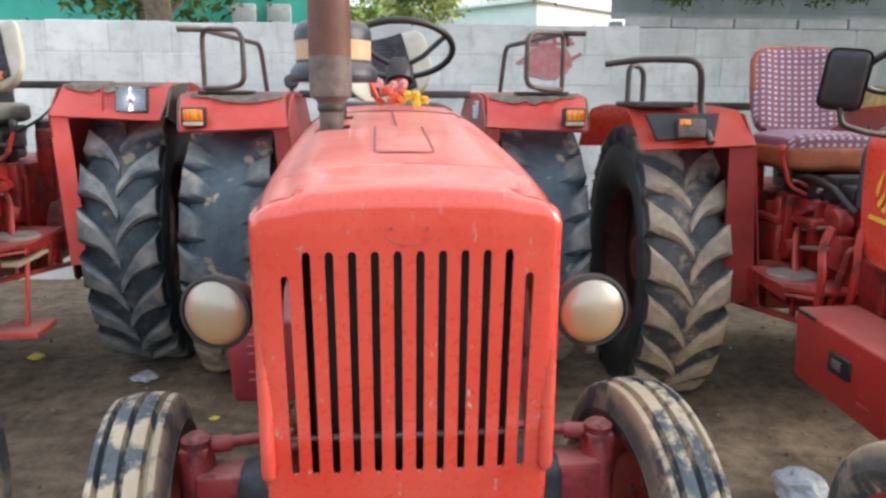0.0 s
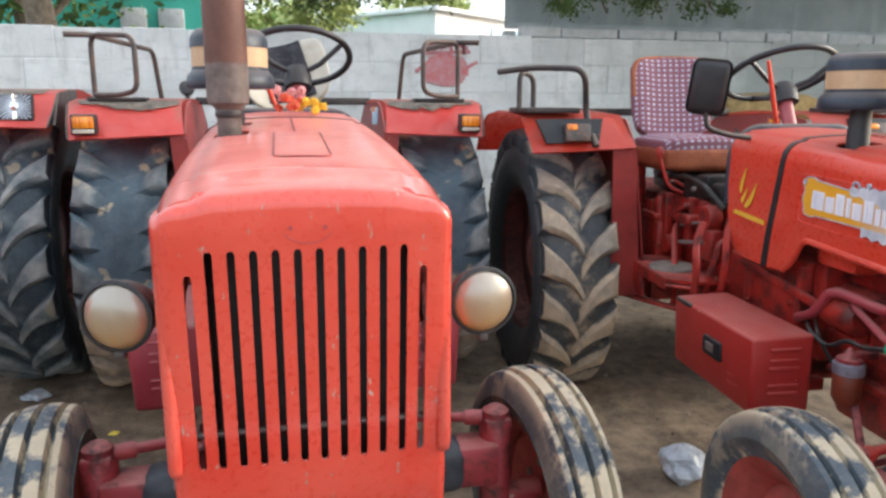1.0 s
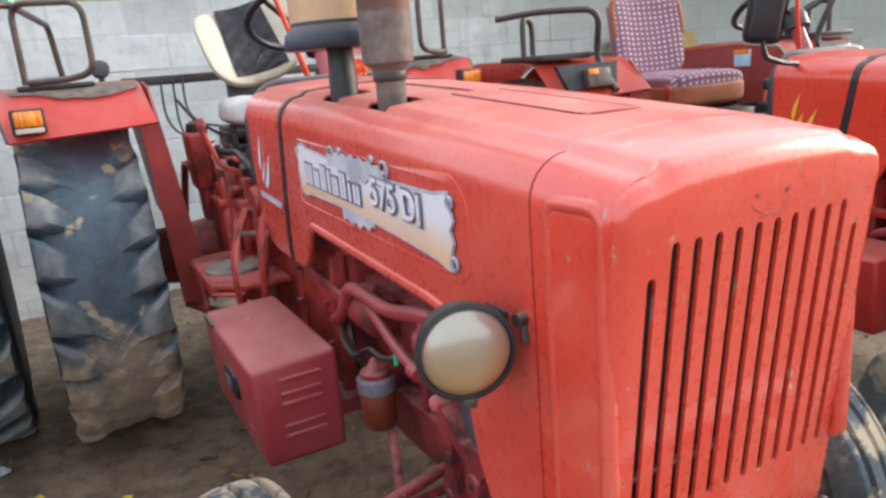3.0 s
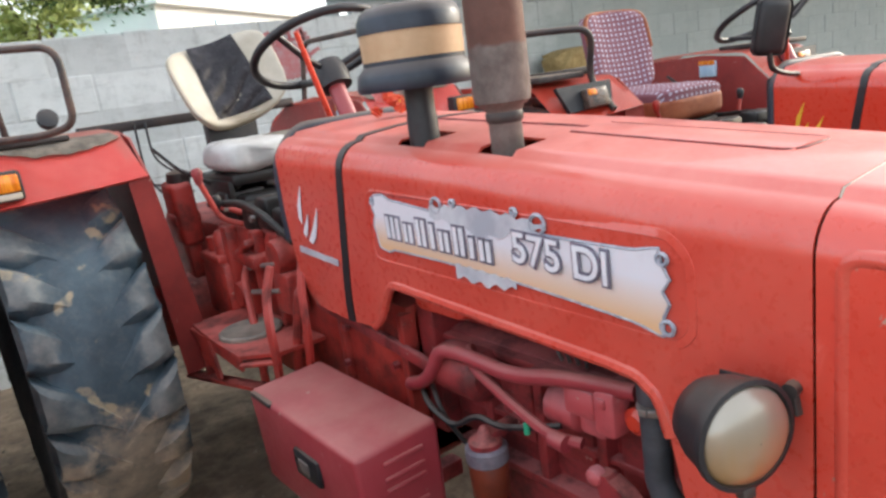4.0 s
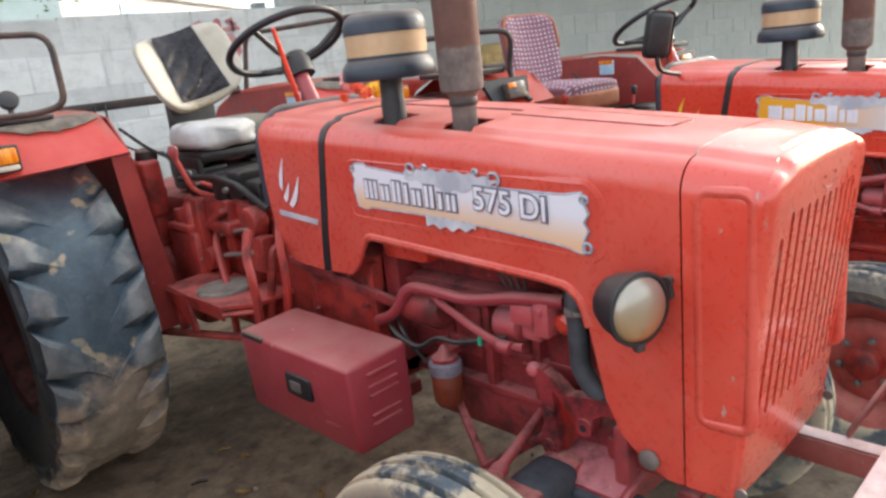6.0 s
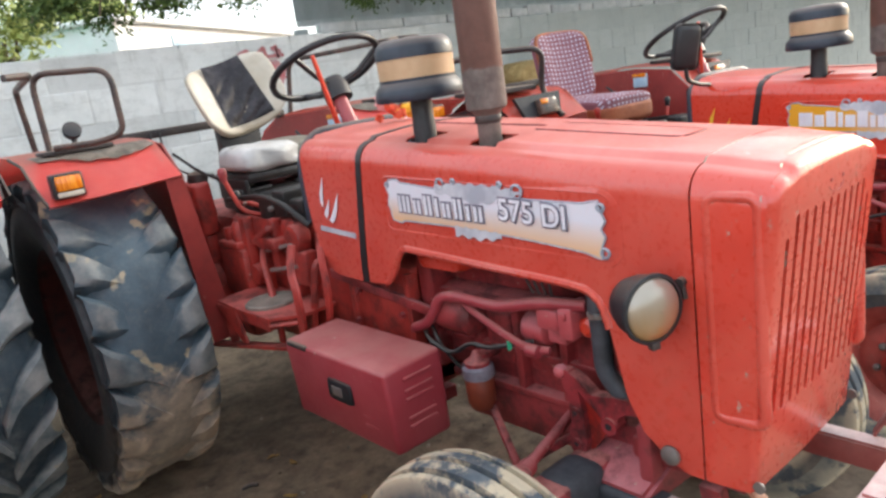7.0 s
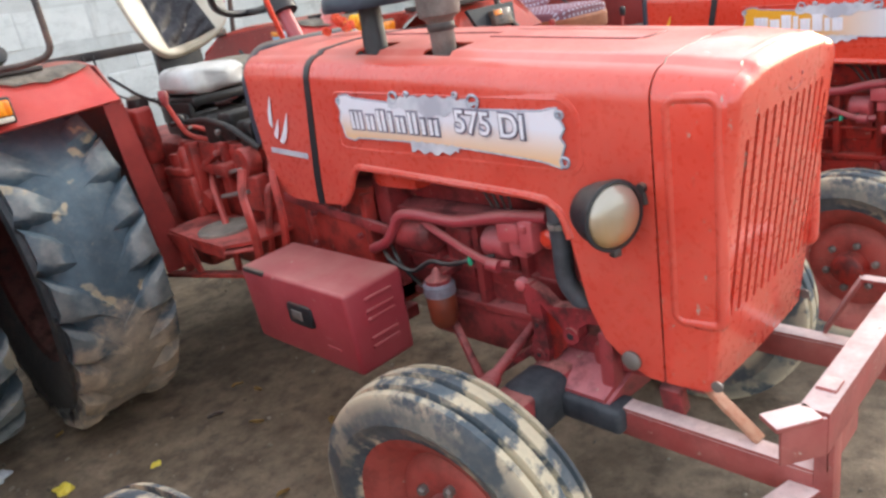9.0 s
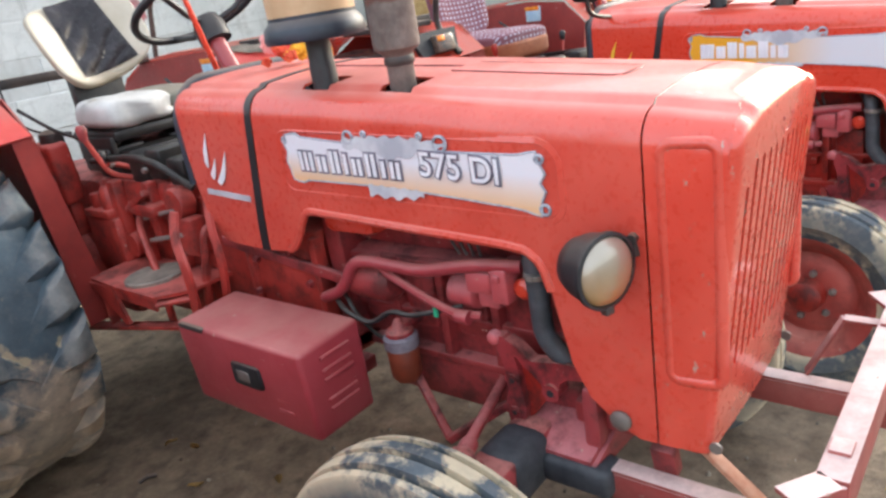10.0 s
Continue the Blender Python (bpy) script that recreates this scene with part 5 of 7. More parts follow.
        arm = [(0.522, 0.735), (0.495, 0.722), (0.460, 0.692), (0.400, 0.702), (0.330, 0.706), (0.315, 0.692), (0.320, 0.674), (0.370, 0.668), (0.394, 0.650), (0.396, 0.618), (0.412, 0.603), (0.430, 0.612), (0.440, 0.640), (0.460, 0.660), (0.488, 0.682), (0.506, 0.702)]
        slab(bm, arm, 0.034 * s, Matrix.Translation((s * 0.195, 0, 0)) @ SIDE)
        bmesh.ops.recalc_face_normals(bm, faces=bm.faces)
        part("bracket_arm", bm, AXLE, br)
        bm = B()
        slab(bm, [(0.512, 0.705), (0.460, 0.670), (0.437, 0.630), (0.445, 0.585), (0.480, 0.540), (0.508, 0.512)], 0.010 * s, Matrix.Translation((s * 0.195, 0, 0)) @ SIDE)
        bmesh.ops.recalc_face_normals(bm, faces=bm.faces)
        part("bracket_web", bm, CASTING, br, "recessed orange-red web")
        bm = B()
        rod(bm, (s * 0.19, 0.414, 0.627), (s * 0.236, 0.414, 0.627), 0.021, 14)
        rod(bm, (s * 0.19, 0.515, 0.631), (s * 0.230, 0.515, 0.631), 0.015, 12)
        rod(bm, (s * 0.19, 0.520, 0.546), (s * 0.230, 0.520, 0.546), 0.015, 12)
        rod(bm, (s * 0.20, 0.390, 0.688), (s * 0.20, 0.290, 0.692), 0.017, 12)
        pieces("bracket_boss", bm, AXLE, br)
        bm = B()
        lathe(bm, [(0.016, 0), (0.018, 0.010), (0.014, 0.022), (0.005, 0.026)], pose(s * 0.208, 0.556, 0.728, 0, 90 * s, 0), 16)
        part("bracket_nut", bm, PUMP, br, "dusty pink domed nut")
        bm = B()
        rod(bm, (s * 0.20, 0.414, 0.627), (s * 0.2375, 0.414, 0.627), 0.009, 10)
        for y, z in ((0.515, 0.631), (0.520, 0.546)):
            rod(bm, (s * 0.20, y, z), (s * 0.2315, y, z), 0.0065, 8)
        pieces("bolt_hole", bm, BLACK, br)
        bm = B()
        corners = [bm.verts.new((s * x, y, z)) for x, y, z in ((0.282, 0.492, 0.470), (0.285, 0.295, 0.470), (0.10, 0.285, 0.470), (0.10, 0.500, 0.470), (0.280, 0.488, 0.502), (0.283, 0.300, 0.505), (0.10, 0.290, 0.572), (0.10, 0.495, 0.565))]
        for f in ((0, 1, 2, 3), (4, 5, 6, 7), (0, 1, 5, 4), (1, 2, 6, 5), (2, 3, 7, 6), (3, 0, 4, 7)):
            bm.faces.new([corners[k] for k in f])
        bmesh.ops.recalc_face_normals(bm, faces=bm.faces)
        bmesh.ops.bevel(bm, geom=bm.edges[:], offset=0.010, segments=2, affect="EDGES")
        box(bm, (min(s * 0.195, s * 0.240), 0.300, 0.52), (max(s * 0.195, s * 0.240), 0.338, 0.660), 0.010)
        pieces("axle_saddle", bm, SADDLE, br, "dusty pinkish red cast saddle")
        bm = B()
        box(bm, (min(s * 0.208, s * 0.290), 0.262, 0.432), (max(s * 0.208, s * 0.278), 0.425, 0.499), 0.016, seg=3)
        part("greasy_mount", bm, SLATE, br, "blackened steel mount under the saddle")
        bm = B()
        bar(bm, (s * 0.20, 0.855, 0.58), (s * 0.245, 0.72, 0.42), 0.022, 0.016)
        bar(bm, (s * 0.245, 0.72, 0.42), (s * 0.20, 0.54, 0.555), 0.030, 0.02)
        pieces("brace_rod", bm, AXLE, block)
        bm = B()
        bar(bm, (s * 0.205, 1.56, 0.86), (s * 0.205, 1.04, 0.80), 0.018, 0.03)
        part("engine_rail", bm, ENGINE, block)


def front_axle(owner, steer, rim_mat, shift=(0.0, 0.0), spread=0.0):
    bm = B()
    box(bm, (-0.47 - spread, 0.43, 0.42), (0.47 + spread, 0.53, 0.53), 0.012)
    box(bm, (-0.16, 0.38, 0.40), (0.16, 0.60, 0.60), 0.02)
    axle = part("front_axle", bm, AXLE, owner, "red front axle beam with worn black patches")
    for s in (-1, 1):
        bm = B()
        lathe(bm, [(0.042, 0.31), (0.042, 0.56), (0.034, 0.575), (0.034, 0.60), (0.018, 0.612)], Matrix.Translation((s * (0.475 + spread), 0.49, 0)), 20)
        rod(bm, (s * (0.47 + spread), 0.49, 0.355), (s * (0.60 + spread), 0.50, 0.355), 0.032, 16)
        box(bm, (s * (0.475 + spread) - 0.035, 0.455, 0.55), (s * (0.475 + spread) + 0.035, 0.53, 0.585), 0.008)
        part("steering_knuckle", bm, AXLE, axle)
        bm = B()
        rod(bm, (s * (0.47 + spread), 0.50, 0.575), (s * 0.10, 0.62, 0.56), 0.013, 10)
        rod(bm, (s * (0.47 + spread), 0.50, 0.575), (s * 0.40, 0.52, 0.573), 0.020, 10)
        part("track_rod", bm, ENGINE, axle)
        bm = B()
        box(bm, (min(s * 0.235, s * 0.385), 0.418, 0.412), (max(s * 0.235, s * 0.385), 0.540, 0.538), 0.034, seg=3)
        part("worn_patch", bm, SLATE, axle, "bare blackened collar on the axle")
        wheel(owner, "front_wheel", s * (0.60 + spread), 0.505 + shift[0], 0.348, 0.165, 0.212, s, TYRE_F, rim_mat, steer, 20 * s, 0.336 + shift[1])
    axle.location = (0, *shift)
    return axle


TAN_STEEL = plain("tan_rusted_steel", (0.40, 0.17, 0.10), (0.52, 0.30, 0.20), 0.7, scale=25)


def bumper(owner):
    """A welded bumper of angle iron, faded to pink, on two rails."""
    bm = B()
    bar(bm, (-0.325, -0.150, 0.668), (0.325, -0.150, 0.668), 0.010, 0.050, 0.002, 90)
    rails = part("bumper", bm, PINK, owner, "angle-iron front bumper, red faded to pink")
    bm = B()
    for s in (-1, 1):
        box(bm, (s * 0.24 - 0.022, -0.13, 0.488), (s * 0.24 + 0.022, 0.417, 0.496), 0.002)
        box(bm, (s * 0.24 - 0.022, -0.13, 0.425), (s * 0.24 - 0.014, 0.417, 0.488), 0.002)
    pieces("bumper_rail", bm, PINK, rails)
    bm = B()
    pts = [(-0.395, -0.100), (-0.325, -0.150), (0.325, -0.150), (0.395, -0.100)]
    for (xa, ya), (xb, yb) in zip(pts, pts[1:]):
        if xa * xb > 0:
            bar(bm, (xa, ya, 0.668), (xb, yb, 0.668), 0.010, 0.050, 0.002, 90)
        bar(bm, (xa, ya - 0.020, 0.628), (xb, yb - 0.020, 0.628), 0.075, 0.008, 0.002, 90)
    pieces("bumper_bar", bm, PINK, rails)
    bm = B()
    for s in (-1, 1):
        box(bm, (s * 0.24 - 0.022, -0.165, 0.42), (s * 0.24 + 0.022, -0.13, 0.68), 0.003)
        if s > 0:
            bar(bm, (0.285, -0.13, 0.645), (0.285, -0.05, 0.645), 0.03, 0.008, 0.002)
            bar(bm, (0.285, -0.05, 0.645), (0.262, 0.02, 0.50), 0.03, 0.008, 0.002)
    bar(bm, (-0.215, -0.128, 0.452), (-0.46, -0.060, 0.452), 0.008, 0.055, 0.002, 90)
    box(bm, (-0.262, -0.158, 0.50), (-0.10, -0.150, 0.60), 0.003)
    pieces("bumper_strut", bm, PINK, rails)
    bm = B()
    bar(bm, (-0.215, 0.10, 0.59), (-0.225, -0.02, 0.497), 0.03, 0.012, 0.003)
    part("bumper_stay", bm, TAN_STEEL, rails, "tan rusted flat stay")
    bm = B()
    bar(bm, (-0.22, 0.17, 0.56), (-0.20, 0.17, 0.49), 0.05, 0.03, 0.004)
    bar(bm, (0.22, 0.17, 0.56), (0.20, 0.17, 0.49), 0.05, 0.03, 0.004)
    box(bm, (-0.20, 0.10, 0.545), (0.20, 0.38, 0.60), 0.01)
    part("axle_carrier", bm, ENGINE, owner)


def battery_box(owner, sgn, mat):
    bm = B()
    lo, hi = (0.285, 0.925, 0.492), (0.492, 1.44, 0.745)
    x0, x1 = sorted((sgn * lo[0], sgn * hi[0]))
    box(bm, (x0, lo[1], lo[2]), (x1, hi[1], hi[2]), 0.014, seg=3)
    for v in bm.verts:
        out = abs(v.co.x) > 0.4
        if v.co.z < 0.6 and out:
            v.co.x -= sgn * 0.012
        if v.co.z > 0.7 and out:
            v.co.z -= 0.006
    body = part("battery_box", bm, mat, owner, "pressed steel battery box with louvres")
    bm = B()
    for z in (0.56, 0.585, 0.64, 0.665, 0.70):
        box(bm, (min(sgn * 0.33, sgn * 0.43), lo[1] - 0.006, z - 0.006), (max(sgn * 0.33, sgn * 0.43), lo[1] + 0.008, z + 0.006), 0.005)
    for z in (0.55, 0.58):
        box(bm, (min(sgn * 0.475, sgn * 0.485), 1.00, z), (max(sgn * 0.475, sgn * 0.4855), 1.06, z + 0.01), 0.003)
    pieces("louvre", bm, mat, body)
    bm = B()
    box(bm, (min(sgn * 0.478, sgn * 0.498), 1.095, 0.600), (max(sgn * 0.478, sgn * 0.498), 1.215, 0.668), 0.012)
    latch = part("latch", bm, BLACK, body, "black recessed latch")
    bm = B()
    box(bm, (min(sgn * 0.49, sgn * 0.501), 1.135, 0.620), (max(sgn * 0.49, sgn * 0.501), 1.185, 0.650), 0.003)
    part("latch_handle", bm, GREY_STEEL, latch)
    bm = B()
    box(bm, (min(sgn * 0.470, sgn * 0.494), 1.31, 0.722), (max(sgn * 0.470, sgn * 0.494), 1.425, 0.738), 0.005)
    part("hinge", bm, BLACK_STEEL, body, "black hinge strip")
    bm = B()
    box(bm, (min(sgn * 0.17, sgn * 0.29), 1.02, 0.52), (max(sgn * 0.17, sgn * 0.29), 1.06, 0.56), 0.004)
    box(bm, (min(sgn * 0.17, sgn * 0.29), 1.34, 0.52), (max(sgn * 0.17, sgn * 0.29), 1.38, 0.56), 0.004)
    pieces("box_bracket", bm, ENGINE, body)


PEDAL_MAT = plain("worn_pedal", (0.13, 0.115, 0.10), (0.27, 0.23, 0.19), 0.6, scale=18)


def strap(bm, pts, w, sgn):
    """A bent flat strip that follows points and faces sideways."""
    pts = rounded(pts, 0.08, 6)
    rows = []
    for a in pts:
        rows.append([bm.verts.new((a.x, a.y - w / 2, a.z)), bm.verts.new((a.x, a.y + w / 2, a.z)), bm.verts.new((a.x - sgn * 0.010, a.y + w / 2, a.z)), bm.verts.new((a.x - sgn * 0.010, a.y - w / 2, a.z))])
    for a, b in zip(rows, rows[1:]):
        for k in range(4):
            bm.faces.new((a[k], a[(k + 1) % 4], b[(k + 1) % 4], b[k]))
    bm.faces.new(rows[0][::-1])
    bm.faces.new(rows[-1])
    bmesh.ops.recalc_face_normals(bm, faces=bm.faces)
    return bm


def platform(owner, sgn, mat):
    """Footboard with a round rubber-worn plate, hangers and pedal arms."""
    bm = B()
    outline = [(sgn * 0.185, 1.60), (sgn * 0.33, 1.60), (sgn * 0.42, 1.68), (sgn * 0.42, 1.90), (sgn * 0.405, 2.12), (sgn * 0.185, 2.14)]
    slab(bm, outline, 0.012, Matrix.Translation((0, 0, 0.728)))
    bmesh.ops.recalc_face_normals(bm, faces=bm.faces)
    plate = part("footboard", bm, mat, owner, "red steel footboard, worn and dusty")
    bm = B()
    bar(bm, (sgn * 0.414, 1.68, 0.715), (sgn * 0.400, 2.12, 0.715), 0.010, 0.050, 0.003)
    bar(bm, (sgn * 0.33, 1.605, 0.715), (sgn * 0.414, 1.68, 0.715), 0.050, 0.010, 0.003)
    pieces("plate_edge", bm, mat, plate)
    bm = B()
    lathe(bm, [(0.098, 0.0), (0.098, 0.010), (0.090, 0.014), (0.080, 0.010), (0.001, 0.010)], pose(sgn * 0.308, 1.85, 0.740, 0, 0, 0), 28, False)
    part("pedal_plate", bm, PEDAL_MAT, plate, "round worn grey pedal plate")
    bm = B()
    strap(bm, [(sgn * 0.290, 1.66, 0.97), (sgn * 0.335, 1.62, 0.90), (sgn * 0.375, 1.53, 0.84), (sgn * 0.378, 1.52, 0.76), (sgn * 0.365, 1.56, 0.66)], 0.040, sgn)
    strap(bm, [(sgn * 0.255, 1.52, 1.00), (sgn * 0.290, 1.48, 0.94), (sgn * 0.320, 1.42, 0.86), (sgn * 0.318, 1.44, 0.76), (sgn * 0.300, 1.50, 0.66)], 0.030, sgn)
    pieces("pedal_arm", bm, mat, plate)
    bm = B()
    slab(bm, [(1.95, 0.728), (2.12, 0.728), (1.93, 0.600), (1.90, 0.605)], 0.010 * sgn, Matrix.Translation((sgn * 0.405, 0, 0)) @ SIDE)
    bmesh.ops.recalc_face_normals(bm, faces=bm.faces)
    part("plate_gusset", bm, mat, plate)
    bm = B()
    bar(bm, (sgn * 0.43, 2.16, 0.560), (sgn * 0.30, 1.50, 0.620), 0.045, 0.014)
    bar(bm, (sgn * 0.30, 1.50, 0.620), (sgn * 0.19, 1.46, 0.62), 0.045, 0.012)
    bar(bm, (sgn * 0.395, 2.05, 0.575), (sgn * 0.395, 2.05, 0.73), 0.035, 0.010)
    pieces("step_rail", bm, mat, plate)
    return plate


def steering(owner):
    """Column, wheel, dash and throttle rod."""
    c = Vector((0.040, 1.755, 1.545))
    n = Vector((0.0, 0.46, 0.888)).normalized()
    m = Matrix.Translation(c) @ n.to_track_quat("Z", "Y").to_matrix().to_4x4()
    bm = B()
    tube(bm, [m @ Vector((0.204 * math.cos(2 * math.pi * i / 48), 0.204 * math.sin(2 * math.pi * i / 48), 0)) for i in range(48)], 0.0125, 10, True)
    sw = part("steering_wheel", bm, BLACK, owner, "black three-spoke steering wheel")
    bm = B()
    for k in range(3):
        a = 2 * math.pi * k / 3 + 0.5
        d = Vector((math.cos(a), math.sin(a), 0))
        tube(bm, [m @ (d * 0.03 + Vector((0, 0, -0.07))), m @ (d * 0.10 + Vector((0, 0, -0.055))), m @ (d * 0.195)], 0.010, 8)
    pieces("spoke", bm, BLACK, sw)
    bm = B()
    lathe(bm, [(0.05, -0.13), (0.052, -0.08), (0.042, -0.05), (0.001, -0.045)], m, 20)
    part("hub_boss", bm, BLACK, sw)
    bm = B()
    rod(bm, c - n * 0.12, c - n * 0.42, 0.026, 16)
    part("steering_column", bm, CRIMSON, owner)
    bm = B()
    box(bm, (-0.20, 1.525, 1.00), (0.20, 1.575, 1.33), 0.02)
    box(bm, (-0.13, 1.56, 1.10), (0.13, 1.66, 1.30), 0.03)
    dash = part("dashboard", bm, BLACK, owner, "black dashboard behind the fuel tank")
    bm = B()
    rod(bm, (-0.03, 1.62, 1.32), (-0.13, 1.56, 1.585), 0.010, 10, 0.007)
    part("throttle_lever", bm, RED_NEW, dash, "thin red hand lever")
    bm = B()
    tube(bm, rounded([(0.258, 1.536, 1.06), (0.258, 1.536, 1.27), (0.19, 1.536, 1.340), (-0.19, 1.536, 1.340), (-0.258, 1.536, 1.27), (-0.258, 1.536, 1.06)], 0.07), 0.017, 10)
    part("rubber_edging", bm, NAVY, dash, "dark rubber edging round the tank cover")
    return sw


def precleaner(owner):
    x, y = -0.165, 1.0
    bm = B()
    lathe(bm, [(0.032, 1.20), (0.032, 1.35), (0.030, 1.36), (0.030, 1.475)], Matrix.Translation((x, y, 0)), 20)
    stem = part("precleaner_stem", bm, BLACK, owner, "black air intake stem")
    bm = B()
    lathe(bm, [(0.04, 1.425), (0.118, 1.412), (0.122, 1.420), (0.118, 1.445), (0.104, 1.462), (0.104, 1.470)], Matrix.Translation((x, y, 0)), 36)
    part("precleaner_skirt", bm, NAVY, stem, "dark blue flared skirt")
    bm = B()
    lathe(bm, [(0.103, 1.469), (0.104, 1.523)], Matrix.Translation((x, y, 0)), 36)
    part("precleaner_band", bm, TAN, stem, "tan band")
    bm = B()
    lathe(bm, [(0.106, 1.522), (0.106, 1.545), (0.098, 1.562), (0.085, 1.572), (0.03, 1.576), (0.001, 1.576)], Matrix.Translation((x, y, 0)), 36, False)
    part("precleaner_cap", bm, NAVY, stem)


def exhaust(owner):
    x, y = -0.160, 0.755
    bm = B()
    lathe(bm, [(0.030, 1.15), (0.030, 1.350), (0.036, 1.362), (0.050, 1.372), (0.052, 1.385), (0.052, 2.02), (0.045, 2.04), (0.028, 2.05), (0.028, 2.25)], Matrix.Translation((x, y, 0)), 32)
    pipe = part("exhaust", bm, RUST, owner, "tall upright muffler, rusty brown over grey")
    bm = B()
    lathe(bm, [(0.031, 1.335), (0.034, 1.340), (0.034, 1.352), (0.031, 1.356)], Matrix.Translation((x, y, 0)), 24)
    part("clamp", bm, BLACK_STEEL, pipe)


def garland(owner):
    rnd = random.Random(5)
    first = None
    for mat, name, n, c in ((FLOWER_Y, "yellow_flower", 9, (0.07, 1.335, 1.365)), (FLOWER_R, "red_flower", 7, (-0.01, 1.35, 1.372)), (FLOWER_P, "pink_flower", 7, (0.0, 1.37, 1.40))):
        bm = B()
        for _ in range(n):
            p = Vector(c) + Vector((rnd.uniform(-0.05, 0.05), rnd.uniform(-0.03, 0.03), rnd.uniform(-0.015, 0.02)))
            for k in range(7):
                q = pose(*p, rnd.uniform(0, 360), rnd.uniform(0, 360), rnd.uniform(0, 360))
                bmesh.ops.create_grid(bm, x_segments=2, y_segments=2, size=0.012, matrix=q)
        bmesh.ops.solidify(bm, geom=bm.faces[:], thickness=0.002)
        ob = part(name, bm, mat, first or owner, "" if first else "garland of yellow, red and pink flowers")
        if not first:
            ob.name = "flower_garland"
            first = ob


def tractor(label, m, red, fender_red, plaque, brand, logo, yellow=False, lamp="amber", rail="loop", seat="bucket", steer=0.0, tyre_mat=(None, None), bonnet_chips=None, casting=None, axle_shift=(0.0, 0.0), spread=0.0, boxes=True, seat_stripe=None,
            front_guard=False, flowers=False, mirror=False, box_mat=None, rim_mat=None, rear_radius=0.635, track=0.703, tread=0.362, lamp_post=False, lamps=True, rails=(True, True), hanging_step=False):
    body = empty("tractor", label, "tractor", "row of parked tractors")
    cowl = part("front_cowl", front_cowl(), bonnet_chips or red, body, "slotted grille shell with rounded corners")
    bm = B()
    for s in (-1, 1):
        pts = ring_outline(0.043, 0.136, 0.74, 1.185, 0.02)
        tube(bm, [Vector((s * (side_x(y, z) - 0.0092), y, z)) for y, z in pts], 0.012, 10, True)
    pieces("cowl_bead", bm, red, cowl)
    bm = B()
    for s in (-1, 1):
        lathe(bm, [(0.022, 0), (0.022, 0.006), (0.012, 0.012)], pose(s * 0.262, 0.236, 0.628, 0, 90 * s, 0), 16)
        lathe(bm, [(0.012, 0), (0.012, 0.006)], pose(s * 0.235, 0.06, 0.603, 0, 90 * s, 0), 12)
    pieces("cowl_bolt", bm, GREY_STEEL, cowl)
    bm = B()
    for x in (-0.0275, 0.0275):
        lathe(bm, [(0.0036, 0), (0.0036, 0.004)], pose(x, 0.0024, 1.175, 90, 0, 0), 10)
    pts = [(0.040 * math.cos(a), 0.0018, 1.175 - 0.002 + 0.024 * math.sin(a)) for a in np.linspace(math.pi * 1.05, math.pi * 1.95, 16)]
    tube(bm, pts, 0.0008, 5)
    part("badge_scar", bm, CRIMSON, cowl, "two holes and a curved scar of a lost badge")
    bonnet = part("bonnet", bonnet_shell(0.167, 1.185, 30, thick=0.005, holes=PIPE_HOLES), red, body, "long red bonnet with a side cut-out")
    rear = part("tank_cover", bonnet_shell(1.212, TANK_END, 10), red, body, "rear tank cover")
    bm = bonnet_shell(1.186, 1.211, 2, thick=0.004)
    for v in bm.verts:
        v.co.x *= 1.008
        v.co.z += 0.002 if v.co.z > 1.25 else 0
    part("rubber_strap", bm, BLACK, body, "black rubber strip between bonnet panels")
    bm = B()
    for s in (-1, 1):
        edge = [(y, lerp(LOW, y) + 0.004) for y in np.linspace(0.366, 1.135, 70)]
        tube(bm, [Vector((s * (side_x(y, z) - 0.003), slant(y, z), z)) for y, z in edge], 0.011, 8)
    pieces("cutout_bead", bm, red, bonnet)
    for s in (-1, 1):
        pts = [(1.100, 1.213), (1.108, 1.060), (0.345, 1.036), (0.322, 1.056), (0.322, 1.160), (0.352, 1.192)]
        path = rounded([(y, z, 0) for y, z in pts], 0.035, 4, True)
        part("panel_bead", raised_edge([(p.x, p.y) for p in path], s, -0.0085, 0.012), red, bonnet)
        add_decals(bonnet, rear, s, plaque, brand, logo, yellow)
    bm = B()
    rows = []
    for i in range(9):
        y = 0.29 + 0.41 * i / 8
        rows.append([bm.verts.new((x, y, lerp(CROWN, y) - 0.020 * (x / 0.26) ** 2 + dz)) for x, dz in ((-0.058, -0.002), (-0.046, 0.0022), (0.0, 0.0028), (0.056, 0.0022), (0.068, -0.002))])
    for a, b in zip(rows, rows[1:]):
        for k in range(4):
            bm.faces.new((a[k], a[k + 1], b[k + 1], b[k]))
    bm.faces.new(rows[0])
    bm.faces.new(rows[-1][::-1])
    bmesh.ops.recalc_face_normals(bm, faces=bm.faces)
    lid = part("filler_lid", bm, red, bonnet, "low raised lid on the bonnet")
    bm = B()
    rim = rounded([(-0.052, 0.70, 0), (-0.052, 0.285, 0), (0.062, 0.285, 0), (0.062, 0.70, 0)], 0.03)
    tube(bm, [(p.x, p.y, lerp(CROWN, p.y) - 0.020 * (p.x / 0.26) ** 2 + 0.0012) for p in rim], 0.0017, 6)
    part("lid_seam", bm, ENGINE, lid, "dark seam round the lid")
    bm = B()
    tube(bm, [(0.0, y, lerp(CROWN, y) + 0.0005) for y in np.linspace(0.70, 1.18, 12)], 0.003, 6)
    part("centre_seam", bm, ENGINE, bonnet)
    half = [(x, z) for x, z in bonnet_section(0.165, 1.0) if z > 1.195]
    bm = B()
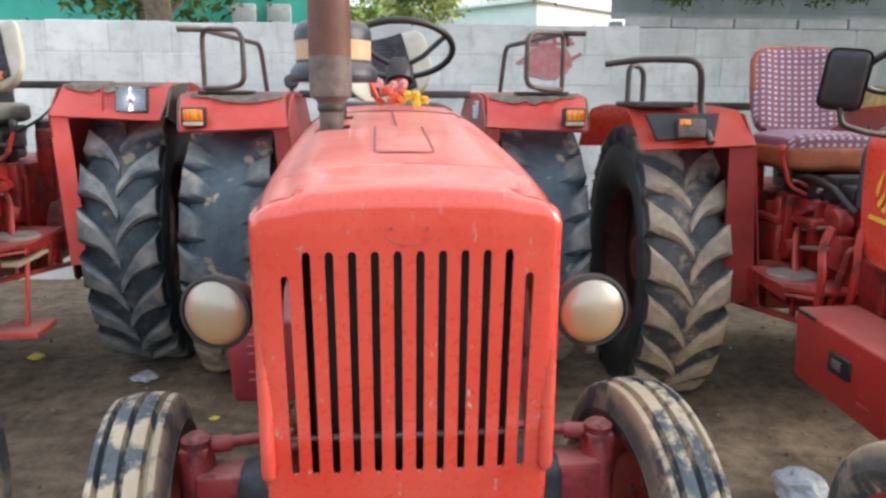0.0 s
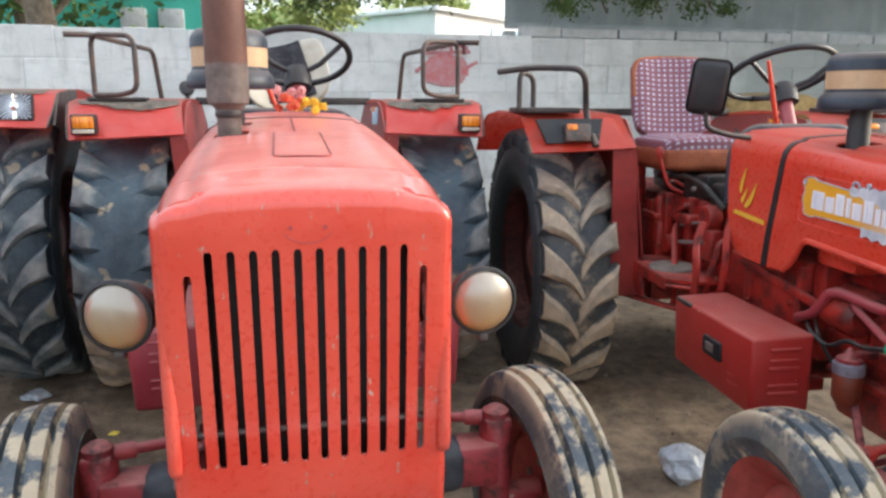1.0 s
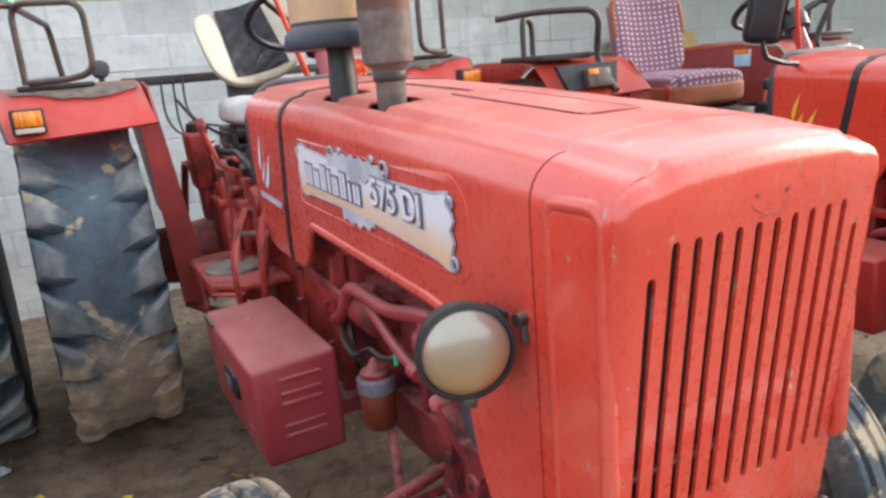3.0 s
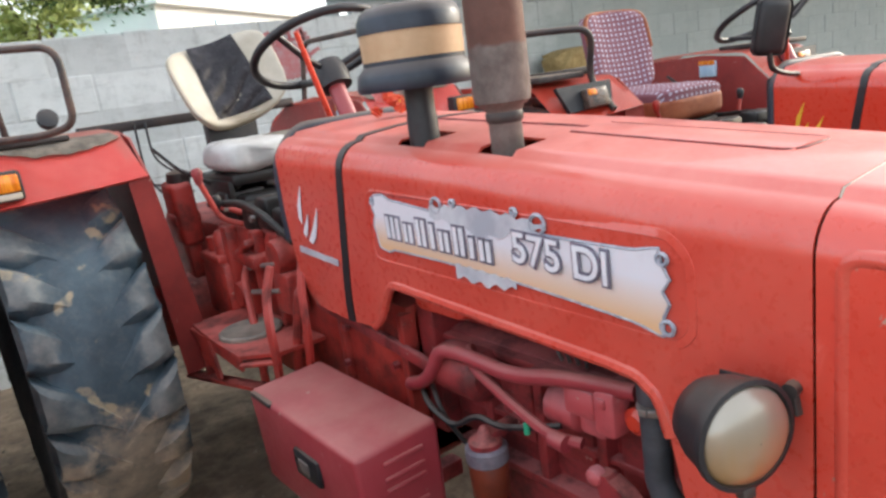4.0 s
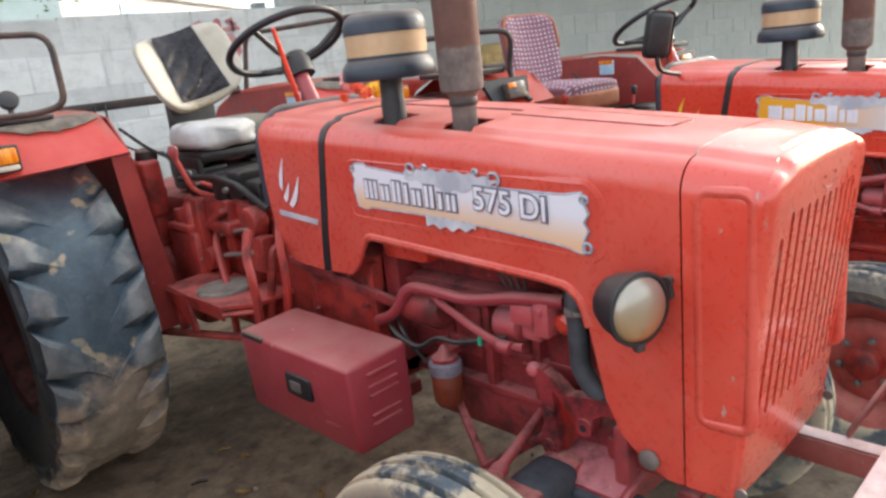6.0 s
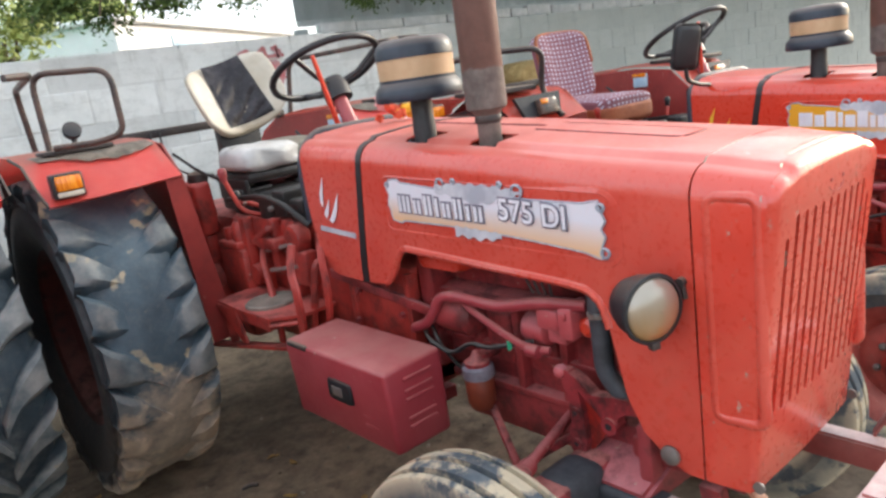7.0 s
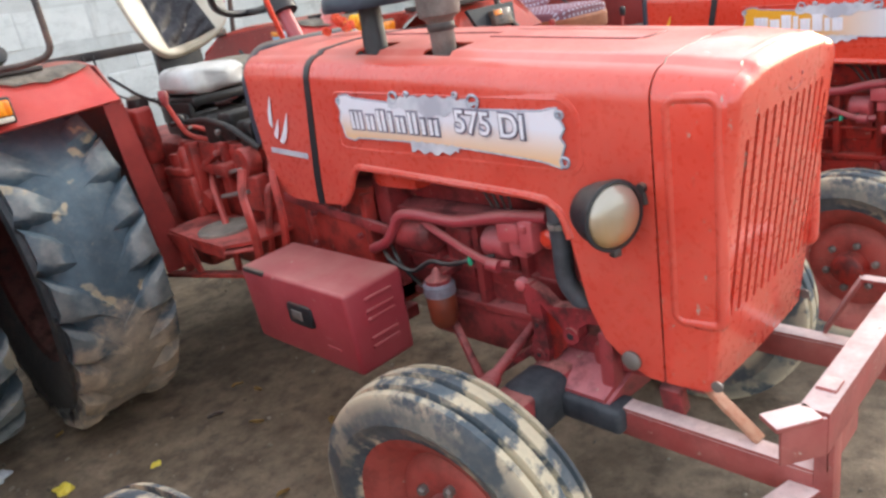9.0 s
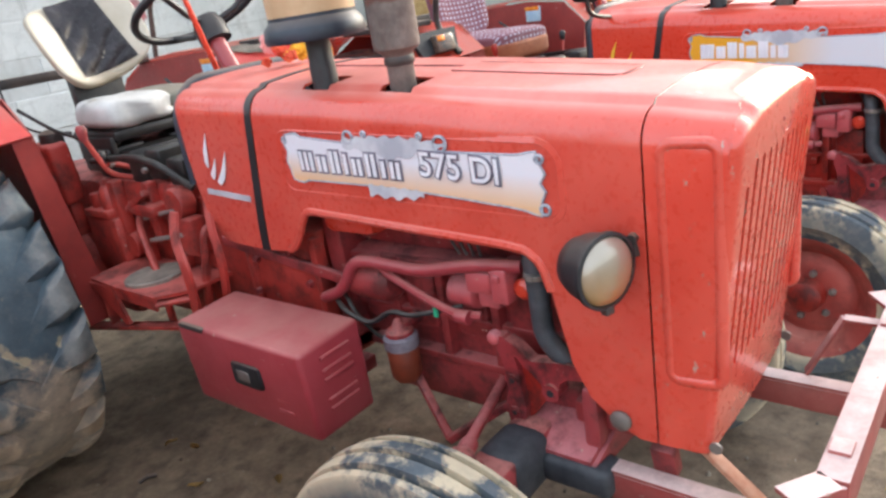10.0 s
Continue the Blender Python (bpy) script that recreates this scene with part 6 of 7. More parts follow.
    tube(bm, [(-x, 0.165, z - 0.0012) for x, z in half[5:]], 0.0016, 6)
    part("pale_seam", bm, CREAM, cowl, "pale edge of the joint")
    bm = B()
    box(bm, (-0.165, 0.105, 0.60), (0.185, 0.155, 1.17), 0.006)
    rad = part("radiator", bm, BLACK, body, "black radiator behind the grille")
    bm = B()
    box(bm, (-0.20, 0.15, 0.575), (0.20, 0.28, 0.60), 0.01)
    box(bm, (-0.20, 0.155, 0.60), (0.20, 0.36, 1.20), 0.02)
    part("fan_shroud", bm, BLACK, rad)
    bm = B()
    rod(bm, (-0.225, 0.070, 0.80), (0.225, 0.070, 0.80), 0.006, 8)
    part("grille_stay", bm, GREY_STEEL, cowl)
    engine_group(body)
    front_axle(body, steer, rim_mat or RIM, axle_shift, spread)
    for s in (-1, 1):
        if lamps:
            headlamp(body, s * 0.342, 0.205 if s < 0 else 0.165, 0.988, s, -17 if s < 0 else 4, 0.87)
        fender(body, s, fender_red, flange_width={"chrome": 0.080, "amber": 0.066, "housing": 0.105}[lamp], lip=0.0 if lamp == "amber" else -0.10, lamp=lamp, rail=rail if rails[0 if s < 0 else 1] else "none")
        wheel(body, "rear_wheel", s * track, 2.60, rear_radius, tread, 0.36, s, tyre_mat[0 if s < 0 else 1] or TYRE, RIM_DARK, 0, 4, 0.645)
        if boxes:
            battery_box(body, s, box_mat or CRIMSON)
        platform(body, s, GEARBOX)
    exhaust(body)
    precleaner(body)
    steering(body)
    if seat == "bucket":
        seat_bucket(body, seat_stripe)
    else:
        seat_checked(body)
    bm = B()
    box(bm, (-0.16, 2.08, 1.03), (0.16, 2.44, 1.12), 0.02)
    box(bm, (-0.17, 2.12, 1.15), (0.17, 2.44, 1.19), 0.012)
    box(bm, (-0.185, 2.13, 1.09), (-0.165, 2.38, 1.17), 0.006)
    box(bm, (0.165, 2.13, 1.09), (0.185, 2.38, 1.17), 0.006)
    box(bm, (-0.10, 2.46, 1.10), (0.10, 2.51, 1.38), 0.01)
    for s in (-1, 1):
        tube(bm, [(s * 0.13 + 0.02 * math.cos(0.9 * k), 2.20 + 0.02 * math.sin(0.9 * k), 1.10 + 0.008 * k) for k in range(16)], 0.006, 6)
        bar(bm, (s * 0.13, 2.40, 1.08), (s * 0.14, 2.14, 1.19), 0.03, 0.02)
    pieces("seat_mount", bm, GREASE, body, "black sprung seat mount")
    bm = B()
    box(bm, (-0.46, 2.86, 1.365), (0.46, 2.90, 1.405), 0.006)
    part("cross_bar", bm, BLACK_STEEL, body, "black bar joining the mudguards")
    bm = B()
    for s in (-1, 1):
        bar(bm, (s * 0.22, 2.9, 0.62), (s * 0.34, 3.55, 0.46), 0.05, 0.03)
        rod(bm, (s * 0.26, 3.30, 0.54), (s * 0.24, 2.98, 1.00), 0.018, 10)
    bar(bm, (0, 2.96, 0.92), (0, 3.45, 0.80), 0.045, 0.045)
    pieces("hitch_linkage", bm, ENGINE, body)
    for k, (x, y, z, lx, lz) in enumerate(((-0.20, 2.02, 1.04, -0.305, 1.20), (-0.16, 2.06, 1.06, -0.25, 1.10), (0.18, 2.02, 1.04, 0.27, 1.18))):
        bm = B()
        tube(bm, rounded([(x, y, z), (x + (lx - x) * 0.6, y + 0.02, z + 0.03), (lx, y + 0.03, lz)], 0.04), 0.009, 8)
        lever = part("gear_lever", bm, GEARBOX, body, "thin red gear lever")
        bm = B()
        lathe(bm, [(0.010, -0.01), (0.015, 0.01), (0.018, 0.03), (0.012, 0.042), (0.001, 0.044)], pose(lx, y + 0.03, lz), 14, False)
        part("lever_knob", bm, ENGINE if k == 0 else BLACK, lever)
    if lamp_post:
        bm = B()
        lathe(bm, [(0.001, -0.045), (0.03, -0.04), (0.044, -0.02), (0.048, 0.0), (0.048, 0.02), (0.02, 0.03), (0.001, 0.03)], pose(-0.52, 3.06, 1.452, 60, 0, 0) @ Matrix.Scale(0.84, 4), 24, False)
        rod(bm, (-0.52, 3.05, 1.32), (-0.52, 3.06, 1.42), 0.012, 8)
        part("work_lamp", bm, BLACK, body, "small round black work lamp on the mudguard")
    bm = B()
    box(bm, (0.408, 2.29, 1.275), (0.426, 2.385, 1.355), 0.002)
    st = part("warning_sticker", bm, BLUE_TAG, body, "pale blue sticker with printed bars")
    bm = B()
    box(bm, (0.404, 2.29, 1.335), (0.410, 2.385, 1.357), 0.001)
    part("sticker_head", bm, AMBER, st)
    if hanging_step:
        bm = B()
        box(bm, (0.24, 1.68, 0.345), (0.425, 1.88, 0.375), 0.006)
        step = part("hanging_step", bm, RED_FENDER, body, "hanging step plate, dusty red")
        bm = B()
        bar(bm, (0.35, 1.77, 0.37), (0.38, 1.77, 0.66), 0.03, 0.012)
        part("step_strut", bm, RED_FENDER, step)
        bm = B()
        box(bm, (0.13, 1.64, 0.656), (0.405, 2.08, 0.675), 0.006)
        part("plank", bm, PLANK, body, "dusty tan plank on the footboard")
        bm = B()
        tube(bm, rounded([(0.09, 1.78, 0.72), (0.09, 1.76, 0.52), (0.24, 1.76, 0.47)], 0.05), 0.018, 10)
        tube(bm, rounded([(0.05, 1.60, 0.40), (0.16, 1.66, 0.45), (0.26, 1.72, 0.44)], 0.05), 0.014, 10)
        bar(bm, (0.02, 1.58, 0.44), (0.24, 1.68, 0.36), 0.035, 0.014)
        pieces("pedal_rod", bm, RED_FENDER, body)
    if yellow:
        for s in (-1, 1):
            bm = B()
            box(bm, (min(s * 0.250, s * 0.262), 0.215, 0.765), (max(s * 0.250, s * 0.262), 0.265, 0.815), 0.002)
            tag = part("cowl_sticker", bm, YELLOW, body, "small yellow sticker with dark bars")
            bm = B()
            for z in (0.778, 0.795):
                box(bm, (min(s * 0.261, s * 0.264), 0.222, z), (max(s * 0.261, s * 0.264), 0.258, z + 0.008))
            pieces("sticker_bar", bm, BLACK, tag)
    if front_guard:
        bumper(body)
    if flowers:
        garland(body)
        for x, y, drop in ((-0.30, 2.87, 0.24), (-0.25, 2.86, 0.30), (-0.21, 2.85, 0.20)):
            bm = B()
            tube(bm, rounded([(x, y, 1.39), (x - 0.01, y - 0.04, 1.39 - drop * 0.7), (x + 0.02, y - 0.16, 1.39 - drop), (x + 0.07, y - 0.34, 1.30 - drop * 0.6)], 0.08), 0.005, 6)
            part("cable", bm, BLACK, body, "thin black cable hanging behind the seat")
    if mirror:
        bm = B()
        box(bm, (-0.066, -0.018, -0.096), (0.066, 0.018, 0.096), 0.028, pose(-0.43, 1.42, 1.485, 8, 6, -18), seg=3)
        mi = part("mirror", bm, BLACK, body, "black rear-view mirror on a bent arm")
        bm = B()
        tube(bm, rounded([(-0.43, 1.43, 1.40), (-0.42, 1.43, 1.345), (-0.34, 1.43, 1.32), (-0.25, 1.44, 1.31)], 0.04), 0.010, 8)
        part("mirror_arm", bm, BLACK_STEEL, mi)
    if casting:
        for ob in body.children_recursive:
            if ob.data.materials[0] in (ENGINE, GEARBOX):
                ob.data.materials[0] = casting
    body.matrix_world = m
    return body

# ---------------------------------------------------------------- ground and surroundings


def ground_height(x, y):
    d = 0.018 * noise.noise(Vector((x * 1.3, y * 1.3, 0.0))) + 0.010 * noise.noise(Vector((x * 4.1, y * 4.1, 3.0))) + 0.005 * noise.noise(Vector((x * 11, y * 11, 7.0)))
    return d - 0.010


def make_ground():
    bm = B()
    xs = sorted({*np.arange(-3.2, 4.2, 0.05).round(3), *[s * v for s in (-1, 1) for v in (4.5, 5, 6, 8, 11, 16, 25, 60, 200, 900)]})
    ys = sorted({*np.arange(-2.2, 4.2, 0.05).round(3), *[s * v for s in (-1, 1) for v in (4.6, 5.5, 7, 10, 15, 25, 60, 200, 900)]})
    grid = [[bm.verts.new((x, y, ground_height(x, y) if abs(x) < 30 and abs(y) < 30 else 0.0)) for x in xs] for y in ys]
    for a, b in zip(grid, grid[1:]):
        for i in range(len(xs) - 1):
            bm.faces.new((a[i], a[i + 1], b[i + 1], b[i]))
    return tagged(part("ground", bm, GROUND), "dry brown trodden earth with scattered grit", "ground", kind="structure")


make_ground()
WALL_Y, WALL_TOP, COURSE, LENGTH = 4.49, 1.91, 0.225, 0.44


def make_wall():
    bm = B()
    box(bm, (-9.0, WALL_Y + 0.010, -0.1), (22.0, WALL_Y + 0.20, WALL_TOP - 0.02), 0.0)
    wall = tagged(part("wall_north", bm, MORTAR, smooth=False), "whitewashed concrete block yard wall, weathered", "wall", kind="structure")
    b = B()
    box(b, (-LENGTH / 2 + 0.005, -0.03, -COURSE / 2 + 0.004), (LENGTH / 2 - 0.005, 0.03, COURSE / 2 - 0.004), 0.005, seg=1)
    me = bpy.data.meshes.new("block")
    b.to_mesh(me)
    b.free()
    me.materials.append(BLOCK)
    rnd = random.Random(3)
    rest = B()
    count = 0
    for r in range(9):
        z = WALL_TOP - COURSE * (r + 0.5)
        for c in range(-20, 49):
            x = (c + (0.5 if r % 2 else 0)) * LENGTH
            dy = rnd.uniform(-0.004, 0.006)
            if z < -0.05 or x < -8.5 or x > 21.5:
                continue
            if -2.9 < x < 11.0 and z > 0.1 and count < 290:
                ob = new("block", me)
                ob.parent = wall
                ob.location = (x, WALL_Y + 0.036 + dy, z + (rnd.uniform(-0.010, 0.004) if r == 0 else 0))
                count += 1
            else:
                box(rest, (x - LENGTH / 2 + 0.006, WALL_Y + 0.006 + dy, z - COURSE / 2 + 0.005), (x + LENGTH / 2 - 0.006, WALL_Y + 0.05, z + COURSE / 2 - 0.005))
    tagged(part("block_course", rest, BLOCK, wall, smooth=False), kind="stuff")
    return wall


make_wall()



def paint_mark():
    """A faded red daub on the wall, with brush strokes at its top."""
    bm = B()
    rnd = random.Random(11)
    m = Matrix(((1, 0, 0, 0), (0, 0, 1, 0), (0, 1, 0, 0), (0, 0, 0, 1)))
    n = 60
    out = []
    for i in range(n):
        a = 2 * math.pi * i / n
        r = 1 + 0.16 * noise.noise(Vector((math.cos(a) * 2.2, math.sin(a) * 2.2, 1.0))) + rnd.uniform(-0.05, 0.05)
        out.append((1.26 + 0.19 * r * math.cos(a), 1.635 + 0.125 * r * math.sin(a)))
    slab(bm, out, 0.003, Matrix.Translation((0, WALL_Y - 0.004, 0)) @ m)
    for x0, z0, x1, z1 in ((1.08, 1.80, 1.16, 1.83), (1.16, 1.83, 1.17, 1.76), (1.22, 1.79, 1.30, 1.84), (1.30, 1.84, 1.31, 1.77), (1.36, 1.83, 1.44, 1.80), (1.40, 1.85, 1.41, 1.75), (1.10, 1.76, 1.46, 1.775), (1.02, 1.62, 1.10, 1.68), (1.44, 1.66, 1.52, 1.70)):
        bar(bm, (x0, WALL_Y - 0.004, z0), (x1, WALL_Y - 0.004, z1), 0.006, 0.026, 0.0)
    bmesh.ops.recalc_face_normals(bm, faces=bm.faces)
    return tagged(part("paint_mark", bm, PAINT_MARK, smooth=False), "faded red painted daub on the yard wall", "paint mark")


paint_mark()


def crown(bm, centre, radii, n, size, seed, droop=0.0):
    """Leaves in clumps, with gaps and an uneven outline."""
    rnd = random.Random(seed)
    clumps = []
    for _ in range(max(6, n // 55)):
        a, b, r = rnd.uniform(0, 2 * math.pi), math.acos(rnd.uniform(-1, 1)), rnd.uniform(0.55, 1.0)
        clumps.append((Vector((radii[0] * r * math.sin(b) * math.cos(a), radii[1] * r * math.sin(b) * math.sin(a), radii[2] * r * math.cos(b))) + Vector(centre), rnd.uniform(0.14, 0.34) * min(radii)))
    for _ in range(n):
        c, s = rnd.choice(clumps)
        p = c + Vector((rnd.gauss(0, s), rnd.gauss(0, s), rnd.gauss(0, s * 0.7) - droop * abs(rnd.gauss(0, s))))
        q = Euler((rnd.uniform(-1, 1) + droop, rnd.uniform(-1, 1), rnd.uniform(0, 6.28))).to_matrix()
        k = size * rnd.uniform(0.6, 1.3)
        v = [bm.verts.new(p + q @ Vector(o) * k) for o in ((-0.5, 0, 0), (0, -0.22, 0.04), (0.5, 0, 0), (0, 0.22, 0.04))]
        bm.faces.new(v)
    return bm


def tree(label, x, y, h, centre, radii, n, size, leaf, seed, droop=0.0, fork=None):
    t = empty("tree", label, "tree")
    bm = B()
    top = Vector(fork or centre)
    base = Vector((x, y, -0.1))
    path = [base, base.lerp(top, 0.35) + Vector((0.12, 0, 0.1)), base.lerp(top, 0.7) - Vector((0.1, 0, 0)), top]
    for i, (a, b) in enumerate(zip(path, path[1:])):
        rod(bm, a, b, 0.16 * h / 5 * (1 - 0.28 * i), 12, 0.16 * h / 5 * (1 - 0.28 * (i + 1)))
    part("trunk", bm, BARK, t)
    rnd = random.Random(seed + 1)
    for i in range(7):
        bm = B()
        a = 2 * math.pi * i / 7 + rnd.uniform(-0.3, 0.3)
        s = base.lerp(top, rnd.uniform(0.55, 0.9))
        e = Vector(centre) + Vector((radii[0] * 0.75 * math.cos(a), radii[1] * 0.75 * math.sin(a), rnd.uniform(-0.6, 0.5) * radii[2]))
        mid = s.lerp(e, 0.5) + Vector((0, 0, 0.15 * radii[2]))
        rod(bm, s, mid, 0.05, 8, 0.032)
        rod(bm, mid, e, 0.032, 8, 0.010)
        part("limb", bm, BARK, t)
    tagged(part("crown", crown(B(), centre, radii, n, size, seed, droop), leaf, t, smooth=False), kind="stuff")
    return t


def sprays(owner, places, seed):
    """Drooping leafy twigs that hang from the crown's edge."""
    rnd = random.Random(seed)
    for x, y, z in places:
        bm = B()
        top = Vector((0.75 + (x - 0.75) * 0.75, y + 0.15, z + 0.42))
        tip = Vector((x, y, z - 0.20))
        tube(bm, rounded([top, top.lerp(tip, 0.5) + Vector((0.05, 0, 0.06)), tip], 0.2), 0.007, 6)
        part("twig", bm, BARK, owner)
        bm = B()
        clumps = [(rnd.uniform(0.1, 1.0), rnd.gauss(0, 0.09), rnd.gauss(0, 0.08), rnd.uniform(0.035, 0.065)) for _ in range(7)]
        for _ in range(1500):
            u, dx, dy, r = rnd.choice(clumps)
            p = top.lerp(tip, u) + Vector((dx + rnd.gauss(0, r * 1.5), dy + rnd.gauss(0, r), rnd.gauss(0, r * 0.9) - 0.02))
            q = Euler((rnd.uniform(-1, 1) + 0.7, rnd.uniform(-1, 1), rnd.uniform(0, 6.28))).to_matrix()
            k = rnd.uniform(0.028, 0.058)
            bm.faces.new([bm.verts.new(p + q @ Vector(o) * k) for o in ((-0.5, 0, 0), (0, -0.2, 0.04), (0.5, 0, 0), (0, 0.2, 0.04))])
        tagged(part("leaf_spray", bm, LEAF, owner, smooth=False), kind="stuff")


tree("dark green leafy tree behind the yard wall", -2.9, 8.3, 6, (-2.7, 8.2, 3.6), (1.3, 1.2, 1.35), 4200, 0.16, LEAF, 21, 0.4)
hang = tree("dark green tree with drooping twigs over the wall", -2.2, 6.1, 6, (0.75, 4.75, 3.75), (1.6, 1.0, 0.75), 6500, 0.085, LEAF, 22, 0.7, fork=(-1.9, 5.8, 4.3))
sprays(hang, ((-0.42, 4.4, 2.34), (-0.24, 4.4, 2.30), (-0.04, 4.45, 2.32), (0.16, 4.4, 2.32), (0.36, 4.5, 2.34), (0.55, 4.4, 2.34), (1.16, 4.5, 2.42), (1.46, 4.4, 2.42), (2.15, 4.3, 2.30), (2.55, 4.35, 2.28), (3.0, 4.3, 2.30), (3.5, 4.35, 2.32)), 31)
tree("sunlit pale green tree far behind the wall", 0.1, 14.6, 6, (0.15, 14.5, 2.75), (1.05, 1.1, 0.65), 3000, 0.20, LEAF_LIGHT, 23)
tree("sunlit pale green tree beside the shed", 3.3, 14.6, 6, (3.2, 14.5, 3.25), (0.95, 1.1, 0.85), 2800, 0.20, LEAF_LIGHT, 24)
tree("pale green bush behind the yard wall", 0.55, 9.3, 4, (0.6, 9.2, 2.55), (0.55, 0.6, 0.75), 2200, 0.11, LEAF_LIGHT, 25)


def teal_building():
    b = empty("teal_building", "teal painted building behind the wall", "building")
    bm = B()
    box(bm, (-12.0, 10.0, 0.0), (-0.9, 13.0, 3.05), 0.01)
    part("wall", bm, TEAL, b, smooth=False)
    bm = B()
    box(bm, (-12.2, 9.8, 3.05), (-0.7, 13.2, 3.15), 0.02)
    part("roof", bm, PALE_BUILD, b, smooth=False)
    for x in (-1.95, -1.45):
        bm = B()
        box(bm, (x - 0.17, 9.90, 2.30), (x + 0.17, 10.02, 2.68), 0.02)
        part("vent_hood", bm, GREY_BLOCK, b)
    return b


teal_building()


def white_building():
    b = empty("white_building", "low white building with a pale blue window", "building")
    bm = B()
    box(bm, (0.0, 0.0, 0.0), (9.0, 3.0, 3.02), 0.02)
    part("wall", bm, PALE_BUILD, b, smooth=False)
    bm = B()
    box(bm, (-0.15, -0.15, 3.02), (9.15, 3.15, 3.10), 0.02)
    part("roof", bm, PALE_BUILD, b, smooth=False)
    bm = B()
    box(bm, (1.81, -0.03, 2.66), (3.0, 0.01, 2.86), 0.01)
    part("window", bm, BLUE_TAG, b)
    b.matrix_world = pose(2.8, 12.0, 0, 0, 0, 40)
    return b


white_building()


def sheet(bm, corners, n, ripple=0.012):
    """A corrugated sheet between two edges."""
    rows = []
    for (xa, xb, y, z), push in corners:
        rows.append([bm.verts.new((xa + (xb - xa) * i / n, y - (ripple * (i % 2) if push else 0), z + (0 if push else ripple * (i % 2)))) for i in range(n + 1)])
    for i in range(n):
        bm.faces.new((rows[0][i], rows[0][i + 1], rows[1][i + 1], rows[1][i]))
    bmesh.ops.solidify(bm, geom=bm.faces[:], thickness=0.006)
    return bm


def shed():
    s = empty("shed", "grey sheet-metal shed standing behind the yard wall", "shed")
    x0, x1 = 1.86, 18.0
    part("front_cladding", sheet(B(), (((x0, x1, 4.88, 2.03), True), ((x0, x1, 4.88, 3.03), True)), 190), SHED, s, smooth=False)
    # The roof's overhang across the yard is added, unseen, to shade wall and ground.
    part("roof", sheet(B(), (((x0 - 0.05, x1, 2.5, 2.89), False), ((x0 - 0.05, x1, 7.6, 3.25), False)), 190), SHED, s, smooth=False)
    bm = B()
    box(bm, (x0, 4.83, 2.000), (x1, 4.875, 2.045), 0.004)
    part("eave_beam", bm, SHED, s)
    rnd = random.Random(9)
    x = x0 + 0.05
    while x < 17.3:
        wide = rnd.uniform(0.18, 0.55)
        bm = B()
        box(bm, (x, 4.60, 1.912), (x + wide, 4.68, 1.985 + rnd.uniform(0.0, 0.03)), 0.008)
        part("coping_stone", bm, GREY_BLOCK, s)
        x += wide + rnd.uniform(0.004, 0.03)
    for y, z in ((2.7, 2.895), (3.7, 2.965), (4.75, 3.035), (5.8, 3.115), (6.8, 3.185)):
        bm = B()
        box(bm, (x0, y - 0.04, z - 0.08), (x1, y + 0.04, z - 0.008), 0.004)
        part("purlin", bm, SHED, s)
    for i in range(9):
        for y, top in ((4.93, 1.985), (7.5, 3.2)):
            x = x0 + 0.06 + i * 1.98
            if y > 5 and i < 3:
                continue
            bm = B()
            box(bm, (x - 0.05, y - 0.04, 0.0), (x + 0.05, y + 0.04, top), 0.006)
            part("post", bm, SHED, s)
    # Added posts out of view, under the front edge of the shading overhang.
    for x in (10.0, 17.0):
        bm = B()
        box(bm, (x - 0.05, 2.66, -0.05), (x + 0.05, 2.74, 2.82), 0.006)
        part("post", bm, SHED, s)
    return s


shed()

# ---------------------------------------------------------------- the row of tractors
main = tractor("faded red tractor with slotted grille and rusty muffler", Matrix(), RED, RED_FENDER, PLAQUE, DEEP, LABEL_WHITE, steer=6, bonnet_chips=RED_CHIP, rim_mat=RIM, front_guard=True, flowers=True, lamp_post=True, tyre_mat=(TYRE, TYRE))
right = tractor("bright red tractor with checked cloth seat and black mirror", pose(1.95, 2.25, 0, 0, 0, -5.0) @ pose(0, -2.60, -0.055), RED_NEW, RED_NEW, PLAQUE_Y, LABEL_WHITE, YELLOW, yellow=True, lamp="housing", rail="hoop",
                seat="checked", mirror=True, tyre_mat=(TYRE_MUD, TYRE_MUD), box_mat=RED_BOX, casting=CASTING, track=0.668, tread=0.340)
left = tractor("faded red tractor with square bright mudguard lamps", pose(-1.92, 2.77, 0, 0, 0, 2.6) @ pose(0, -2.60, 0.045), RED, RED_FENDER, PLAQUE, DEEP, LABEL_WHITE, lamp="chrome", rail="none", tyre_mat=(TYRE_BIG, TYRE_BIG), rear_radius=0.67, track=0.700, tread=0.335, lamps=False, hanging_step=True, casting=CASTING, axle_shift=(-0.05, -0.045), spread=0.06, seat_stripe=ORANGE, boxes=False, steer=9)

# ---------------------------------------------------------------- litter


def crumple(label, category, name, x, y, size, mat, seed, flat=0.5):
    bm = B()
    bmesh.ops.create_icosphere(bm, subdivisions=3, radius=size)
    for v in bm.verts:
        d = noise.noise(v.co * (5 / size * 0.3) + Vector((seed, 0, 0)))
        v.co *= 1 + 0.55 * d
        v.co.z *= flat
    ob = part(name, bm, mat, smooth=False)
    low = min(v.co.z for v in ob.data.vertices)
    ob.location = (x, y, ground_height(x, y) - low - 0.004)
    return tagged(ob, label, category)


crumple("crumpled clear plastic bag on the earth", "plastic bag", "plastic_bag", 1.40, 1.06, 0.085, CLEAR_BAG, 1, 0.7)
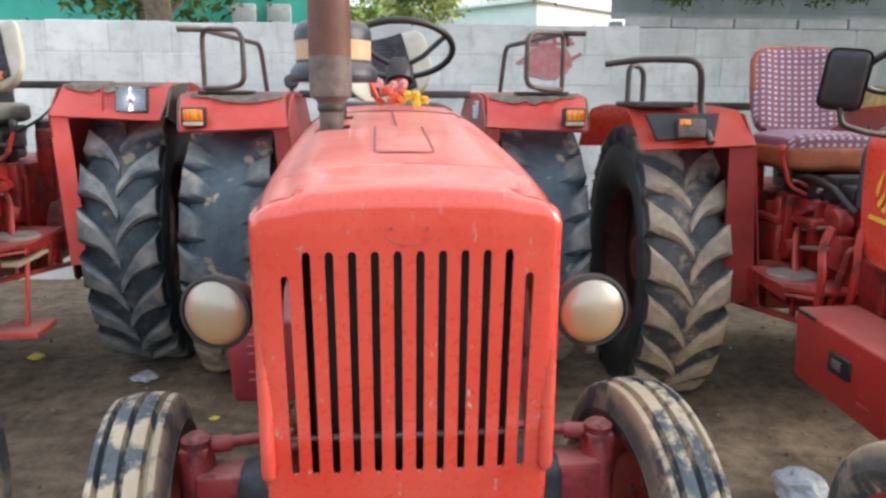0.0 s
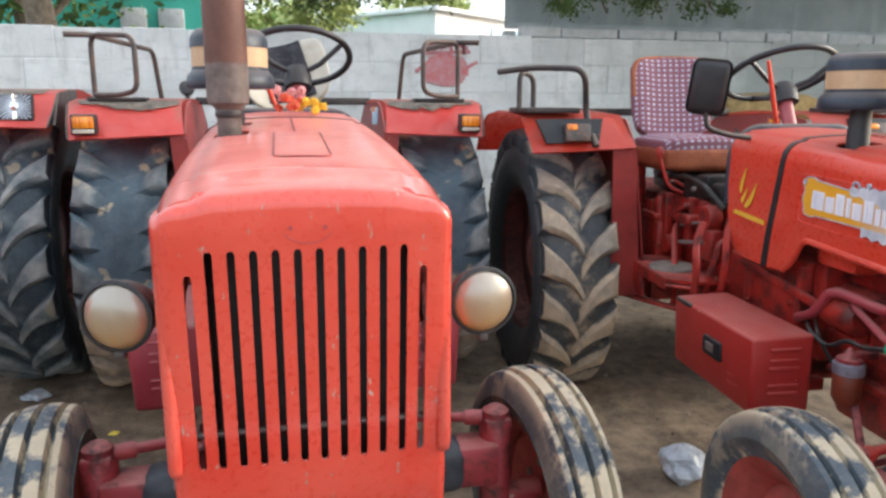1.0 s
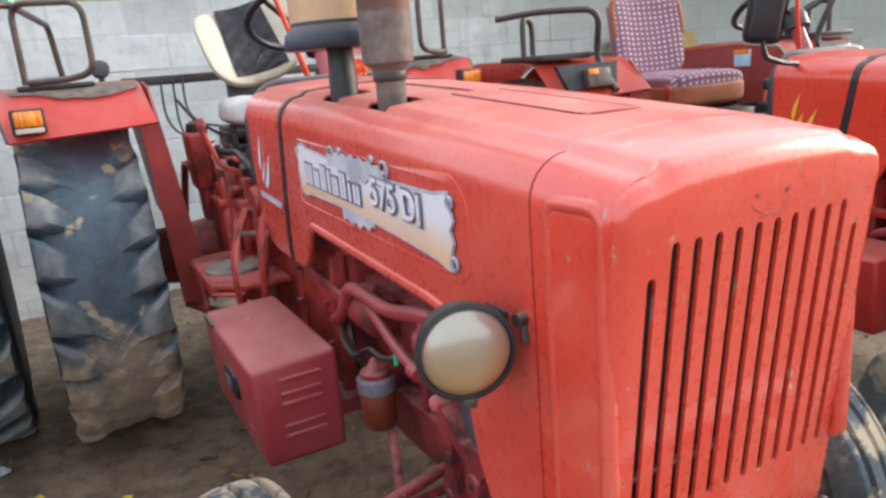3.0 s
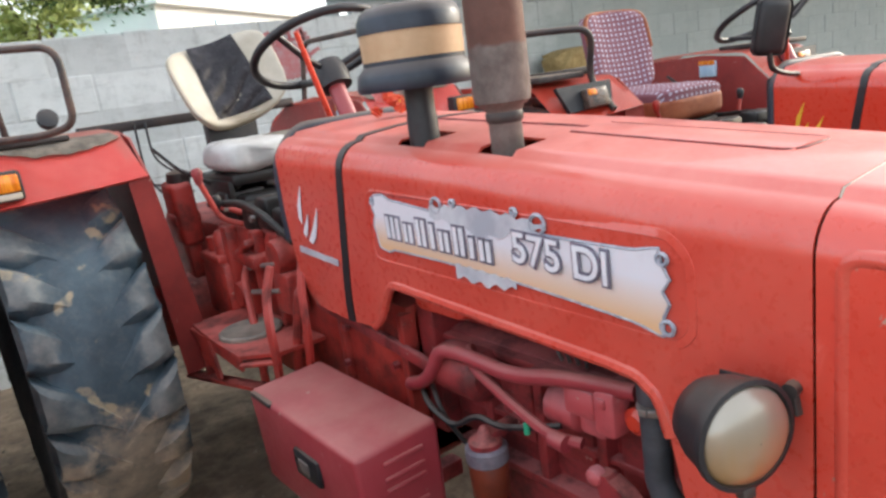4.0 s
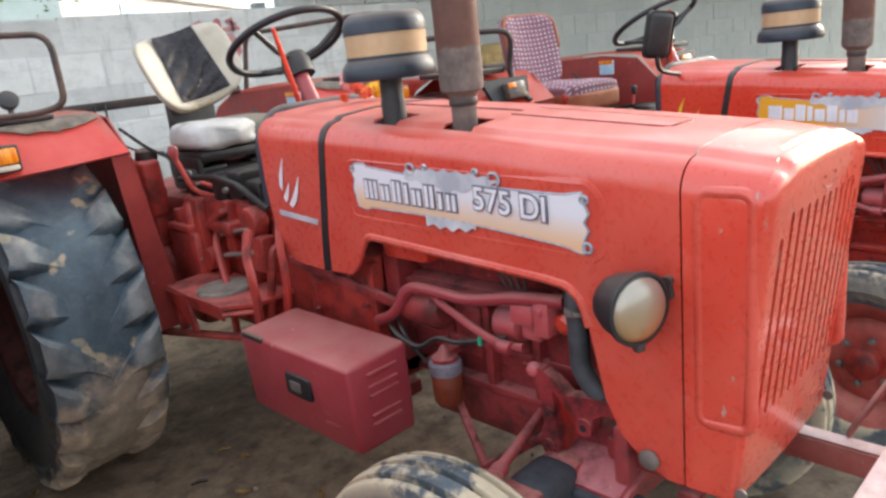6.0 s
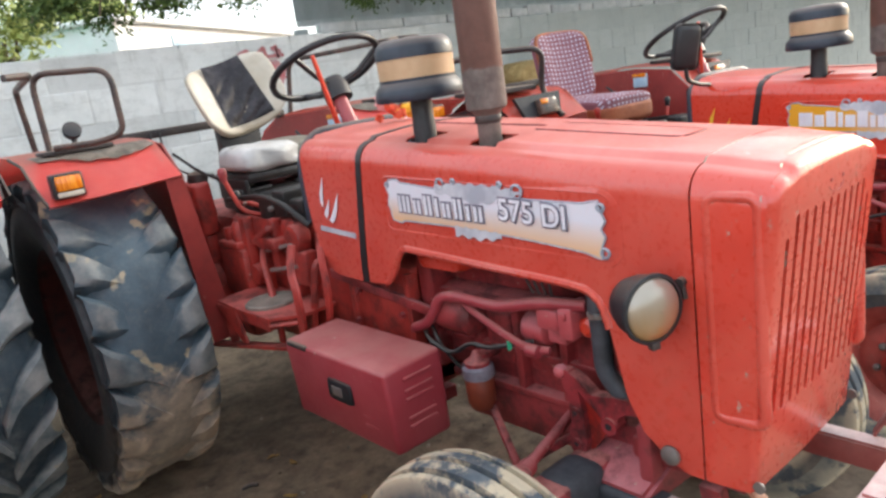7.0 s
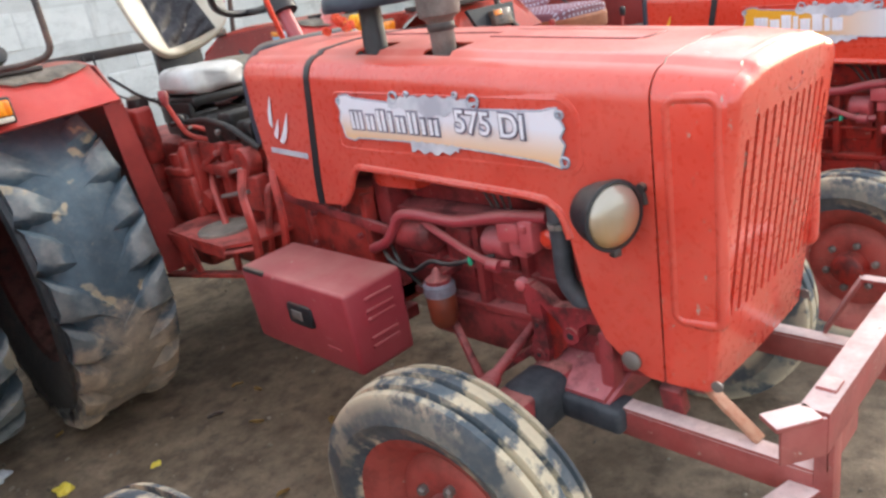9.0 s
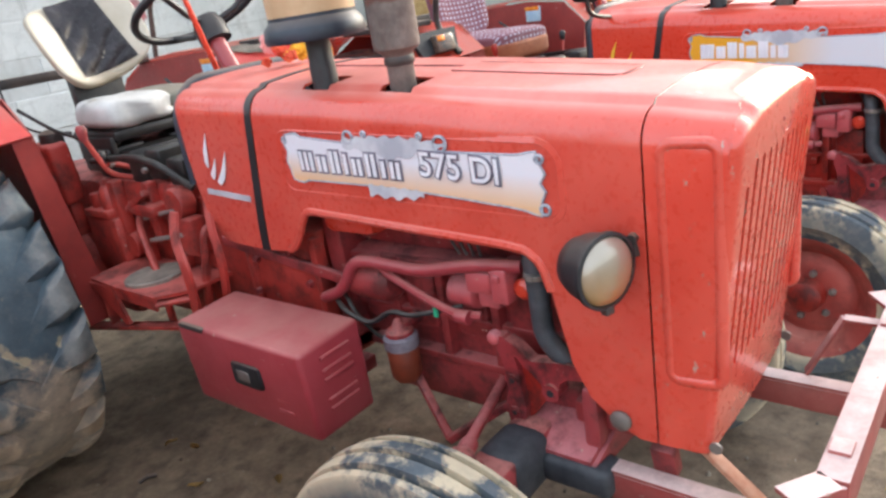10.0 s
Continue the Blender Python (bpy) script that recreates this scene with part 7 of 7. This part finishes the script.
crumple("flattened pale plastic bottle on the earth", "bottle", "plastic_bottle", -1.21, 2.36, 0.055, CLEAR_BAG, 2, 0.35)
crumple("torn yellow wrapper on the earth", "wrapper", "wrapper", -1.055, 2.06, 0.032, LITTER_Y, 3, 0.4)
crumple("small yellow scrap on the earth", "wrapper", "scrap", -0.78, 1.918, 0.018, LITTER_Y, 5, 0.3)


def fallen_leaf(x, y, turn, seed, mat):
    bm = B()
    n = 7
    rows = []
    for i in range(n):
        u = i / (n - 1)
        w = 0.013 * math.sin(math.pi * min(1, u * 0.94 + 0.03))
        rows.append([bm.verts.new((0.055 * (u - 0.5), k * w, 0.004 + 0.006 * abs(k) + 0.004 * math.sin(5 * u + seed))) for k in (-1, 0, 1)])
    for a, b in zip(rows, rows[1:]):
        for k in range(2):
            bm.faces.new((a[k], b[k], b[k + 1], a[k + 1]))
    bmesh.ops.solidify(bm, geom=bm.faces[:], thickness=0.001)
    ob = part("leaf", bm, mat)
    ob.matrix_basis = pose(x, y, ground_height(x, y) + 0.002, 0, 0, turn)
    return tagged(ob, "dry curled ochre leaf on the earth", "leaf", "fallen leaves")


LEAF_DRY = plain("dry_leaf", (0.30, 0.18, 0.06), (0.46, 0.30, 0.10), 0.8, scale=60)
for k, (x, y) in enumerate(((-0.309, 2.14), (-0.932, 2.476), (-0.28, 2.02), (-0.42, 1.80), (-0.60, 1.35), (-0.25, 1.55), (0.55, -0.15), (-0.85, 1.05))):
    fallen_leaf(x, y, 47 * k, k, LEAF_DRY)
bm = B()
tube(bm, [(-0.030, 0, 0.008), (0.0, 0.006, 0.012), (0.032, -0.004, 0.008)], 0.008, 7)
stick = part("stick", bm, BLACK_STEEL)
stick.matrix_basis = pose(-0.485, 2.015, ground_height(-0.485, 2.015), 0, 0, -15)
tagged(stick, "short dark stick on the earth", "stick")
crumple("yellow wrapper on the earth beside a wheel", "wrapper", "wrapper", -1.89, 2.73, 0.035, LITTER_Y, 4, 0.4)


def sack(x, y, z, turn, seed):
    bm = B()
    bmesh.ops.create_icosphere(bm, subdivisions=4, radius=1.0)
    for v in bm.verts:
        c = v.co + Vector((seed, 0, 0))
        d = 1 + 0.14 * noise.noise(c * 2.3) + 0.04 * noise.noise(c * 7)
        e = [math.copysign(abs(k) ** 0.6, k) for k in v.co]
        v.co = Vector((e[0] * 0.40 * d, e[1] * 0.22 * d, e[2] * 0.125))
    ob = part("sack", bm, JUTE)
    ob.matrix_basis = pose(x, y, z, 0, 0, turn)
    return tagged(ob, "full brown jute sack in a stack by the wall", "sack", "stack of sacks")


JUTE = plain("jute_cloth", (0.30, 0.20, 0.08), (0.45, 0.32, 0.14), 0.9, scale=30, bump=0.5)
for i in range(6):
    sack(3.92 + 0.05 * (i % 2), 4.22, 0.12 + 0.245 * i, 4 * (-1) ** i, i * 3.0)


def pebbles():
    """Loose grit and small stones on the trodden earth."""
    rnd = random.Random(8)
    bm = B()
    for _ in range(1600):
        x, y = rnd.uniform(-2.6, 2.6), rnd.uniform(-1.2, 4.2)
        k = rnd.choice((0.003, 0.004, 0.005, 0.006, 0.009, 0.013))
        bmesh.ops.create_icosphere(bm, subdivisions=1, radius=k, matrix=pose(x, y, ground_height(x, y) + k * 0.2, rnd.uniform(0, 360), rnd.uniform(0, 360), 0) @ Matrix.Diagonal((1, 0.7, 0.55, 1)))
    return tagged(part("grit", bm, STONE, smooth=False), "loose grit and small stones on the earth", "grit", kind="stuff")


_m = Nodes("grit_stone")
STONE = _m.done(_m.mix(_m.island(), (0.10, 0.08, 0.06), (0.30, 0.26, 0.20)), 0.9)
pebbles()
